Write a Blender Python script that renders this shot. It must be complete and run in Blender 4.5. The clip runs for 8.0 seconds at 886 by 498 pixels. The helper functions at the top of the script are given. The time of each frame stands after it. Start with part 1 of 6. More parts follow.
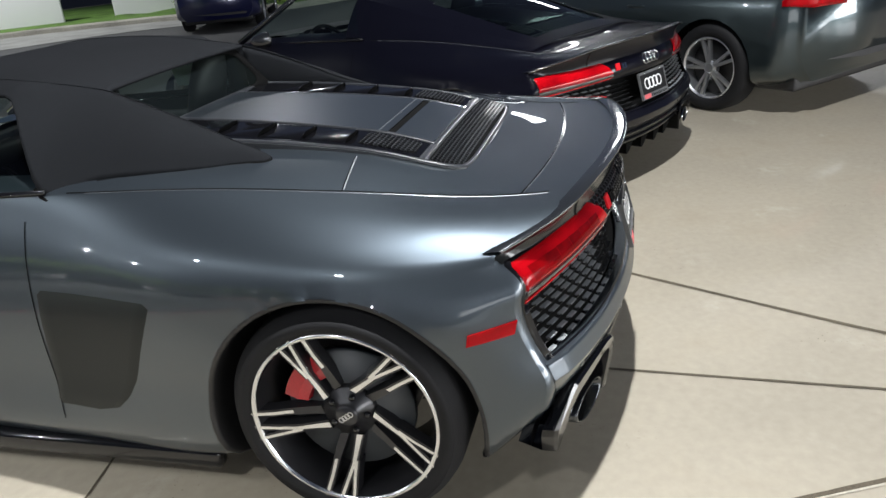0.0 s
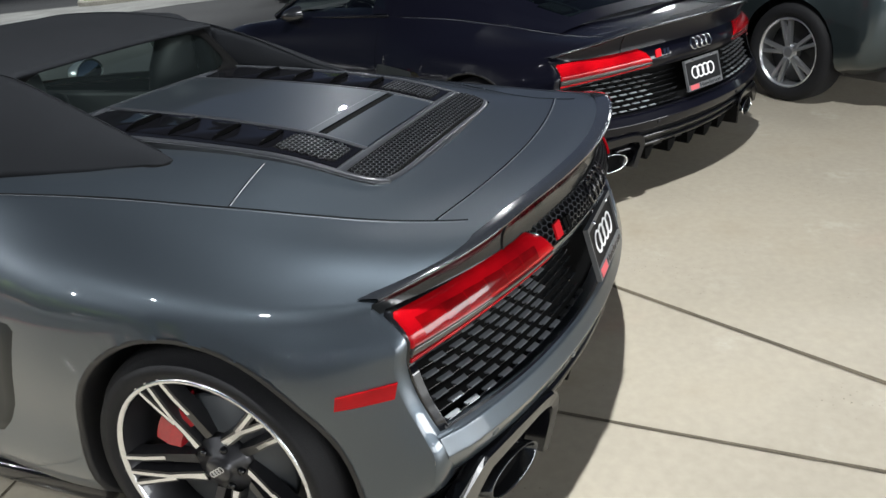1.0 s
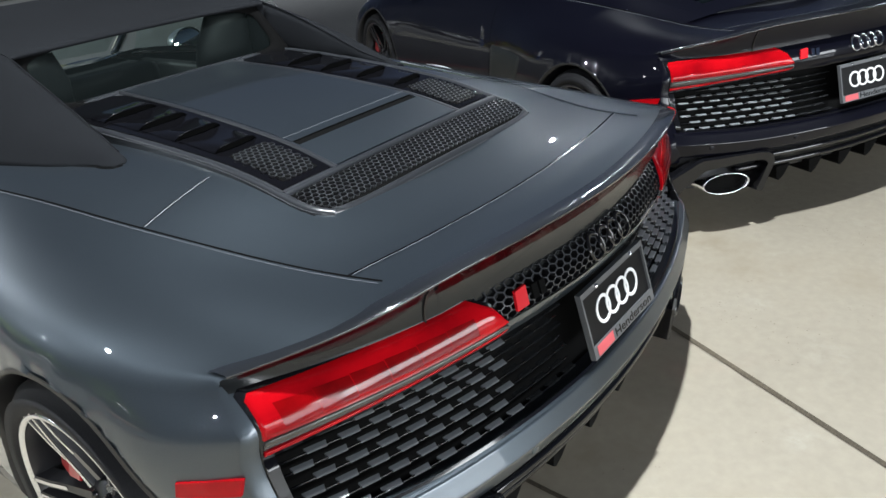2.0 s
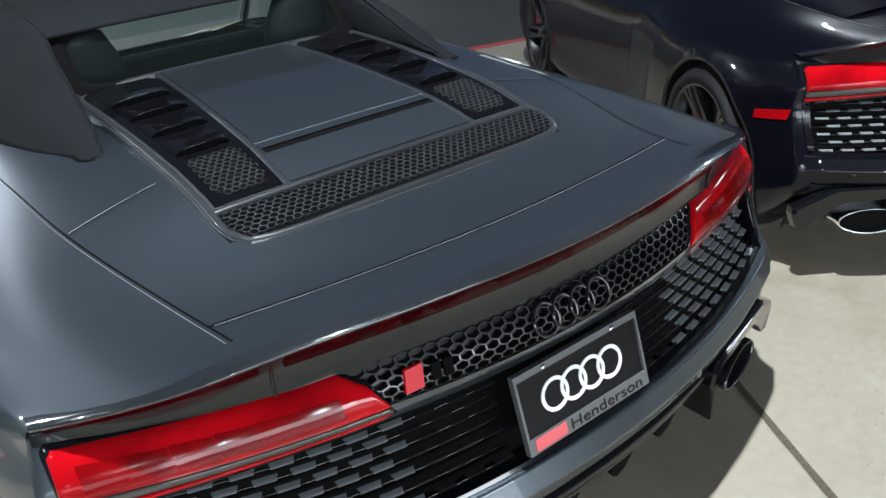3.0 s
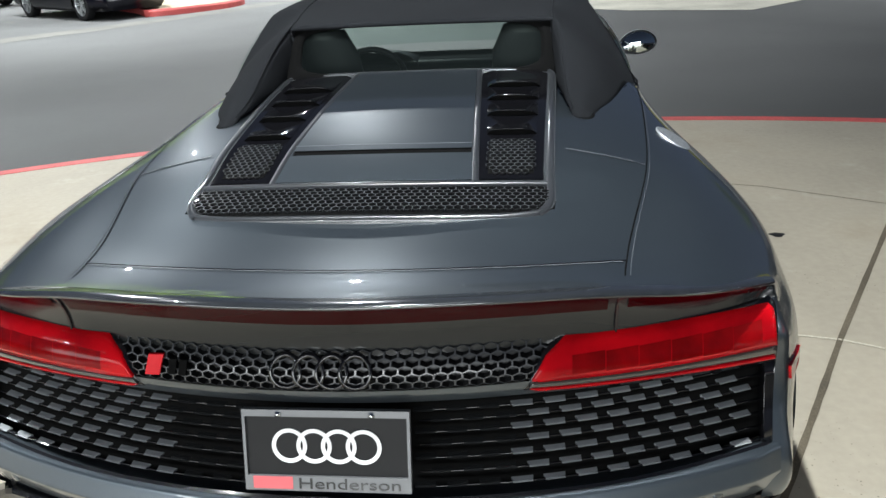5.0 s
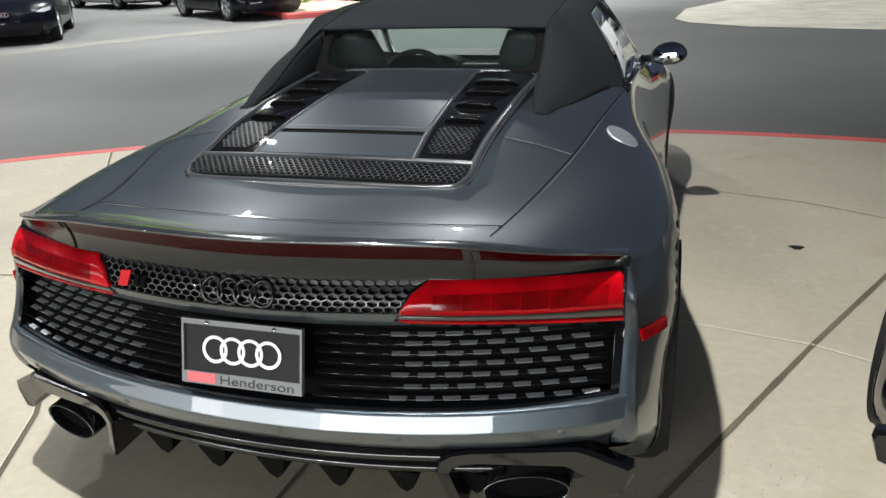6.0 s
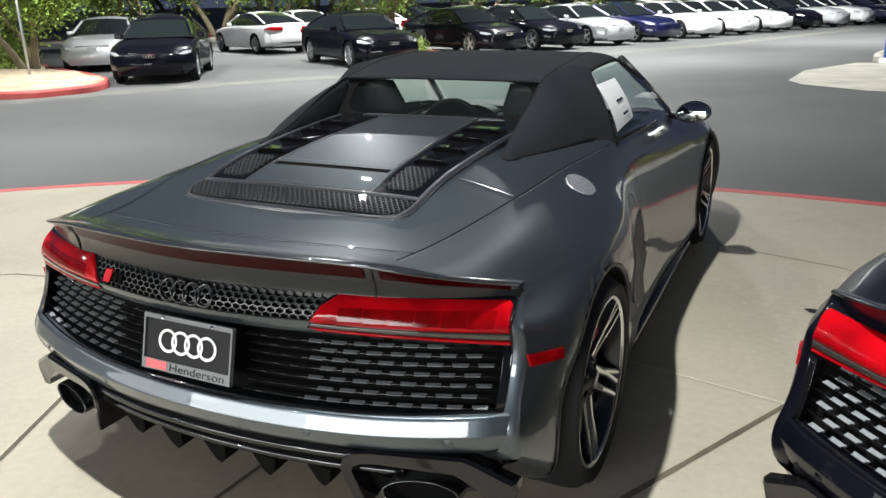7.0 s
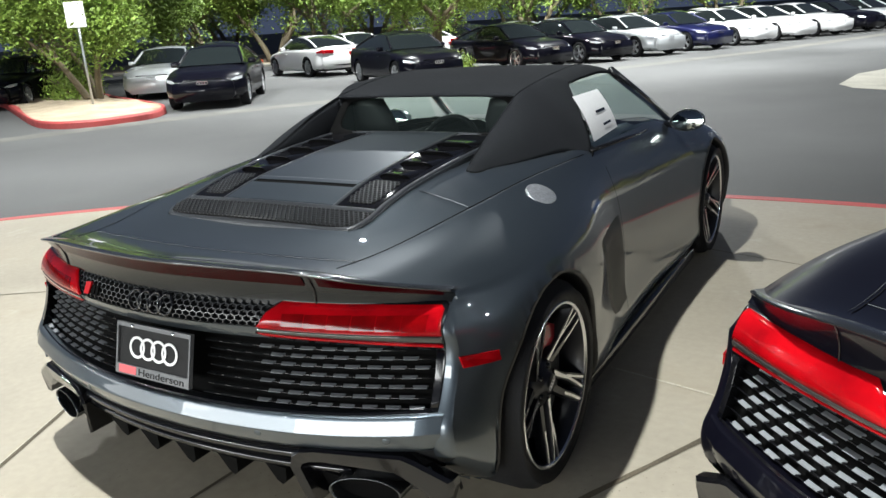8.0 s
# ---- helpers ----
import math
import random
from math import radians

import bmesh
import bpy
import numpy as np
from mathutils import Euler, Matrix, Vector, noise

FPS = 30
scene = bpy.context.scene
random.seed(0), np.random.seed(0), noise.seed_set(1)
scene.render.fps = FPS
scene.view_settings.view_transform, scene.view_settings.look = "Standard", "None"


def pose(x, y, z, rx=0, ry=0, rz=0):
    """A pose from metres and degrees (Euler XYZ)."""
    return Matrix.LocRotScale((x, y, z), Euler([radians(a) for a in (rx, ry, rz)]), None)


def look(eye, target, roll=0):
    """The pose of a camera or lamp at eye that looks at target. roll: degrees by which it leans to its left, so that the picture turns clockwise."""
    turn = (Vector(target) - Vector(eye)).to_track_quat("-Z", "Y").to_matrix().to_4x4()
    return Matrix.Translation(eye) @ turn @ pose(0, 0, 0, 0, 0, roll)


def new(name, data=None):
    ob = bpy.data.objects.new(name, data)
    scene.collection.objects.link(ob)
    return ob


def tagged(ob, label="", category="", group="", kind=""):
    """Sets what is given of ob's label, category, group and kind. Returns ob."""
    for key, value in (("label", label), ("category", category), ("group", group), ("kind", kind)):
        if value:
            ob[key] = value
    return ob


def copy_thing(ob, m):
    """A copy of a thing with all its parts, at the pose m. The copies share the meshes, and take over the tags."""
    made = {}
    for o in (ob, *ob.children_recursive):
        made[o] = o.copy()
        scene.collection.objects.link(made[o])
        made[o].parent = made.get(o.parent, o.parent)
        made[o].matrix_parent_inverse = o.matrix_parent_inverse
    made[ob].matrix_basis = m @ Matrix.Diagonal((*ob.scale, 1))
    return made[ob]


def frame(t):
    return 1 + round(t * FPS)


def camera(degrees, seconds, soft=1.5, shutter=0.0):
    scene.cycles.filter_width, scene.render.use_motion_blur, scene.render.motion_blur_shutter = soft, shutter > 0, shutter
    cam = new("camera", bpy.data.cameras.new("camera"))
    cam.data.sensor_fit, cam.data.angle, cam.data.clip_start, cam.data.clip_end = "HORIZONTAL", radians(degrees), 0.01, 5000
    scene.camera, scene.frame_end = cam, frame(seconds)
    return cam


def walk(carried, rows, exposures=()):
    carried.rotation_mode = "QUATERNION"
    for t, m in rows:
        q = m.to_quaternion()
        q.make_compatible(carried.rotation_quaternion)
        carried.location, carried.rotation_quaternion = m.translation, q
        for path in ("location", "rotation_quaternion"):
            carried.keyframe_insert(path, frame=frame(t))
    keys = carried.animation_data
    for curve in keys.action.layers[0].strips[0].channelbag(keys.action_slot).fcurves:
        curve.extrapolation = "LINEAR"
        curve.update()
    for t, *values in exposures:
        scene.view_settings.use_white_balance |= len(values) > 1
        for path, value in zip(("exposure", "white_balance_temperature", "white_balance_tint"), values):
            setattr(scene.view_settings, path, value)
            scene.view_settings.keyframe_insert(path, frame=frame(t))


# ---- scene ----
cam = camera(60.2, 8.0)
PATH = [
    (0, (-2.576, -0.783, 1.548), (-0.797, -0.29, 0.778), -5.3),
    (0.3, (-2.449, -0.886, 1.53), (-0.68, -0.415, 0.725), -5.7),
    (0.5, (-2.342, -0.971, 1.518), (-0.583, -0.431, 0.733), -3.4),
    (0.7, (-2.231, -1.065, 1.536), (-0.512, -0.436, 0.731), -2.8),
    (1, (-2.054, -1.128, 1.505), (-0.381, -0.398, 0.689), -5.6),
    (1.2, (-1.92, -1.153, 1.502), (-0.246, -0.438, 0.671), -5.1),
    (1.5, (-1.745, -1.233, 1.502), (-0.09, -0.453, 0.694), -5.9),
    (1.7, (-1.622, -1.315, 1.491), (-0.07, -0.354, 0.675), -6.3),
    (2.8, (-0.966, -1.544, 1.492), (0.175, -0.171, 0.589), -5.8),
    (3, (-0.832, -1.583, 1.483), (0.154, -0.092, 0.585), -6.7),
    (3.3, (-0.62, -1.674, 1.481), (0.107, -0.032, 0.6), -2.9),
    (3.5, (-0.501, -1.713, 1.496), (0.076, -0.01, 0.619), -2.1),
    (3.8, (-0.337, -1.695, 1.464), (0.07, 0.066, 0.606), -1.2),
    (4, (-0.25, -1.716, 1.478), (0.085, 0.058, 0.616), -1.0),
    (4.2, (-0.124, -1.748, 1.47), (0.102, 0.052, 0.628), -2.7),
    (5.3, (0.545, -1.941, 1.481), (0.145, -0.128, 0.738), -3.3),
    (5.5, (0.656, -2.001, 1.475), (0.163, -0.198, 0.761), -3.5),
    (5.8, (0.829, -2.099, 1.49), (0.33, -0.316, 0.734), -2.1),
    (6, (0.923, -2.117, 1.474), (0.382, -0.342, 0.73), -2.5),
    (6.3, (1.064, -2.124, 1.463), (0.425, -0.351, 0.795), -1.7),
    (6.5, (1.159, -2.119, 1.474), (0.504, -0.355, 0.795), -0.9),
    (6.8, (1.373, -2.14, 1.47), (0.592, -0.402, 0.861), -3.0),
    (7, (1.482, -2.157, 1.482), (0.644, -0.449, 0.866), -1.4),
    (7.2, (1.581, -2.166, 1.495), (0.671, -0.509, 0.842), -1.6),
    (7.5, (1.682, -2.136, 1.476), (0.678, -0.523, 0.852), -2.5),
    (7.8, (1.791, -2.074, 1.446), (0.743, -0.472, 0.868), -2.2),
    (8, (1.824, -2.095, 1.477), (0.841, -0.449, 0.908), -3.8),
]
walk(cam, [(t, look(eye, target, roll)) for t, eye, target, roll in PATH], [(0, -0.04, 6400, 14), (1.5, 0.07, 6300, 12), (3, 0.04, 5950, 10), (4, 0.32, 5950, 8), (5.5, 0.07, 6500, 11), (6.5, 0.11, 6600, 11), (8, 0.17, 6450, 10)])

# ---- light: a car park at night, lit by tall lamps ----
world = bpy.data.worlds.new("night_sky")
scene.world = world
world.use_nodes = True
# dark overhead, with a blue glow towards the horizon
wn = world.node_tree
axis, split, glow = wn.nodes.new("ShaderNodeTexCoord"), wn.nodes.new("ShaderNodeSeparateXYZ"), wn.nodes.new("ShaderNodeValToRGB")
glow.color_ramp.elements[0].position, glow.color_ramp.elements[0].color = 0.0, (0.048, 0.064, 0.104, 1)
glow.color_ramp.elements[1].position, glow.color_ramp.elements[1].color = 0.6, (0.020, 0.026, 0.042, 1)
wn.links.new(axis.outputs["Generated"], split.inputs[0])
wn.links.new(split.outputs["Z"], glow.inputs[0])
wn.links.new(glow.outputs[0], wn.nodes["Background"].inputs[0])
world.node_tree.nodes["Background"].inputs[1].default_value = 1.0
scene.view_settings.exposure = 0.0


def lamp(name, eye, target, power, size, spot=None, color=(1.0, 0.98, 0.93)):
    """A lamp head: an area lamp, or a spot with its cone in degrees."""
    if spot:
        data = bpy.data.lights.new(name, "SPOT")
        data.spot_size, data.spot_blend, data.shadow_soft_size = radians(spot), 0.6, size
    else:
        data = bpy.data.lights.new(name, "AREA")
        data.shape, data.size = "DISK", size
    data.energy, data.color = power, color
    ob = new(name, data)
    ob.matrix_world = look(eye, target)
    return ob


COOL = (0.965, 1.0, 0.985)
lamp("lamp_overhead", (-0.26, -0.68, 5.4), (0.1, -0.7, 0), 500, 0.13, color=COOL)
lamp("lamp_left", (-5.6, 1.8, 5.6), (-5.0, 1.7, 0), 1100, 0.15, 90, COOL)
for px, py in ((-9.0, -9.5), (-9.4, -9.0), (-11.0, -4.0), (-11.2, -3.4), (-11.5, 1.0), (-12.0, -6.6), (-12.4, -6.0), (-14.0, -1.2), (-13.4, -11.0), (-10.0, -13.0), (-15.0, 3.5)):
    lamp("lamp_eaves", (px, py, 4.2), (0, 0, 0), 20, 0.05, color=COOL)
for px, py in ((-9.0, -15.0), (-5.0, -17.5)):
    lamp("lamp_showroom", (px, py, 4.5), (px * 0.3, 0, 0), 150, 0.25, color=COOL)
# unseen panels added as a lit facade behind the camera, filling the rear
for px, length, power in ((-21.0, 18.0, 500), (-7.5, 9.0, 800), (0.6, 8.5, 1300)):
    facade = lamp("lamp_facade", (px, -16.0, 2.1), (px * 0.35, 0, 0.6), power, length, color=COOL)
    facade.data.shape, facade.data.size_y = "RECTANGLE", 2.8
lamp("lamp_far", (24.5, -6.8, 8.0), (6, -3, 0), 330, 0.09, color=COOL)
lamp("lamp_far", (24.0, -5.4, 8.0), (6, -3, 0), 330, 0.09, color=COOL)
lamp("lamp_far", (18.5, 9.0, 8.6), (2, 0, 0), 150, 0.25, color=COOL)
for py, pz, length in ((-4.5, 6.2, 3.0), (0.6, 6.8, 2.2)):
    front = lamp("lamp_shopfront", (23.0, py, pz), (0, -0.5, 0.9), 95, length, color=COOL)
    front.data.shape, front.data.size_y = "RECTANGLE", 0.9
for px, py, power in ((-7.0, 9.0, 3000), (-13.0, 7.0, 7000), (-11.5, 17.0, 9000), (-18.0, 24.0, 7000), (0.0, 14.0, 3200), (-3.0, 25.0, 9000), (-6.5, 26.0, 7000), (3.0, 34.0, 10000), (-13.0, 33.0, 15000), (-24.0, 26.0, 6000), (13.0, 16.0, 3600), (-6.0, 46.0, 15000)):
    lamp("lamp_lot", (px, py, 9.0), (px, py + 0.2, 0), power, 0.1, 120 if px == -7.0 else 165 if px == -6.5 else 108, COOL)

# narrow spots added to raise the deck's sheen, tilted towards the pad
for px, py, power in ((-6.2, 25.5, 1700), (-14.0, 22.0, 1500)):
    lamp("lamp_deck_sheen", (px, py, 9.0), (0, 0.4, 0.9), power, 0.05, 22, COOL)

# ---- materials ----


def material(name, color, rough=0.5, metal=0.0, coat=0.0, vary=0.0, scale=8.0, bump=0.0, bump_scale=120.0, second=None, emit=0.0, trans=0.0, coarse=1.5, spec=0.5, grain=1.0):
    """A node material: colour varied by noise at two scales, with a fine bump."""
    m = bpy.data.materials.new(name)
    m.use_nodes = True
    nt = m.node_tree
    p = nt.nodes["Principled BSDF"]
    p.inputs["Base Color"].default_value = (*color, 1)
    p.inputs["Roughness"].default_value = rough
    p.inputs["Metallic"].default_value = metal
    p.inputs["Coat Weight"].default_value = coat
    p.inputs["Coat Roughness"].default_value = 0.018
    p.inputs["Specular IOR Level"].default_value = spec
    p.inputs["Transmission Weight"].default_value = trans
    if emit:
        p.inputs["Emission Color"].default_value = (*color, 1)
        p.inputs["Emission Strength"].default_value = emit
    if vary or bump:
        co = nt.nodes.new("ShaderNodeTexCoord")
    if vary:
        fine, big, add, ramp = (nt.nodes.new(k) for k in ("ShaderNodeTexNoise", "ShaderNodeTexNoise", "ShaderNodeMath", "ShaderNodeMix"))
        fine.inputs["Scale"].default_value, fine.inputs["Detail"].default_value = scale * 9, 6
        big.inputs["Scale"].default_value, big.inputs["Detail"].default_value = coarse, 5
        add.operation = "MULTIPLY_ADD"
        add.inputs[1].default_value = grain
        nt.links.new(co.outputs["Object"], fine.inputs["Vector"])
        nt.links.new(co.outputs["Object"], big.inputs["Vector"])
        nt.links.new(fine.outputs["Fac"], add.inputs[0])
        nt.links.new(big.outputs["Fac"], add.inputs[2])
        ramp.data_type = "RGBA"
        half = nt.nodes.new("ShaderNodeMapRange")
        mid = 0.5 + 0.5 * grain
        half.inputs["From Min"].default_value, half.inputs["From Max"].default_value = mid - 0.26, mid + 0.26
        nt.links.new(add.outputs[0], half.inputs["Value"])
        nt.links.new(half.outputs[0], ramp.inputs["Factor"])
        other = second or tuple(c * (1 - vary) for c in color)
        ramp.inputs["A"].default_value = (*other, 1)
        ramp.inputs["B"].default_value = (*(min(1, c * (1 + vary * 0.6)) for c in color), 1)
        nt.links.new(ramp.outputs["Result"], p.inputs["Base Color"])
    if bump:
        tex, bm_ = nt.nodes.new("ShaderNodeTexNoise"), nt.nodes.new("ShaderNodeBump")
        tex.inputs["Scale"].default_value, tex.inputs["Detail"].default_value = bump_scale, 4
        bm_.inputs["Strength"].default_value, bm_.inputs["Distance"].default_value = bump, 0.01
        nt.links.new(co.outputs["Object"], tex.inputs["Vector"])
        nt.links.new(tex.outputs["Fac"], bm_.inputs["Height"])
        nt.links.new(bm_.outputs["Normal"], p.inputs["Normal"])
    return m


M = {
    "paint_grey": material("metallic_grey_paint", (0.075, 0.091, 0.106), 0.39, 0.85, 1.0, 0.10, 90, spec=0.2),
    "paint_black": material("black_paint", (0.003, 0.003, 0.006), 0.3, 0.0, 0.52, spec=0.05),
    "paint_silver": material("silver_grey_paint", (0.048, 0.064, 0.068), 0.28, 0.75, 1.0, 0.08, 60),
    "paint_white": material("white_paint", (0.75, 0.75, 0.75), 0.3, 0.0, 1.0),
    "paint_blue": material("blue_paint", (0.006, 0.008, 0.05), 0.3, 0.3, 1.0),
    "concrete": material("concrete", (0.372, 0.332, 0.260), 0.62, 0, 0.32, 0.20, 3.0, 0.03, 90, coarse=0.9, grain=0.45),
    "asphalt": material("asphalt", (0.075, 0.076, 0.075), 0.75, 0, 0, 0.3, 20, 0.35, 160, coarse=0.35),
    "joint": material("joint_filler", (0.105, 0.086, 0.058), 0.9, 0, 0, 0.5, 20),
    "kerb_red": material("red_kerb_paint", (0.46, 0.075, 0.07), 0.6, 0, 0, 0.4, 10),
    "gravel": material("desert_gravel", (0.42, 0.34, 0.24), 0.95, 0, 0, 0.4, 12, 1.0, 40),
    "fabric": material("soft_top_fabric", (0.0130, 0.0140, 0.0158), 0.92, 0, 0, 0.25, 60, 0.25, 700, spec=0.06),
    "rubber": material("tyre_rubber", (0.011, 0.011, 0.012), 0.65, 0, 0, 0.2, 30, 0.2, 300, spec=0.2),
    "gloss_black": material("gloss_black", (0.005, 0.005, 0.006), 0.12, 0, 0.35, spec=0.4),
    "satin_black": material("satin_black", (0.012, 0.012, 0.013), 0.45),
    "plastic": material("dark_grey_plastic", (0.05, 0.055, 0.06), 0.45),
    "interior": material("dark_leather", (0.009, 0.009, 0.010), 0.55, spec=0.3),
    "alloy": material("machined_alloy", (0.75, 0.76, 0.78), 0.22, 1.0),
    "alloy_dark": material("anthracite_alloy", (0.03, 0.03, 0.033), 0.35, 0.6, 0.4),
    "chrome": material("chrome", (0.85, 0.86, 0.88), 0.06, 1.0),
    "red_glass": material("red_lamp_glass", (0.37, 0.002, 0.005), 0.06, 0, 0.14, 0.4, 0.8, second=(0.17, 0.001, 0.003), coarse=9.0, grain=0.15, spec=0.18),
    "red_dark": material("dark_red_glass", (0.020, 0.0006, 0.0012), 0.12, 0, 0.0, spec=0.07),
    "red_paint": material("red_enamel", (0.55, 0.006, 0.012), 0.4, 0, 0.0, spec=0.2),
    "smoke": material("smoked_strip", (0.045, 0.040, 0.036), 0.10, 0.2, 0.8),
    "white": material("white_plastic", (0.85, 0.85, 0.85), 0.4),
    "paper": material("white_paper", (0.8, 0.8, 0.8), 0.7, 0, 0, 0.05),
    "silver_frame": material("silver_frame", (0.42, 0.43, 0.44), 0.35, 0.8),
    "leaf": material("green_leaf", (0.19, 0.29, 0.042), 0.6, 0, 0, 0.5, 3.0, coarse=3.0),
    "bark": material("bark", (0.16, 0.13, 0.08), 0.9, 0, 0, 0.4, 5),
}


M["carbon"] = material("carbon_fibre", (0.015, 0.016, 0.017), 0.3, 0.0, 0.8)
nt = M["carbon"].node_tree
co, mp, ch = (nt.nodes.new(k) for k in ("ShaderNodeTexCoord", "ShaderNodeMapping", "ShaderNodeTexChecker"))
mp.inputs["Rotation"].default_value = (0.0, 0.0, 0.785)
ch.inputs["Scale"].default_value = 190.0
ch.inputs["Color1"].default_value, ch.inputs["Color2"].default_value = (0.060, 0.064, 0.068, 1), (0.036, 0.038, 0.041, 1)
nt.links.new(co.outputs["Object"], mp.inputs["Vector"])
nt.links.new(mp.outputs["Vector"], ch.inputs["Vector"])
nt.links.new(ch.outputs["Color"], nt.nodes["Principled BSDF"].inputs["Base Color"])
M["block"] = material("pale_block_plastic", (0.245, 0.258, 0.270), 0.36, 0.1, 0.4)
M["paint_dark"] = material("dark_trim_paint", (0.015, 0.016, 0.018), 0.25, 0.2, 1.0)
M["gloss_dark"] = material("dark_grey_gloss", (0.012, 0.013, 0.015), 0.2, 0.1, 0.5)
M["mirror"] = material("mirror_glass", (0.55, 0.60, 0.58), 0.02, 1.0)
M["alloy_grey"] = material("silver_alloy", (0.66, 0.67, 0.69), 0.28, 0.9)
M["window_black"] = material("dark_window_glass", (0.01, 0.013, 0.013), 0.04, 0, 1.0)
M["lamp_clear"] = material("clear_lamp_glass", (0.6, 0.62, 0.65), 0.1, 0.5, 1.0)
M["paint_light"] = material("pale_silver_paint", (0.55, 0.57, 0.58), 0.33, 0.4, 1.0)
M["gutter"] = material("pale_concrete", (0.42, 0.40, 0.34), 0.8, 0, 0, 0.3, 4, 0.3, 60)
M["leaf_yellow"] = material("yellow_green_leaf", (0.42, 0.40, 0.04), 0.6, 0, 0, 0.5, 3.0, coarse=3.0)
M["blue_post"] = material("blue_paint_post", (0.02, 0.08, 0.30), 0.4, 0, 0.3, 0.1)
M["carbon_gloss"] = material("gloss_carbon_lip", (0.022, 0.024, 0.027), 0.16, 0.0, 1.0, 0.5, 60)
M["vent_gloss"] = material("gloss_black_vent", (0.004, 0.004, 0.005), 0.07, spec=0.35)
M["frame_grey"] = material("satin_carbon_frame", (0.032, 0.034, 0.038), 0.30, 0.1, 0.6, 0.35, 70)
M["panel_dark"] = material("dark_gloss_panel", (0.013, 0.014, 0.014), 0.20, 0.0, 0.25, spec=0.3)
M["tip_dark"] = material("black_chrome", (0.10, 0.105, 0.11), 0.14, 0.9)
M["gutter_worn"] = material("worn_gutter_concrete", (0.115, 0.112, 0.100), 0.85, 0, 0, 0.35, 5, 0.3, 60)
M["gutter_pale"] = material("grey_walk_concrete", (0.30, 0.30, 0.28), 0.8, 0, 0, 0.3, 4, 0.3, 60)
M["joint_edge"] = material("pale_joint_edge", (0.50, 0.46, 0.37), 0.7, 0, 0, 0.35, 14)
M["mirror_cap"] = material("matt_aluminium_cap", (0.50, 0.52, 0.54), 0.28, 0.85, 0.4)
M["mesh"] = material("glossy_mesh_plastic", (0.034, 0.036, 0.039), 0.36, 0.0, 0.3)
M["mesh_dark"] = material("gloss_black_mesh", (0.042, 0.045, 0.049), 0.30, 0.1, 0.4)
# darker copy of the mesh plastic: shade painted on the cells' inner walls
M["mesh_wall_shaded"] = material("shaded_mesh_wall", (0.008, 0.008, 0.009), 0.30, 0.0, 0.3)
M["caliper"] = material("red_caliper_paint", (0.34, 0.008, 0.014), 0.35, 0, 0.4, 0.15, 20)
M["block_dark"] = material("dark_block_plastic", (0.02, 0.021, 0.022), 0.2, 0, 0.5)
# pale strips: the glint on panel edges, put into the colour
M["seam"] = material("painted_panel_glint", (0.13, 0.14, 0.155), 0.36, 0.2, 0.5)
M["seam_glint"] = material("painted_seam_glint", (0.40, 0.42, 0.45), 0.3, 0.3, 0.5)
# near-black: colours some black trim, and stands for shade in deep openings
M["void"] = material("black_trim_and_shade", (0.002, 0.002, 0.002), 0.9, spec=0.1)
M["blade"] = material("dark_side_blade", (0.012, 0.014, 0.013), 0.42, 0.0, 0.08, spec=0.25)
M["brushed"] = material("brushed_aluminium", (0.62, 0.64, 0.67), 0.34, 0.8, 0, 0.3, 12, 0.3, 200)
M["red_mid"] = material("red_lamp_cell", (0.19, 0.001, 0.002), 0.10, 0, 0.14, 0.35, 3.0, second=(0.08, 0.001, 0.001), coarse=14.0, grain=0.2, spec=0.2)
M["grass"] = material("lawn_grass", (0.10, 0.20, 0.03), 0.9, 0, 0, 0.5, 8, 1.0, 60)
M["concrete"].node_tree.nodes["Principled BSDF"].inputs["Coat Roughness"].default_value = 0.055
nt = M["concrete"].node_tree
p = nt.nodes["Principled BSDF"]
src = p.inputs["Base Color"].links[0].from_socket
co = nt.nodes.new("ShaderNodeTexCoord")


def spots(kind, scale, low, high, detail=3.0):
    """A mask between 0 and 1 from a texture over the slab, low to high."""
    tex, rng = nt.nodes.new(kind), nt.nodes.new("ShaderNodeMapRange")
    tex.inputs["Scale"].default_value = scale
    nt.links.new(co.outputs["Object"], tex.inputs["Vector"])
    if kind == "ShaderNodeTexNoise":
        tex.inputs["Detail"].default_value = detail
        tex.inputs["Roughness"].default_value = 0.6
    rng.inputs["From Min"].default_value, rng.inputs["From Max"].default_value = low, high
    nt.links.new(tex.outputs[0], rng.inputs["Value"])
    return rng.outputs[0]


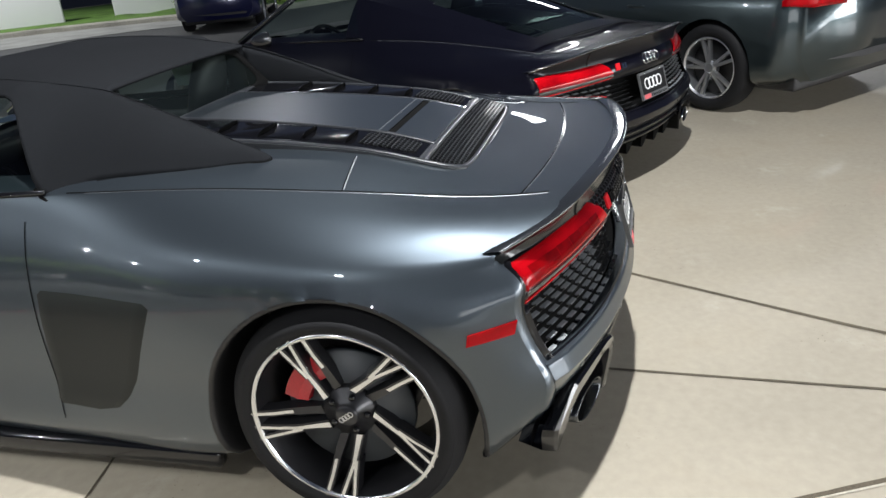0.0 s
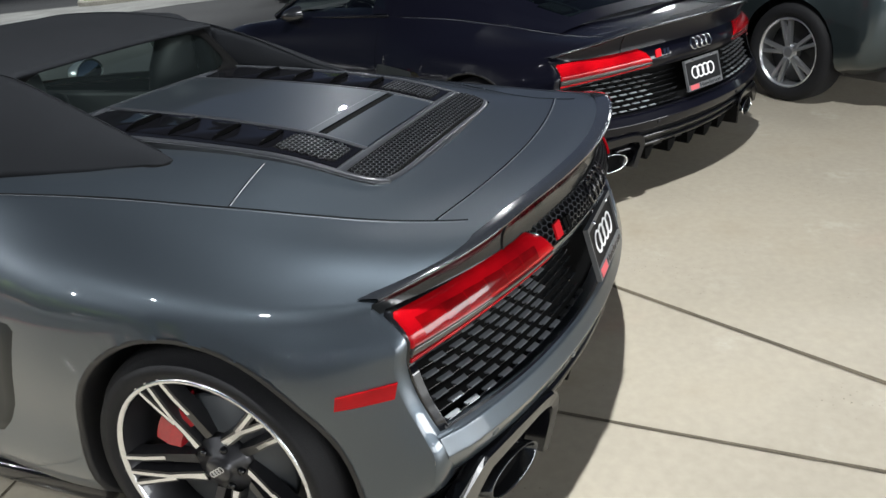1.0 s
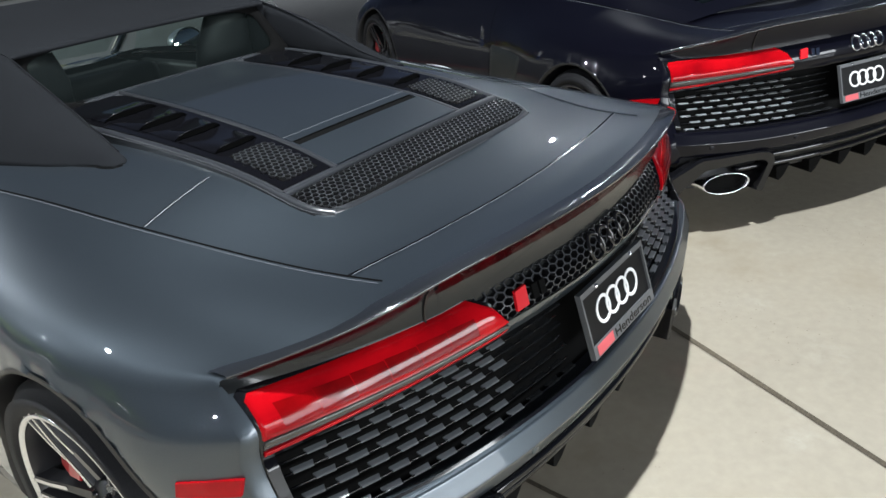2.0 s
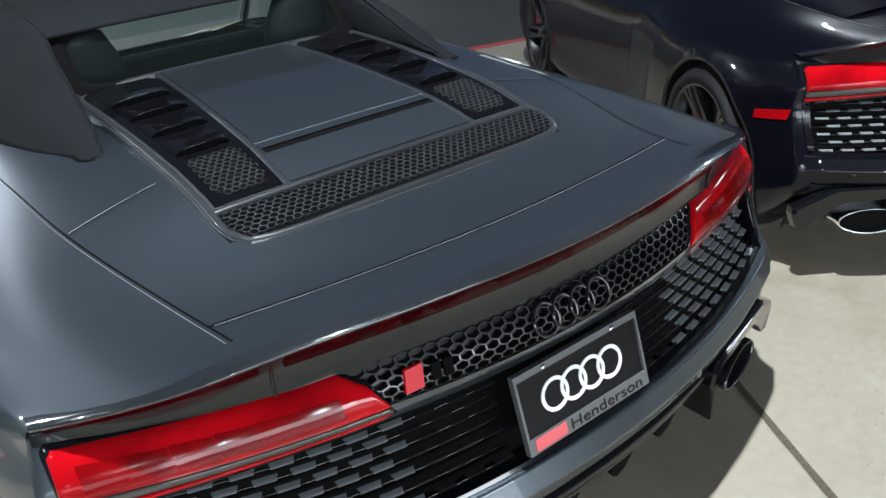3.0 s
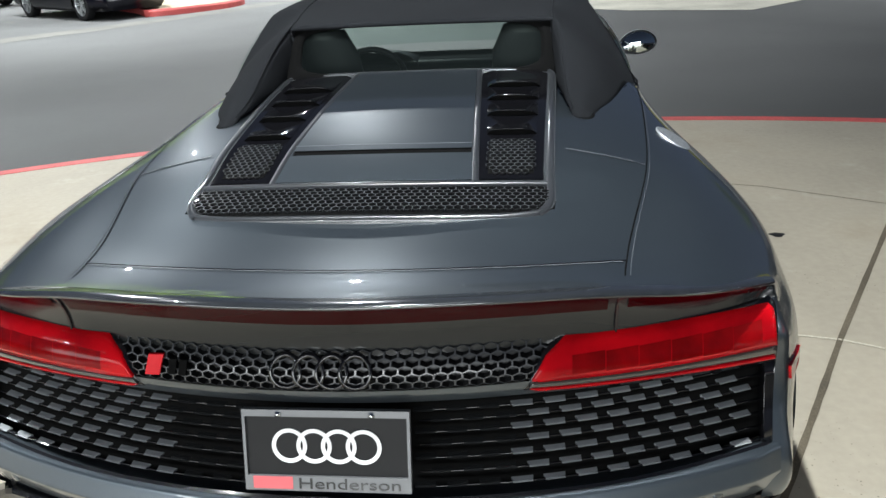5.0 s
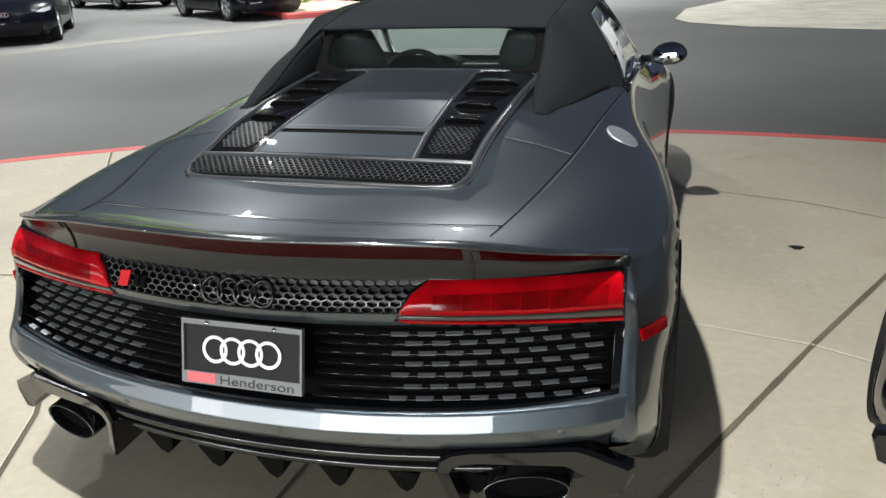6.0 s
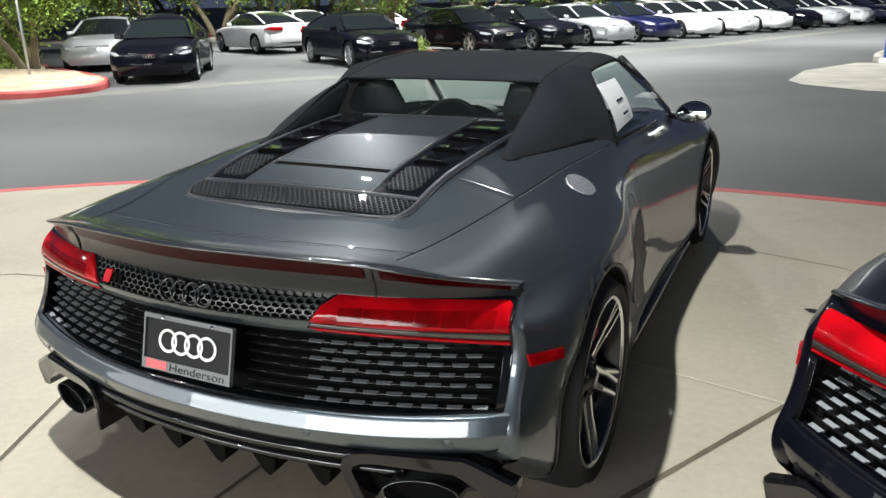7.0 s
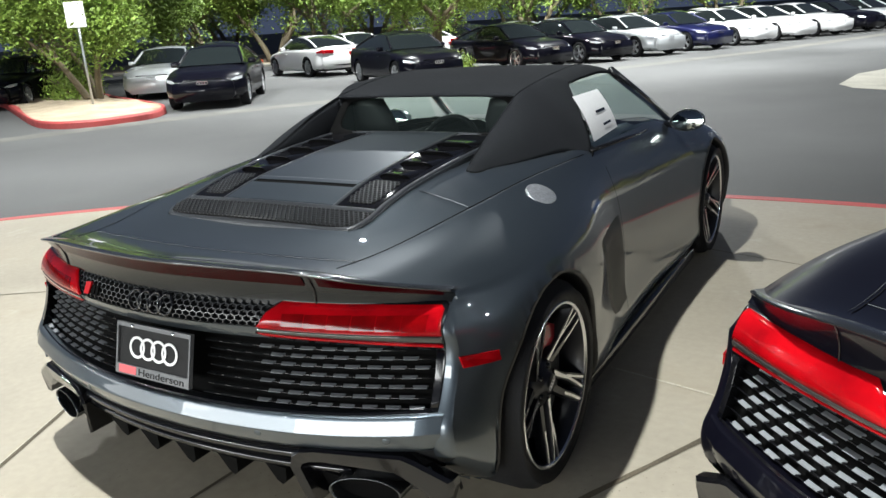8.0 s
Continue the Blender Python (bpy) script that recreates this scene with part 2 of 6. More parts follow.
# pits in worn patches, then damp-looking stains and paler scuffs
for masks, tone in (
    ((spots("ShaderNodeTexVoronoi", 62.0, 0.20, 0.12), spots("ShaderNodeTexNoise", 1.3, 0.53, 0.62), spots("ShaderNodeTexNoise", 45.0, 0.50, 0.56)), (0.13, 0.11, 0.08)),
    ((spots("ShaderNodeTexNoise", 0.9, 0.52, 0.72, 6.0), spots("ShaderNodeTexNoise", 6.0, 0.25, 0.75, 6.0)), (0.27, 0.225, 0.155)),
    ((spots("ShaderNodeTexNoise", 2.4, 0.58, 0.74, 8.0), spots("ShaderNodeTexNoise", 17.0, 0.40, 0.70, 5.0)), (0.47, 0.44, 0.37)),
):
    mix = nt.nodes.new("ShaderNodeMix")
    mix.data_type = "RGBA"
    fac = masks[0]
    for other in masks[1:]:
        mul = nt.nodes.new("ShaderNodeMath")
        mul.operation = "MULTIPLY"
        nt.links.new(fac, mul.inputs[0])
        nt.links.new(other, mul.inputs[1])
        fac = mul.outputs[0]
    nt.links.new(fac, mix.inputs["Factor"])
    nt.links.new(src, mix.inputs["A"])
    mix.inputs["B"].default_value = (*tone, 1)
    src = mix.outputs["Result"]
nt.links.new(src, p.inputs["Base Color"])
M["plate_black"] = material("matt_black_plate", (0.004, 0.004, 0.0045), 0.5, spec=0.2)
M["plate_frame"] = material("dark_plate_frame", (0.12, 0.123, 0.127), 0.42, 0.3)
M["plate_red"] = material("faded_red", (0.55, 0.09, 0.10), 0.5)


def glass(name, tint, rough=0.0):
    m = bpy.data.materials.new(name)
    m.use_nodes = True
    nt = m.node_tree
    out = nt.nodes["Material Output"]
    nt.nodes.remove(nt.nodes["Principled BSDF"])
    a, b, mix, fr, pw, mr = (nt.nodes.new(k) for k in ("ShaderNodeBsdfTransparent", "ShaderNodeBsdfGlossy", "ShaderNodeMixShader", "ShaderNodeLayerWeight", "ShaderNodeMath", "ShaderNodeMapRange"))
    a.inputs[0].default_value = (*tint, 1)
    b.inputs["Roughness"].default_value = rough
    pw.operation, pw.inputs[1].default_value = "POWER", 4.0
    mr.inputs["To Min"].default_value, mr.inputs["To Max"].default_value = 0.04, 0.9
    nt.links.new(fr.outputs["Facing"], pw.inputs[0])
    nt.links.new(pw.outputs[0], mr.inputs["Value"])
    nt.links.new(mr.outputs[0], mix.inputs[0])
    nt.links.new(a.outputs[0], mix.inputs[1])
    nt.links.new(b.outputs[0], mix.inputs[2])
    nt.links.new(mix.outputs[0], out.inputs[0])
    return m


def hazed(name, tint, haze):
    """Clear glass with a thin teal haze of light put into its colour."""
    m = glass(name, tint)
    nt = m.node_tree
    out = nt.nodes["Material Output"]
    src = out.inputs[0].links[0].from_socket
    d, mix = nt.nodes.new("ShaderNodeBsdfDiffuse"), nt.nodes.new("ShaderNodeMixShader")
    d.inputs[0].default_value = (0.42, 0.55, 0.52, 1)
    mix.inputs[0].default_value = haze
    nt.links.new(src, mix.inputs[1])
    nt.links.new(d.outputs[0], mix.inputs[2])
    nt.links.new(mix.outputs[0], out.inputs[0])
    return m


# rear window: a trace of teal mixed in as painted haze
M["glass_hazed"] = hazed("hazed_glass", (0.88, 0.97, 0.93), 0.007)
M["glass"] = glass("car_glass", (0.86, 0.95, 0.91))
M["glass_dark"] = glass("tinted_glass", (0.34, 0.42, 0.40))

# ---- mesh helpers ----


def link_bm(name, bm, mat, smooth=True):
    me = bpy.data.meshes.new(name)
    bm.normal_update()
    bm.to_mesh(me)
    bm.free()
    for mm in mat if isinstance(mat, (list, tuple)) else (mat,):
        me.materials.append(mm)
    for p in me.polygons:
        p.use_smooth = smooth
    return new(name, me)


def part(name, bm, mat, parent, label="", smooth=True, kind=""):
    """One mesh object under a thing or under a part."""
    ob = link_bm(name, bm, mat, smooth)
    ob.parent = parent
    return tagged(ob, label, kind=kind)


def thing(name, m, label, category, group="", kind=""):
    ob = new(name)
    ob.matrix_world = m
    ob.empty_display_size = 0.1
    return tagged(ob, label, category, group, kind)


def structure(name, bm, mat, label, category, smooth=False):
    return tagged(link_bm(name, bm, mat, smooth), label, category, kind="structure")


def add_box(bm, c, s, rot=None, bevel=0.0):
    """A box at c of size s, turned by a matrix, with bevelled edges."""
    r = bmesh.ops.create_cube(bm, size=1.0)
    mtx = Matrix.Translation(c) @ (rot or Matrix.Identity(4)) @ Matrix.Diagonal((*s, 1))
    bmesh.ops.transform(bm, matrix=mtx, verts=r["verts"])
    if bevel:
        es = list({e for v in r["verts"] for e in v.link_edges})
        bmesh.ops.bevel(bm, geom=es, offset=bevel, segments=2, affect="EDGES", profile=0.6)
    return bm


def add_grid(bm, fn, nu, nv, close_v=False, keep=None):
    """A sheet of fn(a, b), a and b from 0 to 1."""
    g = [[bm.verts.new(fn(i / nu, j / nv)) for j in range(nv + (0 if close_v else 1))] for i in range(nu + 1)]
    w = len(g[0])
    for i in range(nu):
        for j in range(nv):
            k = (j + 1) % w
            q = (g[i][j], g[i][k], g[i + 1][k], g[i + 1][j])
            if keep is None or keep(sum((v.co for v in q), Vector()) / 4):
                bm.faces.new(q)
    return g


def add_prism(bm, poly, fn, depth):
    """A plate: the outline poly (2D points), set in space by fn(a, b, d), d from 0 to depth, with both faces and sides."""
    top = [bm.verts.new(fn(a, b, depth)) for a, b in poly]
    low = [bm.verts.new(fn(a, b, 0.0)) for a, b in poly]
    bm.faces.new(top)
    bm.faces.new(low[::-1])
    n = len(poly)
    for i in range(n):
        bm.faces.new((low[i], low[(i + 1) % n], top[(i + 1) % n], top[i]))
    return bm


def add_tube(bm, pts, r, seg=8, closed=False, taper=None):
    pts = [Vector(p) for p in pts]
    n = len(pts)
    rings = []
    for i, p in enumerate(pts):
        a = pts[(i - 1) % n] if closed or i else p
        b = pts[(i + 1) % n] if closed or i < n - 1 else p
        t = (b - a).normalized()
        s = t.cross((0, 0, 1) if abs(t.z) < 0.9 else (1, 0, 0)).normalized()
        q = s.cross(t)
        rr = r * (taper[i] if taper else 1)
        rings.append([bm.verts.new(p + rr * (math.cos(k * math.tau / seg) * s + math.sin(k * math.tau / seg) * q)) for k in range(seg)])
    for i in range(n if closed else n - 1):
        u, v = rings[i], rings[(i + 1) % n]
        for k in range(seg):
            bm.faces.new((u[k], u[(k + 1) % seg], v[(k + 1) % seg], v[k]))
    if not closed:
        bm.faces.new(rings[0][::-1])
        bm.faces.new(rings[-1])
    return bm


def add_lathe(bm, profile, m, seg=48, wrap=False):
    """Turns (radius, along) round the local x axis, placed by m."""
    rings = [[bm.verts.new(m @ Vector((x, r * math.cos(k * math.tau / seg), r * math.sin(k * math.tau / seg)))) for k in range(seg)] for r, x in profile]
    n = len(rings)
    for i in range(n if wrap else n - 1):
        u, v = rings[i], rings[(i + 1) % n]
        for k in range(seg):
            bm.faces.new((u[k], u[(k + 1) % seg], v[(k + 1) % seg], v[k]))
    return bm


def spline(keys):
    """A smooth curve through (u, value...) keys: returns a function of u."""
    k = np.array(keys, float)
    u, p = k[:, 0], k[:, 1:]
    d = np.diff(p, axis=0) / np.diff(u)[:, None]
    m = np.empty_like(p)
    m[0], m[-1] = d[0], d[-1]
    for i in range(1, len(u) - 1):
        a, b = u[i] - u[i - 1], u[i + 1] - u[i]
        m[i] = (d[i - 1] * b + d[i] * a) / (a + b)

    def at(x):
        x = min(max(x, u[0]), u[-1])
        i = min(max(int(np.searchsorted(u, x)) - 1, 0), len(u) - 2)
        h = u[i + 1] - u[i]
        s = (x - u[i]) / h
        return (2 * s**3 - 3 * s**2 + 1) * p[i] + (s**3 - 2 * s**2 + s) * h * m[i] + (3 * s**2 - 2 * s**3) * p[i + 1] + (s**3 - s**2) * h * m[i + 1]

    return at


# ---- ground ----
PAD_C, PAD_R = (0.9, -4.6), 8.85
LOW = -0.14


def ring_fill(bm, pts, z):
    vs = [bm.verts.new((x, y, z)) for x, y in pts]
    bm.faces.new(vs)
    return vs


def pad_point(a, r=PAD_R):
    return PAD_C[0] + r * math.sin(a), PAD_C[1] + r * math.cos(a)


bm = bmesh.new()
ring_fill(bm, [(-1500, -1500), (1500, -1500), (1500, 1500), (-1500, 1500)], LOW)
structure("ground", bm, M["asphalt"], "dark grey worn asphalt of a car park at night", "ground")

bm = bmesh.new()
arc = [pad_point(radians(a), PAD_R - 0.15) for a in range(-105, 106, 3)]
outline = arc + [(arc[-1][0], -16), (arc[0][0], -16)]
vs = ring_fill(bm, outline, 0)
ext = bmesh.ops.extrude_face_region(bm, geom=list(bm.faces))
bmesh.ops.translate(bm, vec=(0, 0, LOW - 0.05), verts=[v for v in ext["geom"] if isinstance(v, bmesh.types.BMVert)])
bmesh.ops.recalc_face_normals(bm, faces=list(bm.faces))
structure("pavement", bm, M["concrete"], "smooth tan concrete parking pad with sealed joints", "pavement")


def kerb_arc(name, pts, width, top, low, mat, label):
    """A kerb of rounded section along pts, its back on the inner side."""
    bm = bmesh.new()
    sec = [(0, low), (0, top - 0.03), (0.012, top - 0.008), (0.04, top), (width, top), (width, low)]
    rows = []
    for i, p in enumerate(pts):
        a, b = Vector(pts[max(i - 1, 0)]), Vector(pts[min(i + 1, len(pts) - 1)])
        t = (b - a).normalized()
        nrm = Vector((t.y, -t.x))
        rows.append([bm.verts.new((p[0] + nrm.x * w, p[1] + nrm.y * w, z)) for w, z in sec])
    for r, s in zip(rows, rows[1:]):
        for k in range(len(sec) - 1):
            bm.faces.new((r[k], r[k + 1], s[k + 1], s[k]))
    bmesh.ops.recalc_face_normals(bm, faces=list(bm.faces))
    return structure(name, bm, mat, label, "kerb", smooth=False)


kerb_arc("kerb", [pad_point(radians(a)) for a in np.arange(-105, 106, 1.5)], 0.15, 0.003, LOW - 0.03, M["kerb_red"], "red painted concrete kerb round the parking pad")


def joint(name, pts, width, edge=0, pale=False):
    bm = bmesh.new()
    rows = []
    for i, p in enumerate(pts):
        a, b = Vector(pts[max(i - 1, 0)]), Vector(pts[min(i + 1, len(pts) - 1)])
        t = (b - a).normalized()
        w = width * 0.5 * (1 + 0.25 * noise.noise((p[0] * 9, p[1] * 9, 0)))
        rows.append([bm.verts.new((p[0] - t.y * k * w, p[1] + t.x * k * w, 0.0022 if k else 0.0015)) for k in (-1, 0, 1)])
    for r, s in zip(rows, rows[1:]):
        for k in range(2):
            bm.faces.new((r[k], s[k], s[k + 1], r[k + 1]))
    bmesh.ops.recalc_face_normals(bm, faces=list(bm.faces))
    if edge:
        rim, rows = bmesh.new(), []
        for i, p in enumerate(pts):
            a, b = Vector(pts[max(i - 1, 0)]), Vector(pts[min(i + 1, len(pts) - 1)])
            t = (b - a).normalized()
            k = 0.6 + 0.4 * noise.noise((p[0] * 3, p[1] * 3, 5))
            rows.append([rim.verts.new((p[0] - t.y * w, p[1] + t.x * w, z)) for w, z in ((edge * width * 0.42, 0.0032), (edge * width * (0.55 + 0.35 * k), 0.0026))])
        for r, s in zip(rows, rows[1:]):
            rim.faces.new((r[0], s[0], s[1], r[1]))
        bmesh.ops.recalc_face_normals(rim, faces=list(rim.faces))
        structure("joint_edge", rim, M["joint_edge"], "pale worn edge of a concrete joint", "joint")
    return structure(name, bm, M["joint_edge"] if pale else M["joint"], "pale worn joint in the concrete" if pale else "dark sealed joint in the concrete", "joint")


def between(a, b, n=30):
    return [(a[0] + (b[0] - a[0]) * i / n, a[1] + (b[1] - a[1]) * i / n) for i in range(n + 1)]


joint("joint", between((-0.04, -2.35), (0.30, -1.60)) + between((0.30, -1.60), (1.51, 0.71))[1:] + between((1.51, 0.71), (3.25, 3.85))[1:], 0.022)
joint("joint", between((-0.20, -3.0), (-0.09, -0.6)) + between((-0.09, -0.6), (0.3, 3.9))[1:], 0.015)
joint("joint", between((-0.35, -2.05), (-1.13, -0.35)) + between((-1.13, -0.35), (-3.4, 2.95))[1:], 0.020, 1)
joint("joint", between((-0.1, 1.05), (1.51, 0.71)) + between((1.51, 0.71), (3.6, -0.3))[1:], 0.012, 0, True)
joint("joint", between((-4.2, -0.35), (-2.69, 0.58)) + between((-2.69, 0.58), (-0.1, 1.05))[1:], 0.010, 1)
joint("joint", between((0.2, 2.9), (1.7, 2.47)) + between((1.7, 2.47), (3.4, 1.5))[1:], 0.006)

bm = bmesh.new()
vs = [bm.verts.new((1.58 + 0.035 * math.cos(a) * (1 + 0.3 * math.sin(3 * a)), 1.73 + 0.03 * math.sin(a), 0.0018)) for a in np.linspace(0, math.tau, 17)[:-1]]
bm.faces.new(vs)
structure("stain", bm, M["rubber"], "small dark oil stain on the concrete", "stain")
# ---- sports cars: y ahead, the origin on the ground under the rear axle ----
TAIL_C = spline([(0.18, -0.64), (0.30, -0.70), (0.36, -0.735), (0.463, -0.745), (0.50, -0.725), (0.66, -0.70), (0.712, -0.726), (0.78, -0.70), (0.80, -0.678), (0.84, -0.685), (0.885, -0.72)])
TAIL_B = spline([(0.18, 0.20), (0.36, 0.230), (0.5, 0.235), (0.66, 0.27), (0.80, 0.36), (0.89, 0.36)])
EDGE = spline([(0, 0.884), (0.3, 0.882), (0.53, 0.868), (0.70, 0.838), (0.80, 0.812), (0.88, 0.785)])


def tail(x, z, off=0.0):
    """A point of the car's rear face, off metres behind it."""
    return Vector((x, TAIL_C(z)[0] + TAIL_B(z)[0] * x * x - off, z))


def edge_y(x):
    """How far back the spoiler's edge reaches at x."""
    return -0.735 + 0.29 * x * x + 1.16 * max(0.0, abs(x) - 0.6) ** 2


def under(x, b, off=0.0):
    """The hollow panel between the tail lamps and the spoiler's edge, b from 0 below to 1 above."""
    e = EDGE(abs(x))[0]
    yb, ye = tail(x, 0.766).y + 0.012 * max(0.0, 1 - (x / 0.5) ** 4), edge_y(x) + 0.012
    d = min(max((e - 0.766) / 0.118, 0.12), 1)
    return Vector((x, yb + (ye - yb) * b**1.3 + 0.009 * d * math.sin(math.pi * b) - off, 0.766 + (max(e - 0.005, 0.772) - 0.766) * b))


LINES = [
    spline([(-0.72, 0, 0.884), (-0.60, 0, 0.862), (-0.48, 0, 0.856), (-0.28, 0, 0.868), (0, 0, 0.925), (0.4, 0, 0.965), (0.8, 0, 0.96), (2.0, 0, 0.90), (2.6, 0, 0.80), (3.2, 0, 0.68), (3.64, 0, 0.52)]),
    spline([(-0.72, 0.37, 0.880), (-0.60, 0.37, 0.860), (-0.48, 0.38, 0.854), (-0.28, 0.43, 0.876), (0, 0.445, 0.932), (0.4, 0.46, 0.965), (0.8, 0.47, 0.96), (2.0, 0.42, 0.90), (2.6, 0.40, 0.80), (3.2, 0.35, 0.68), (3.60, 0.30, 0.52)]),
    spline([(-0.72, 0.55, 0.866), (-0.60, 0.555, 0.852), (-0.48, 0.572, 0.849), (0.02, 0.672, 0.896), (0.35, 0.71, 0.918), (0.88, 0.755, 0.922), (1.5, 0.765, 0.90), (2.2, 0.75, 0.868), (2.7, 0.66, 0.80), (3.2, 0.56, 0.70), (3.56, 0.48, 0.54)]),
    spline([(-0.72, 0.78, 0.819), (-0.55, 0.785, 0.826), (-0.30, 0.80, 0.839), (0.02, 0.825, 0.85), (0.35, 0.82, 0.862), (0.88, 0.80, 0.862), (1.5, 0.80, 0.842), (2.2, 0.815, 0.825), (2.7, 0.82, 0.80), (3.2, 0.74, 0.69), (3.5, 0.60, 0.55)]),
    spline([(-0.72, 0.862, 0.787), (-0.60, 0.880, 0.777), (-0.47, 0.902, 0.772), (-0.30, 0.925, 0.77), (0.02, 0.948, 0.765), (0.35, 0.924, 0.775), (0.88, 0.845, 0.775), (1.5, 0.835, 0.765), (2.2, 0.865, 0.765), (2.65, 0.91, 0.72), (3.2, 0.86, 0.60), (3.48, 0.70, 0.50)]),
    spline([(-0.72, 0.892, 0.655), (-0.62, 0.926, 0.642), (-0.47, 0.962, 0.63), (-0.30, 0.980, 0.62), (0.02, 0.986, 0.61), (0.40, 0.965, 0.61), (0.9, 0.885, 0.61), (1.5, 0.875, 0.59), (2.2, 0.91, 0.58), (2.65, 0.955, 0.56), (3.2, 0.90, 0.48), (3.48, 0.74, 0.42)]),
    spline([(-0.72, 0.893, 0.53), (-0.62, 0.924, 0.50), (-0.47, 0.955, 0.475), (-0.30, 0.974, 0.45), (0.02, 0.985, 0.43), (0.45, 0.958, 0.41), (0.9, 0.898, 0.38), (1.5, 0.886, 0.36), (2.2, 0.917, 0.36), (2.65, 0.955, 0.38), (3.2, 0.90, 0.34), (3.48, 0.74, 0.32)]),
    spline([(-0.72, 0.884, 0.345), (-0.64, 0.900, 0.265), (-0.55, 0.918, 0.205), (-0.45, 0.933, 0.175), (-0.30, 0.945, 0.165), (0.02, 0.945, 0.22), (0.45, 0.932, 0.155), (0.9, 0.893, 0.145), (1.5, 0.872, 0.145), (2.2, 0.895, 0.15), (2.65, 0.935, 0.22), (3.2, 0.86, 0.20), (3.45, 0.72, 0.2)]),
    spline([(-0.72, 0.80, 0.345), (-0.5, 0.80, 0.17), (-0.3, 0.76, 0.15), (0.4, 0.84, 0.115), (1.5, 0.80, 0.11), (2.65, 0.80, 0.14), (3.40, 0.62, 0.15)]),
]


STATION = {}


def station(u):
    """The points of all lines at u, kept for the next call."""
    if u not in STATION:
        STATION[u] = [ln(u) for ln in LINES]
    return STATION[u]


def skin(u, v, off=0.0):
    """The body's skin: u along the car, v across (0 the middle, 8 the underside; negative on the left)."""
    side, v = (-1 if v < 0 else 1), min(abs(v), 8.0)
    pts = station(u)
    i = min(int(v), 7)
    s = v - i
    p1, p2 = pts[i], pts[i + 1]
    p0 = pts[i - 1] if i else np.array([-pts[1][0], pts[1][1]])
    p3 = pts[i + 2] if i < 7 else 2 * p2 - p1
    d1, d2, d3 = (max(float(np.hypot(*(b - a))), 1e-4) for a, b in ((p0, p1), (p1, p2), (p2, p3)))
    m1 = d2 * ((p1 - p0) / d1 * d2 + (p2 - p1) / d2 * d1) / (d1 + d2)
    m2 = d2 * ((p2 - p1) / d2 * d3 + (p3 - p2) / d3 * d2) / (d2 + d3)
    # the haunch folds to a crease above the tail lamp
    fold = min(max((-0.05 - u) / 0.42, 0.0), 1.0)
    fold = fold * fold * (3 - 2 * fold)
    if i == 3:
        m2 = (1 - fold) * m2 + fold * (3 * (p2 - p1) - m1) / 2
    elif i == 4:
        m1 = (1 - fold) * m1 + fold * (3 * (p2 - p1) - m2) / 2
    x, z = (2 * s**3 - 3 * s**2 + 1) * p1 + (s**3 - 2 * s**2 + s) * m1 + (3 * s**2 - 2 * s**3) * p2 + (s**3 - s**2) * m2
    x = max(x, 0.0)
    w = min(max((0.25 - u) / 0.97, 0.0), 1.0)
    k = min(max((z - 0.70) / 0.08, 0.0), 1.0)
    y = u + w * w * ((1 - k) * tail(x, z).y + k * edge_y(x) + 0.72)
    return Vector((side * x, y, z + off))


def v_at(u, z):
    """Where on the flank, at u, the skin has the height z."""
    a, b = 3.0, 8.0
    for _ in range(14):
        m = (a + b) / 2
        a, b = (m, b) if skin(u, m).z > z else (a, m)
    return (a + b) / 2


def on_side(y, z):
    """The point of the right flank at y and z."""
    u = y
    for _ in range(4):
        p = skin(u, v_at(u, z))
        u -= p.y - y
    return skin(u, v_at(u, z))


ARCH = ((-0.005, 0.305, 0.402), (2.65, 0.335, 0.375))


def in_arch(p, grow=0.0):
    return any((p.y - y) ** 2 + (p.z - z) ** 2 < (r + grow) ** 2 for y, z, r in ARCH) and abs(p.x) > 0.55


def ribbon(bm, pts, width, lift=0.0015):
    """A flat band along pts that lie on the skin, facing outwards."""
    pts = [Vector(p) for p in pts]
    rows = []
    for i, p in enumerate(pts):
        t = (pts[min(i + 1, len(pts) - 1)] - pts[max(i - 1, 0)]).normalized()
        out = Vector((p.x * 0.6, 0, max(p.z - 0.3, 0.2)))
        out = (out - t * out.dot(t)).normalized()
        s = t.cross(out).normalized() * width / 2
        rows.append([bm.verts.new(p + out * lift - s), bm.verts.new(p + out * lift + s)])
    for r, q in zip(rows, rows[1:]):
        bm.faces.new((r[0], r[1], q[1], q[0]))
    bmesh.ops.recalc_face_normals(bm, faces=list(bm.faces))
    return bm


